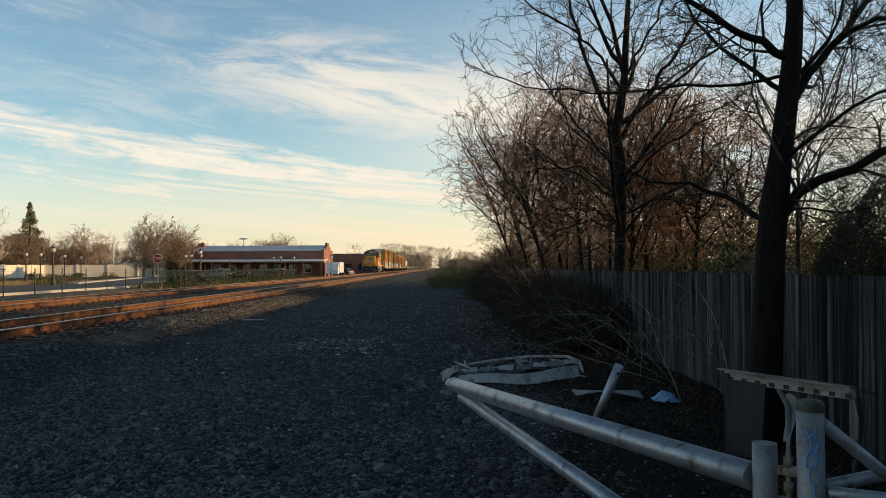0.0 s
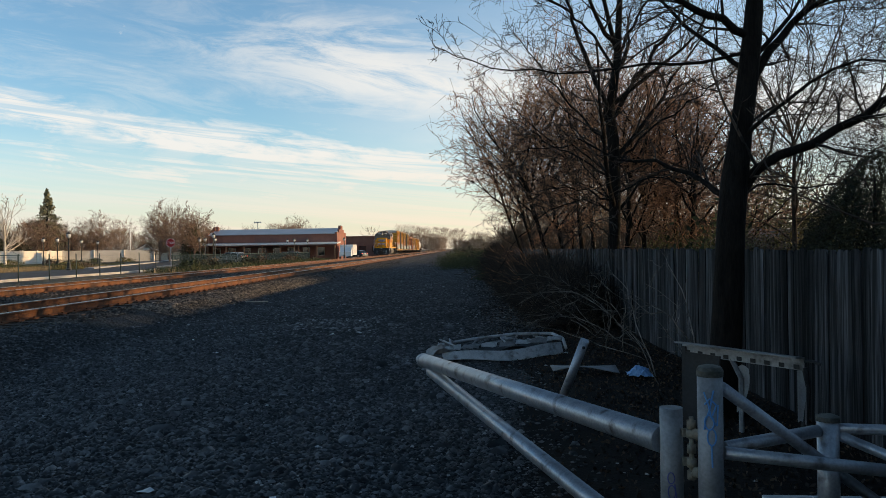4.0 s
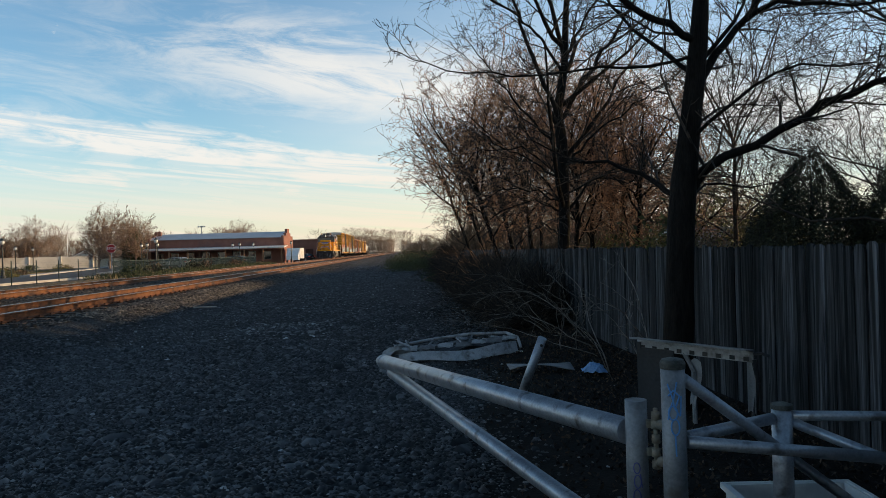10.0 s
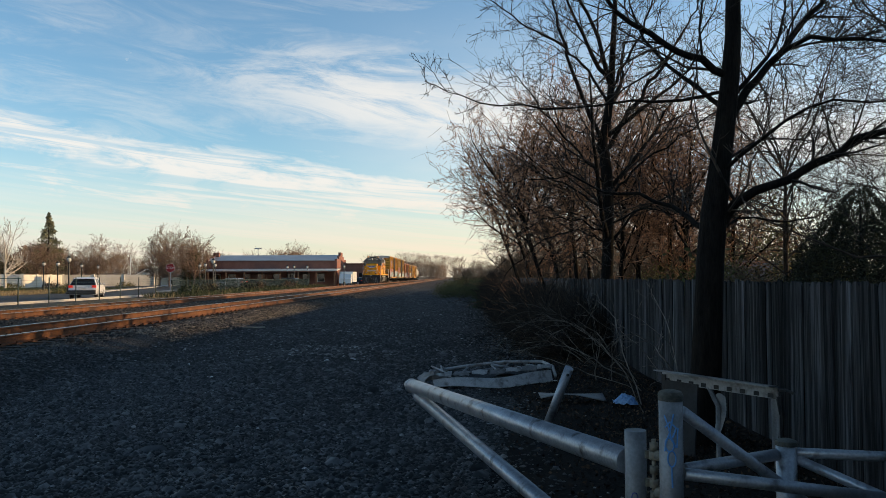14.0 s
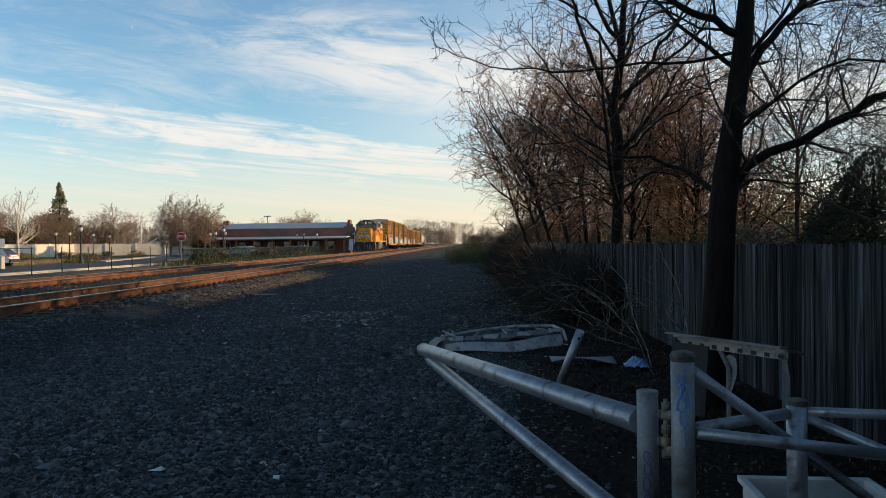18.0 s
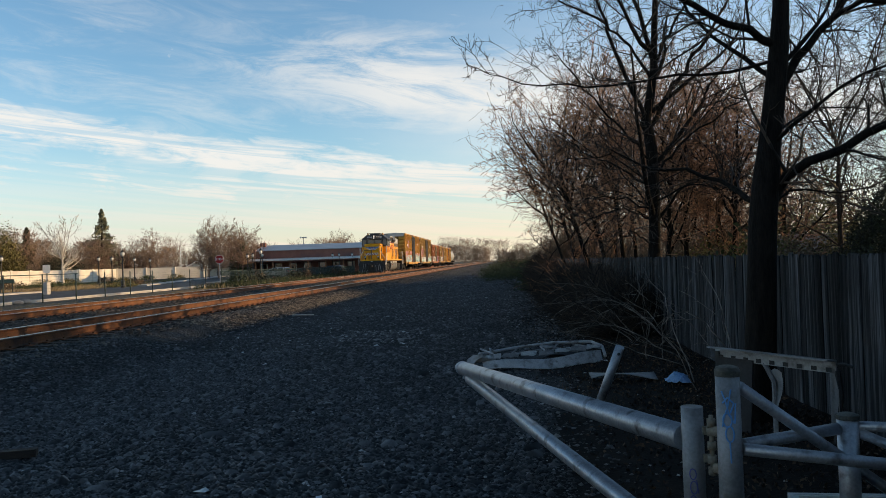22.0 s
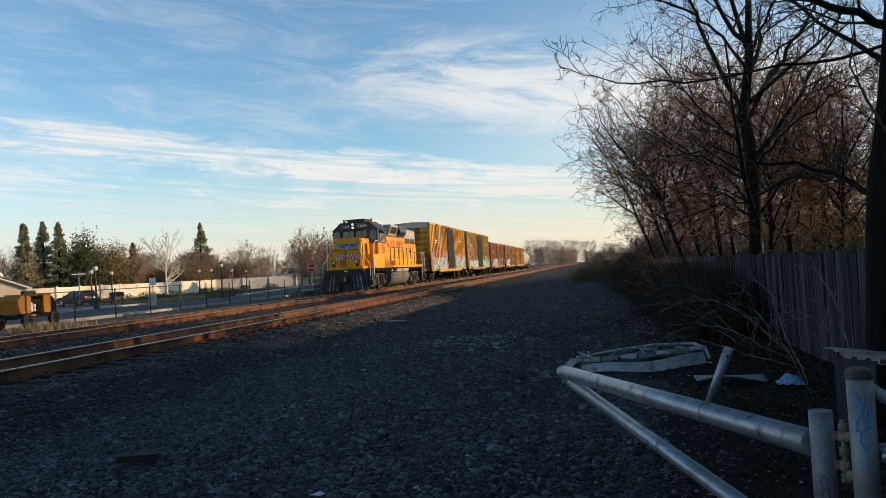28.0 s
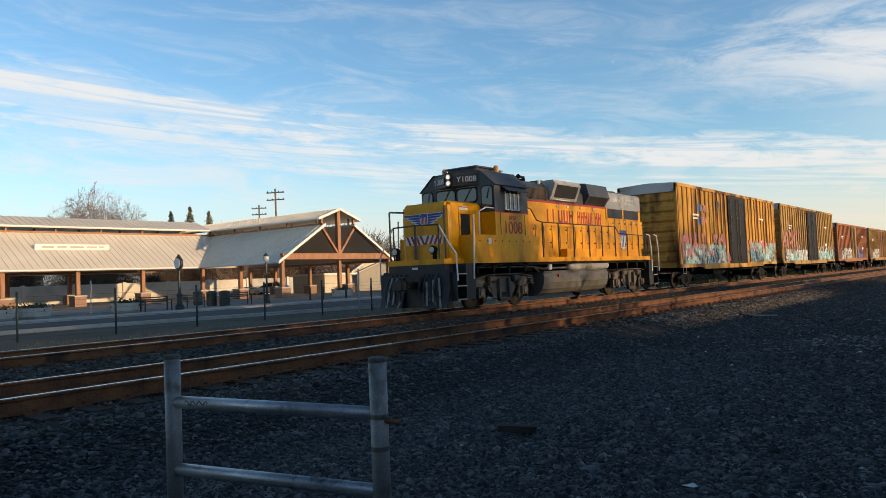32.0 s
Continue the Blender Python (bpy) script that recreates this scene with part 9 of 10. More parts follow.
part("shelf", Mesh().quad(Ca + Vector((0, 0, 0.035)), Ca + side * 0.18 + Vector((0, 0, 0.055)), Cb + side * 0.18 + Vector((0, 0, 0.055)), Cb + Vector((0, 0, 0.035)), 0.012), "plastic_grey", carrier)
for k in range(9):
    part("tooth", Mesh().quad(Ca - Vector((0, 0, 0.062 + 0.074 * k)), Ca + d * 0.035 - Vector((0, 0, 0.062 + 0.074 * k)), Ca + d * 0.035 - Vector((0, 0, 0.108 + 0.074 * k)), Ca - Vector((0, 0, 0.108 + 0.074 * k)), 0.02), "plastic_pale", carrier)
part("leg", Mesh().quad(Ca + side * 0.022, Ca + d * 0.035 + side * 0.022, Ca + d * 0.035 + side * 0.022 - Vector((0, 0, 0.74)), Ca + side * 0.022 - Vector((0, 0, 0.74)), 0.02), "plastic_black", carrier)
part("torn_strip", sheet_grid(lambda u, v: (3.06 + 0.07 * u * (1 - 0.6 * v) + 0.02 * math.sin(v * 5), 6.33 - 0.05 * u, 0.60 - 0.40 * v + 0.02 * math.sin(u * 4)), 3, 7, 0.006), "cloth_pale", carrier, "torn pale strip")
part("leg", Mesh().path([Ca + d * 0.42 - Vector((0, 0, 0.06)), Ca + d * 0.50 - Vector((0, 0, 0.22)), Ca + d * 0.50 - Vector((0, 0, 0.70))], 0.022, 6), "plastic_grey", carrier)
part("leg", Mesh().path([Cb - Vector((0, 0, 0.05)), Cb + Vector((0.02, 0, -0.25)), Cb + Vector((-0.02, 0.02, -0.72))], 0.026, 6), "plastic_black", carrier)
part("torn_strip", sheet_grid(lambda u, v: (3.40 + 0.05 * u, 5.95 - 0.05 * u, 0.62 - 0.42 * v + 0.02 * math.sin(u * 4)), 3, 6, 0.008), "cloth_pale", carrier, "torn pale strip")
part("back_panel", Mesh().quad(Ca + side * 0.02 - Vector((0, 0, 0.05)), Ca + d * 0.34 + side * 0.02 - Vector((0, 0, 0.05)), Ca + d * 0.30 + side * 0.02 - Vector((0, 0, 0.74)), Ca + side * 0.02 - Vector((0, 0, 0.74)), 0.02), "plastic_black", carrier)

# leaning cut pipe stub
stub = thing("pipe_stub", "short galvanised pipe stub leaning out of the ground", "pipe")
part("pipe", Mesh().tube((1.66, 7.75, -0.08), (1.92, 7.5, 0.70), 0.048, n=16), "galv", stub)
part("hole", Mesh().lathe((1.895, 7.478, 0.63), [(0.016, -0.045), (0.016, -0.03)], 10, "y"), "plastic_black", stub)

# pale mud flap, blue bag, white box, litter
solid("mud_flap", sheet_grid(lambda u, v: (1.83 + 0.86 * u, 9.45 + (0.34 - 0.12 * math.sin(u * 2.6)) * v, 0.07 + 0.05 * math.sin(u * 4) * (1 - v) + 0.02 * v), 10, 4, 0.012), "cloth_pale", "flat pale plastic liner lying on the dirt", "liner", smooth=True)
rb = random.Random(4)
solid("plastic_bag", sheet_grid(lambda u, v: (2.74 + 0.30 * u + rb.uniform(-0.015, 0.015), 9.1 + 0.24 * v + rb.uniform(-0.015, 0.015), 0.04 + 0.11 * math.sin(u * 3.1) * math.sin(v * 3.1) + rb.uniform(0, 0.035)), 8, 7, 0.006), "bag_blue", "crumpled blue and white plastic bag", "bag")
wb = thing("plastic_tub", "white rectangular plastic tub standing by the barrier", "tub", pose(2.74, 3.86, -0.10, 0, 0, -4))
for a in ((-0.36, 0.36, -0.22, -0.20), (-0.36, 0.36, 0.20, 0.22), (-0.36, -0.34, -0.20, 0.20), (0.34, 0.36, -0.20, 0.20)):
    part("side", Mesh().box(*a, 0.0, 0.30), "white_paint", wb)
part("rim", Mesh().box(-0.385, 0.385, -0.245, -0.22, 0.27, 0.305).box(-0.385, 0.385, 0.22, 0.245, 0.27, 0.305).box(-0.385, -0.36, -0.22, 0.22, 0.27, 0.305).box(0.36, 0.385, -0.22, 0.22, 0.27, 0.305), "white_paint", wb)
part("bottom", Mesh().box(-0.34, 0.34, -0.20, 0.20, 0.01, 0.03), "white_paint", wb)
rl = random.Random(12)
for k in range(34):
    x, y = rl.uniform(-4.5, 3.2), rl.uniform(4, 30)
    s = rl.uniform(0.02, 0.06)
    if x > 1.0 and y < 9:
        continue
    solid("paper_scrap", sheet_grid(lambda u, v: (s * (u - 0.5) * 2, s * (v - 0.5) * 1.3, 0.012 + s * 0.3 * math.sin(u * 5 + k) * v), 3, 3, 0.003), "white_paint" if k % 3 else "cloth_pale", "small pale scrap of litter on the gravel", "litter", pose(x, y, float(ground_z(x, y)) + 0.012, 0, 0, rl.uniform(0, 360)), "scattered litter")
solid("stick", Mesh().path([(-6.05, 22.2, 0.16), (-5.75, 22.45, 0.14), (-5.35, 22.9, 0.11)], 0.02, 6), "pale_bark", "pale stick lying on the ballast slope", "stick")
solid("wood_block", Mesh().box(-0.2, 0.2, -0.05, 0.05, 0, 0.07, 0.01), "tie", "dark splinter of tie wood on the gravel", "wood", pose(-3.75, 5.9, 0.02, 0, 0, 20))

# painted marks on the posts
def strokes(parent, cx, cy, r, aim, lines, width, material, label):
    """Painted lines laid round a pipe: each a run of (angle off the aim, height)."""
    for ln in lines:
        pts = [(cx + (r + 0.0015) * math.cos(aim + a), cy + (r + 0.0015) * math.sin(aim + a), z) for a, z in ln]
        part("spray_mark", Mesh().path(pts, width, 5), material, parent, label)


def ring_line(a0, z0, ra, rz, n=14):
    return [(a0 + ra * math.cos(6.283 * i / n), z0 + rz * math.sin(6.283 * i / n)) for i in range(n + 1)]


FACE = -math.pi / 2 - 0.35
strokes(frame_ob, B[0], B[1], 0.06, FACE, ([(-0.45, 0.96), (-0.1, 0.90), (0.1, 0.84), (0.5, 0.80)], [(0.3, 0.97), (0.0, 0.88), (-0.35, 0.82), (-0.45, 0.78)], [(-0.4, 0.90), (0.0, 0.93), (0.5, 0.90), (0.2, 0.85)], ring_line(-0.05, 0.815, 0.35, 0.035), ring_line(0.12, 0.745, 0.32, 0.04), [(0.65, 0.90), (0.6, 0.85), (0.55, 0.80)], [(0.1, 0.71), (0.12, 0.66), (0.15, 0.60)]), 0.0042, "spray_blue", "blue spray-painted squiggle")
strokes(gate, A[0], A[1], 0.057, FACE, (ring_line(0.0, 0.50, 0.28, 0.028), ring_line(0.05, 0.43, 0.30, 0.034), ring_line(-0.02, 0.35, 0.32, 0.038), ring_line(0.08, 0.25, 0.36, 0.05), [(0.3, 0.47), (0.45, 0.40)]), 0.003, "spray_violet", "violet inked loops")
tag_pts = [(P1[0] + 0.22 + 0.012 * i, P1[1] - 0.045 + 0.05 * 0.1 + 0.0027 * i, 0.862 + 0.014 * math.sin(i * 1.3)) for i in range(18)]
part("ink_mark", Mesh().path([(x, y - 0.008, z) for x, y, z in tag_pts], 0.004, 4), "ink", railing, "inked squiggle")
for k, (x, y, z, rr) in enumerate(((P2[0], P2[1], 0.60, 0.0585), (P2[0], P2[1], 0.80, 0.0585))):
    part("scuff", Mesh().lathe((x, y, z), [(rr, 0), (rr + 0.0008, 0.01), (rr + 0.0008, 0.02), (rr, 0.03)], 18), "truck_grey", railing)
part("latch_stub", Mesh().tube((P2[0] + 0.05, P2[1], 0.79), (P2[0] + 0.15, P2[1] + 0.03, 0.785), 0.018, n=8), "rust", railing)

# ---------------------------------------------------------------- brush, weeds and litter under the trees
def tangle(label, at, rx, ry, rz, n, seed, material, thick=0.006):
    """A mound of crossing bare twigs."""
    g = np.random.default_rng(seed)
    ob = thing("undergrowth", label, "shrub", pose(*at), "undergrowth under the trees")
    c = g.normal(size=(n, 3))
    c /= np.linalg.norm(c, axis=1, keepdims=True)
    c *= g.uniform(0.15, 1.0, (n, 1)) ** 0.5
    c[:, 2] = np.abs(c[:, 2])
    p = c * np.array([rx, ry, rz])
    d = c * 0.5 + np.array([0, 0, 0.35]) + g.normal(scale=0.5, size=(n, 3))
    d /= np.linalg.norm(d, axis=1, keepdims=True)
    m = p + d * g.uniform(0.15, 0.45, (n, 1))
    d2 = d + g.normal(scale=0.45, size=(n, 3))
    e = m + d2 * g.uniform(0.1, 0.35, (n, 1))
    r1 = np.full((n, 1), thick)
    rows = np.concatenate([np.concatenate([p, m, r1, r1 * 0.7], axis=1), np.concatenate([m, e, r1 * 0.7, r1 * 0.4], axis=1)])
    k = 40
    b = np.concatenate([g.normal(size=(k, 2)) * np.array([rx, ry]) * 0.25, np.full((k, 1), -0.03)], axis=1)
    stems = np.concatenate([b, p[:k] * 0.9, np.full((k, 1), 0.014), np.full((k, 1), 0.006)], axis=1)
    v, f = tubes(np.concatenate([rows, stems]), 3)
    part("twigs", arrays("twigs", v, f, material), None, ob)["kind"] = "stuff"
    return ob


def arches(label, foot, n, seed, span=(1.2, 2.6), rise=(0.5, 1.4), twig="pale_twig", aim=math.pi):
    """Separate thin dead branches, each bowing over from its own foot, with a few side twigs."""
    rnd = random.Random(seed)
    for _ in range(n):
        at = (foot[0] + rnd.uniform(-0.3, 0.35), foot[1] + rnd.uniform(-1.4, 1.4), 0.0)
        ob = thing("dead_branch", label, "branch", pose(*at), "brush under the trees")
        a = aim + rnd.uniform(-1.45, 1.45)
        L, H = rnd.uniform(*span), rnd.uniform(*rise)
        sag = rnd.uniform(0.0, 0.6)
        m = 14
        pts, rows = [], []
        cx = cy = cz = 0.0
        for i in range(m + 1):
            t = i / m
            cx, cy, cz = cx * 0.8 + rnd.gauss(0, 0.02), cy * 0.8 + rnd.gauss(0, 0.02), cz * 0.8 + rnd.gauss(0, 0.015)
            z = H * (math.sin(t * math.pi * (0.5 + 0.42 * sag))) + cz
            pts.append(Vector((math.cos(a) * L * t + cx, math.sin(a) * L * t + cy, max(0.012, z) if i else -0.03)))
        r0 = rnd.uniform(0.006, 0.012)
        for i in range(m):
            rows.append((*pts[i], *pts[i + 1], r0 * (1 - 0.8 * i / m), r0 * (1 - 0.8 * (i + 1) / m)))
        side = [[], [], [], []]
        for i in range(3, m):
            if rnd.random() < 0.6:
                d = (pts[i + 1] - pts[i]).normalized() + Vector((rnd.gauss(0, 0.6), rnd.gauss(0, 0.6), rnd.gauss(0.25, 0.45)))
                grow(side, rnd, pts[i], d, rnd.uniform(0.2, 0.7), r0 * 0.45, 2, 3, 0.3, 0.02, (3, 2, 2), 0.5, 0.8, 0.6, 0.0022)
        v, f = tubes(rows + side[2] + side[3], 4)
        part("twigs", arrays("twigs", v, f, twig), None, ob)["kind"] = "stuff"


arches("pale dead branch arching over the dirt", (3.2, 8.9), 3, 71)
arches("pale dead branch arching over the dirt", (3.2, 11.2), 5, 72, (1.0, 2.8), (0.25, 1.0))
arches("pale dead branch arching over the dirt", (3.4, 13.8), 5, 73, (1.0, 3.0), (0.25, 1.2))
arches("bent dead sapling beside the trunk", (3.3, 8.0), 3, 75, (0.6, 1.4), (0.9, 1.7))
arches("dead branch arching under the bare tree", (3.5, 16.4), 6, 74, (1.4, 3.2), (0.8, 2.2), "twig")
arches("dead branch arching out of the thicket", (3.2, 19.5), 9, 76, (1.4, 3.2), (0.8, 2.2), "twig_red")
arches("dead branch arching out of the thicket", (3.6, 23.5), 9, 77, (1.2, 2.4), (0.8, 2.2), "twig_red")
for k, (x, y) in enumerate(((3.1, 15.6), (3.0, 17.4), (3.1, 19.2), (3.0, 21.4), (3.1, 23.6), (3.0, 26.0))):
    tangle("dark tangle of bare brush against the fence", (x, y, 0), 0.75, 1.3, 1.05, 3000, 480 + k, "twig", 0.007)
for k, (x, y, rx, rz) in enumerate(((3.0, 19.8, 0.9, 0.9), (3.0, 22.3, 0.9, 1.0), (2.9, 24.6, 0.9, 0.9), (3.0, 27.5, 0.9, 1.0), (2.9, 31.0, 0.9, 0.9), (2.9, 34.2, 0.9, 1.1), (2.9, 37.2, 0.9, 1.2), (3.0, 41, 0.9, 1.6), (3.0, 46, 1.0, 1.8), (3.2, 51, 1.0, 1.8), (4.8, 58.5, 1.6, 1.8), (6.0, 64, 2.2, 1.7), (6.4, 70, 2.2, 1.7), (6.8, 78, 2.4, 1.7))):
    tangle("dense brown tangle of bare undergrowth", (x, y, 0), rx, 1.9, rz, 2400, 500 + k, "twig")
far_wood("dense bare thicket behind the far end of the fence", [(x + 0.4 * math.sin(y), y) for y in (44, 48, 52) for x in np.arange(4.4, 15, 1.4)], 4.3, 420, 0.7, "bush_brown", 88)
for k, (x, y, rx, ry, rz) in enumerate(((1.6, 61, 2.6, 3.5, 1.4), (4.2, 58, 2.6, 3.0, 1.6), (0.6, 70, 2.4, 4.0, 1.2), (3.4, 47, 2.0, 3.0, 1.0), (3.0, 66, 3.0, 4.0, 1.6), (3.2, 39, 1.4, 2.0, 0.6), (1.8, 82, 3.4, 5.0, 1.5), (2.6, 96, 4.0, 6.0, 1.6))):
    bush("low mound of green weeds beside the gravel track", (x, y, 0), rx, ry, rz, 6000, 0.05, "weed", 520 + k, stems=0, name="weed_clump", category="weeds")
g = np.random.default_rng(21)
n = 26000
px, py = g.uniform(0.8, 3.85, n), g.uniform(2.4, 24, n) 
keep = px > 1.0 + g.uniform(0, 1.4, n)
px, py = px[keep], py[keep]
pts = np.stack([px, py, ground_z(px, py) + 0.012], axis=1)
v, f = scatter_blades(pts, 0.021, g)
tagged(new("leaf_litter", arrays("leaf_litter", v, f, "leaf_litter")), "brown leaf litter over the dirt under the trees", "leaves", kind="stuff")


def tufts(name, label, x, y, n, h, material, seed):
    """Upright grass blades at the points."""
    g = np.random.default_rng(seed)
    b = np.stack([x, y, ground_z(x, y)], axis=1)
    t = b + np.stack([g.normal(scale=0.35, size=len(x)) * h, g.normal(scale=0.35, size=len(x)) * h, g.uniform(0.5, 1.2, len(x)) * h], axis=1)
    w = np.stack([np.cos(g.uniform(0, 6.28, len(x))), np.sin(g.uniform(0, 6.28, len(x))), np.zeros(len(x))], axis=1) * h * 0.05
    v = np.stack([b - w, b + w, t], axis=1).reshape(-1, 3)
    return tagged(new(name, arrays(name, v, np.arange(len(v)).reshape(-1, 3), material)), label, "grass", kind="stuff")


for k, (x0, x1, y0, y1, n, h, mt) in enumerate(((-22.5, -18.2, 8, 60, 9000, 0.10, "dry_grass"), (-23.5, -18.5, 55, 110, 2500, 0.40, "dry_grass"), (-23.5, -18.5, 56, 112, 11000, 0.50, "weed"), (-21.5, -19.5, 24, 27, 700, 0.4, "dry_grass"), (-46, -38, 62, 84, 5000, 0.35, "dry_grass"), (-60, -42, 78, 100, 5000, 0.4, "weed"))):
    tufts("grass", "dry grass and weeds along the verge", g.uniform(x0, x1, n), g.uniform(y0, y1, n), n, h, mt, 600 + k)
for k, y in enumerate(np.arange(58, 108, 4.5)):
    bush("scrubby green and tan bush before the screen fence", (-20.8 + 0.5 * math.sin(k * 2.1), float(y), 0.15), 1.3, 1.8, 0.9 + 0.35 * math.sin(k * 1.7), 500, 0.10, ("weed", "leaf_dark", "bush_brown")[k % 3], 540 + k, stems=0)

# ---------------------------------------------------------------- gardens behind the board fence
cedar("dark conical cedar behind the fence", (7.95, 13.0, 0), 1.15, 3.3, 110000, 701)
cedar("dark conical cedar behind the fence", (9.3, 12.0, 0), 1.0, 3.6, 90000, 702)
bush("olive shrub glowing in the low sun behind the fence", (7.8, 23.2, 0), 1.7, 1.7, 2.1, 9000, 0.045, "leaf_olive", 703)
bush("olive shrub glowing in the low sun behind the fence", (11.5, 22.5, 0), 2.4, 2.4, 2.6, 9000, 0.05, "leaf_olive", 704)
bush("green shrub behind the fence", (13.0, 26.0, 0), 2.2, 2.2, 2.2, 6000, 0.06, "leaf_green", 705)
bush("green shrub behind the fence", (6.6, 17.5, 0), 1.3, 1.3, 2.2, 2200, 0.08, "leaf_green", 706)
bush("green shrub behind the fence", (9.4, 9.6, 0), 1.0, 1.2, 1.8, 9000, 0.028, "cedar_leaf", 707)
for k, (x, y, h, sd) in enumerate(((8.4, 9.6, 8.5, 91), (11.5, 15, 10, 92), (9.0, 18.5, 8.5, 93), (20, 13, 11, 97), (26, 44, 10, 99))):
    bare_tree("bare garden tree with crooked branches behind the fence", (x, y, 0), h, 0.075, sd, bark="twig", kids=(8, 6, 4), limb_n=10, trunk_top=0.5, spread=0.9, ratio=0.64, twig_r=0.0055, bend=0.32, low=0.3, reach=0.42, group="bare garden trees", cloud=1600)
for k, (x, y, rx, rz) in enumerate(((7.4, 19.5, 1.4, 1.6), (9.5, 17.5, 1.4, 1.6), (6.3, 10.5, 1.0, 1.5), (6.5, 12.4, 1.0, 1.5))):
    bush("mixed garden shrub behind the board fence", (x, y, 0), rx, 1.5, rz, 12000, 0.026, ("leaf_dark", "leaf_olive", "cedar_leaf", "cedar_leaf")[k % 4], 720 + k, stems=30)
# unseen tall shrubs, added to keep the sun off the near rails
for k, (x, y, rx, rz) in enumerate(((6.6, 4.0, 1.3, 3.3), (7.2, 0.5, 1.4, 3.4), (6.8, 5.4, 1.2, 3.3), (6.4, -3.0, 1.4, 3.3), (6.5, 2.2, 1.1, 3.4), (6.4, -1.4, 1.2, 3.3), (6.5, -5.2, 1.3, 3.3), (12.6, 8.0, 1.6, 4.0), (12.6, 10.6, 1.6, 4.2), (12.8, 13.2, 1.5, 4.2))):
    bush("tall unseen shrub added to shade the tracks", (x, y, 0), rx, 1.5, rz, 4200, 0.11, "leaf_dark", 740 + k, stems=30)
for k, (x, y, rx, rz) in enumerate(((6.7, 15.0, 1.0, 1.7), (6.9, 17.2, 1.1, 1.9), (6.7, 19.4, 1.0, 1.8), (6.8, 21.4, 1.1, 1.8))):
    bush("dark dense shrub behind the board fence", (x, y, 0), rx, 1.4, rz, 16000, 0.036, ("bush_brown", "leaf_olive")[k % 2], 760 + k, stems=30)
bush("olive tree in a garden beyond the fence", (21, 48, 0), 4.5, 4.5, 6.4, 12000, 0.10, "leaf_olive", 781, category="tree", name="leafy_tree")
bush("brown hedge in a garden beyond the fence", (16.5, 47, 0), 3.6, 3.6, 5.0, 9000, 0.10, "bush_brown", 782)
bush("brown hedge in a garden beyond the fence", (25.5, 47, 0), 3.6, 3.6, 5.4, 9000, 0.10, "leaf_dark", 783)
# unseen evergreens added off to the right to shade the near end of the tracks
for k, (x, y) in enumerate(((20, 7.5), (20.6, 10.5), (19.6, 13.5), (20.4, 16.0), (21, 18.2))):
    bush("unseen evergreen added to shade the near tracks", (x, y, 0), 2.2, 2.2, 7.5, 5200, 0.2, "leaf_dark", 790 + k, stems=0, name="hedge_tree", category="tree")
# unseen trees added behind the viewer, closing the yard and cutting sky light
for k, (x, y) in enumerate(((-3, -12), (2, -12), (7, -12), (12, -12), (-9, -15), (-16, -22), (4, -16), (16, -14))):
    bush("unseen evergreen added behind the viewer to block sky light", (x, y, 0), 3.6, 3.0, 10.0, 3600, 0.22, "leaf_dark", 800 + k, stems=0, name="hedge_tree", category="tree")


# ---------------------------------------------------------------- what moves
HEAD = [(0.0, 149.5), (3.0, 146.2), (6.0, 143.0), (9.0, 139.4), (11.0, 136.4), (13.0, 131.8), (14.5, 126.6), (16.5, 116.8), (18.0, 108.6), (20.0, 98.2), (22.0, 85.9), (24.0, 72.2), (26.5, 55.7), (28.0, 45.4), (29.0, 38.6), (30.0, 31.9), (31.0, 25.4), (32.0, 18.75)]


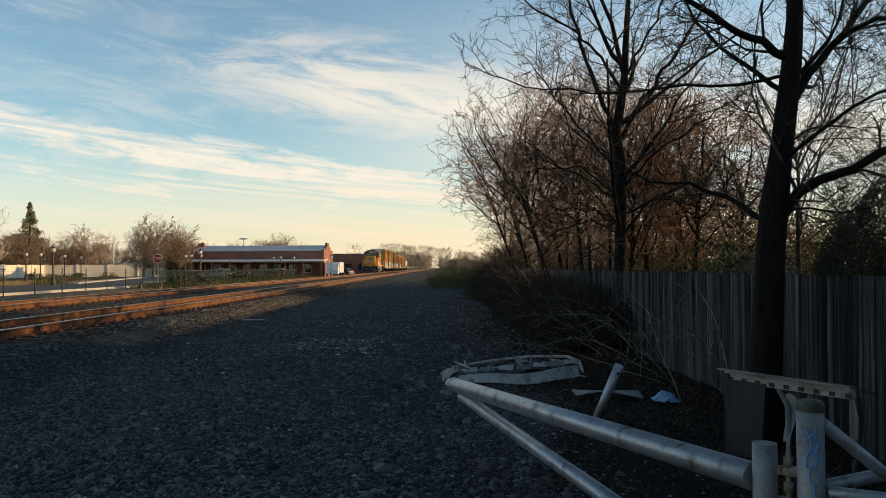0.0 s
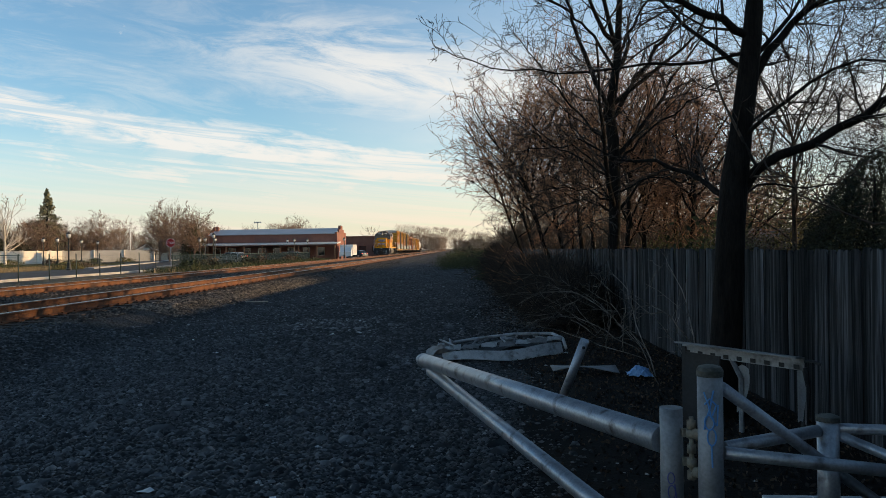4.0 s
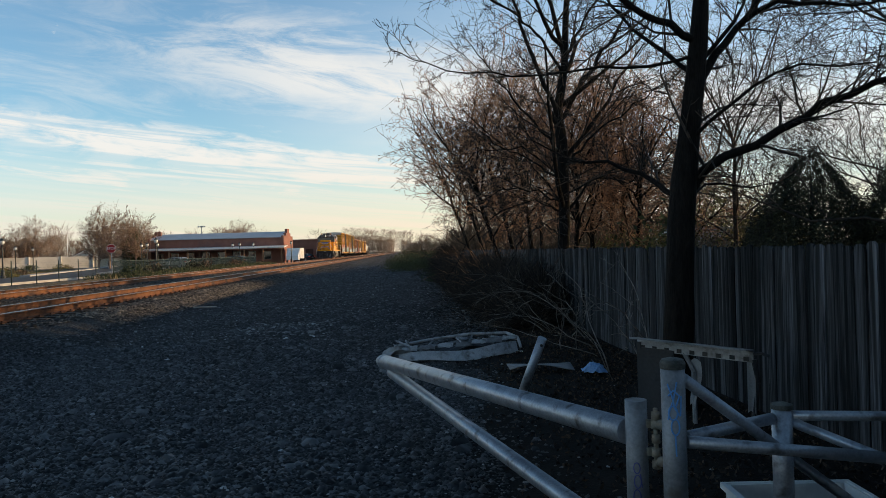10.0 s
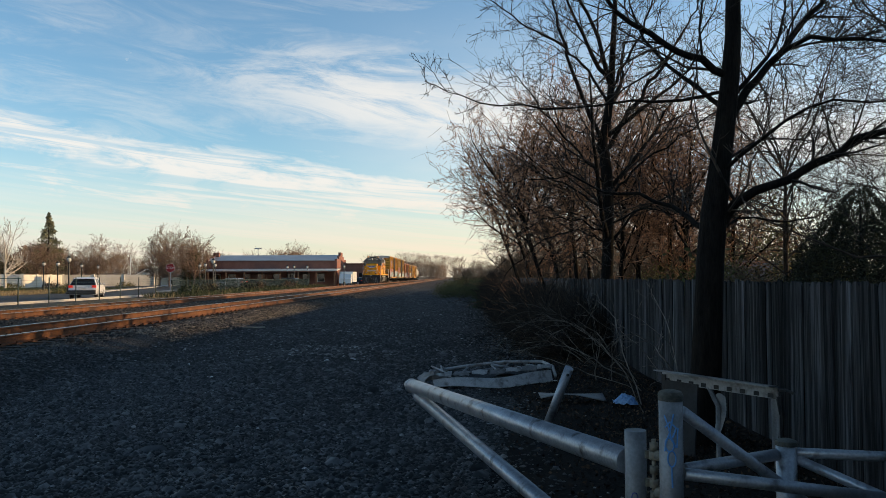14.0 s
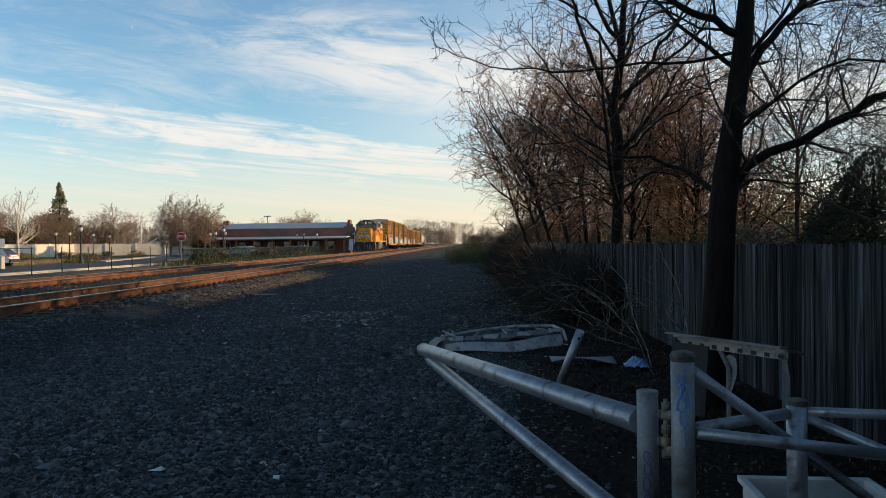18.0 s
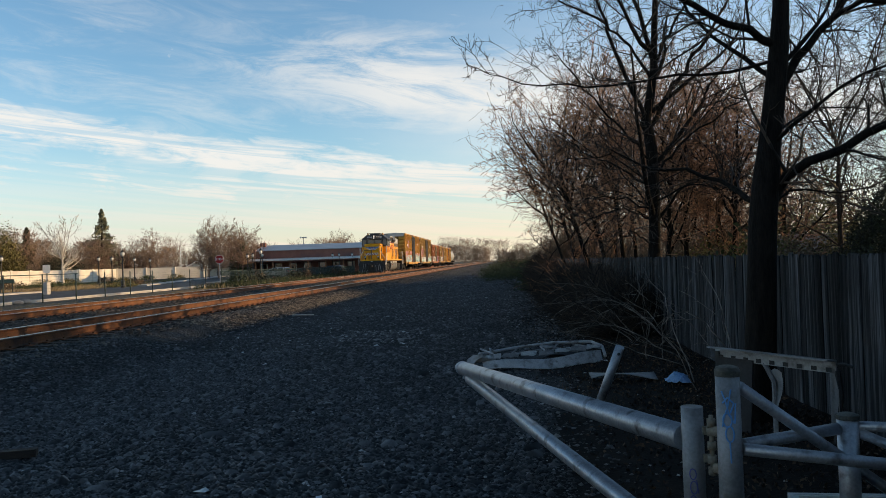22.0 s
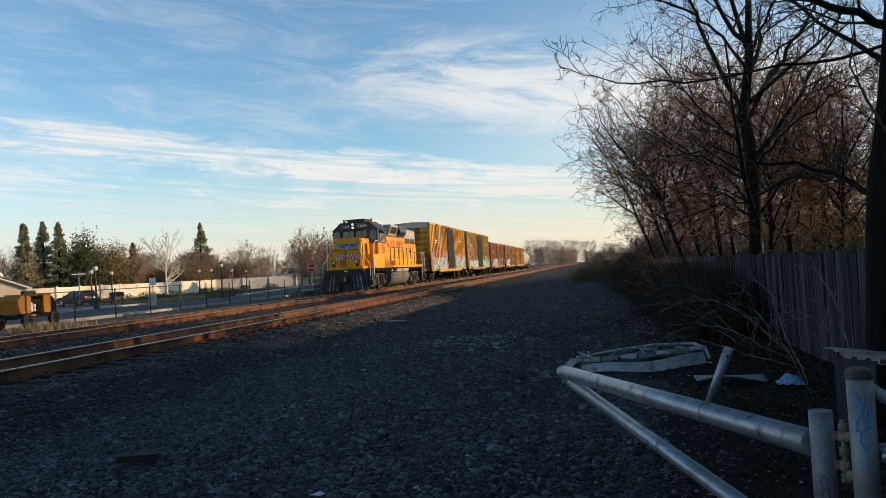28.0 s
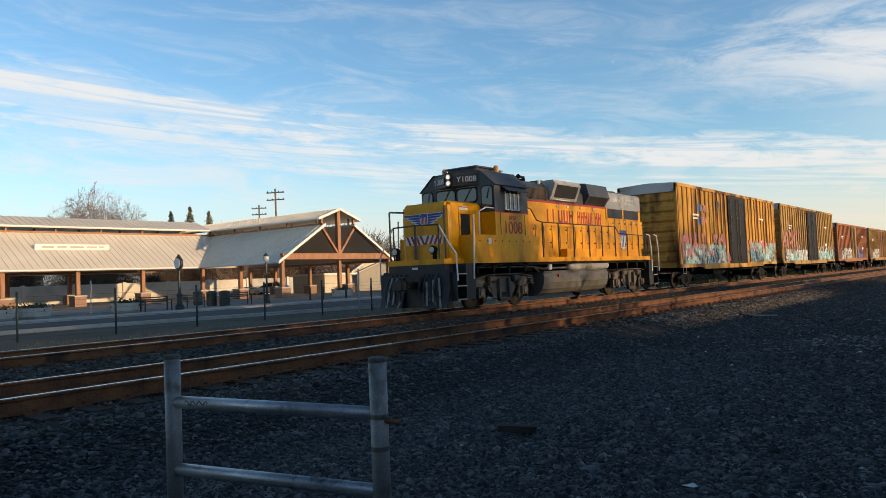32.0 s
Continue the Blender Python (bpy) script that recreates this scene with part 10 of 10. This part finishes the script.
def head_y(t):
    """Where the headlight is along the track at t seconds, smoothly through HEAD."""
    ts, hs = [a for a, _ in HEAD], [b for _, b in HEAD]
    n = len(ts)
    sl = [(hs[min(n - 1, i + 1)] - hs[max(0, i - 1)]) / (ts[min(n - 1, i + 1)] - ts[max(0, i - 1)]) for i in range(n)]
    for i in range(n - 1):
        if t <= ts[i + 1]:
            d = ts[i + 1] - ts[i]
            u = (t - ts[i]) / d
            return (2 * u ** 3 - 3 * u ** 2 + 1) * hs[i] + (u ** 3 - 2 * u ** 2 + u) * d * sl[i] + (3 * u ** 2 - 2 * u ** 3) * hs[i + 1] + (u ** 3 - u ** 2) * d * sl[i + 1]
    return hs[-1]


def motions():
    times = [k * 0.5 for k in range(65)]
    for car, off in TRAIN:
        walk(car, [(t, pose(TRACKS[1], head_y(t) - 2.70 + off, RAIL_Z)) for t in times])
    drive = [(0.0, -25.6, 4.0, 0), (9.0, -25.9, 22.0, 0), (10.6, -26.0, 38.0, 0), (11.3, -25.7, 42.6, 3), (12.0, -25.8, 45.8, 7), (13.0, -25.9, 49.6, 10), (13.5, -26.1, 51.6, 13), (14.0, -26.4, 53.6, 18), (14.5, -27.0, 55.3, 24), (15.5, -29.3, 58.0, 42), (16.5, -31.8, 59.3, 68), (17.0, -33.4, 59.5, 82), (17.5, -35.2, 59.2, 92), (18.0, -38.3, 58.6, 97), (19.0, -41.6, 58.0, 97), (20.5, -47.0, 59.5, 70), (22.0, -49.6, 62.5, 35), (23.0, -50.8, 63.6, 40), (25.0, -56.0, 65.5, 75), (27.5, -62.5, 65.0, 100), (30.0, -71.0, 58.6, 125), (32.0, -71.8, 57.9, 125)]
    walk(white_car, [(t, pose(x, y, 0.207, 0, 0, a)) for t, x, y, a in drive])
    rolling = [(t, head_y(t)) for t in [k * 0.1 for k in range(321)]]
    for ws, r, y in WHEELS[:12]:
        rows, last = [], None
        for t, h in rolling:
            turn = -math.degrees((149.5 - h) / r)
            if last is None or abs(turn - last) > 45 or t > 31.95:
                rows.append((t, pose(0, y, r, -turn)))
                last = turn
        walk(ws, rows)


motions()
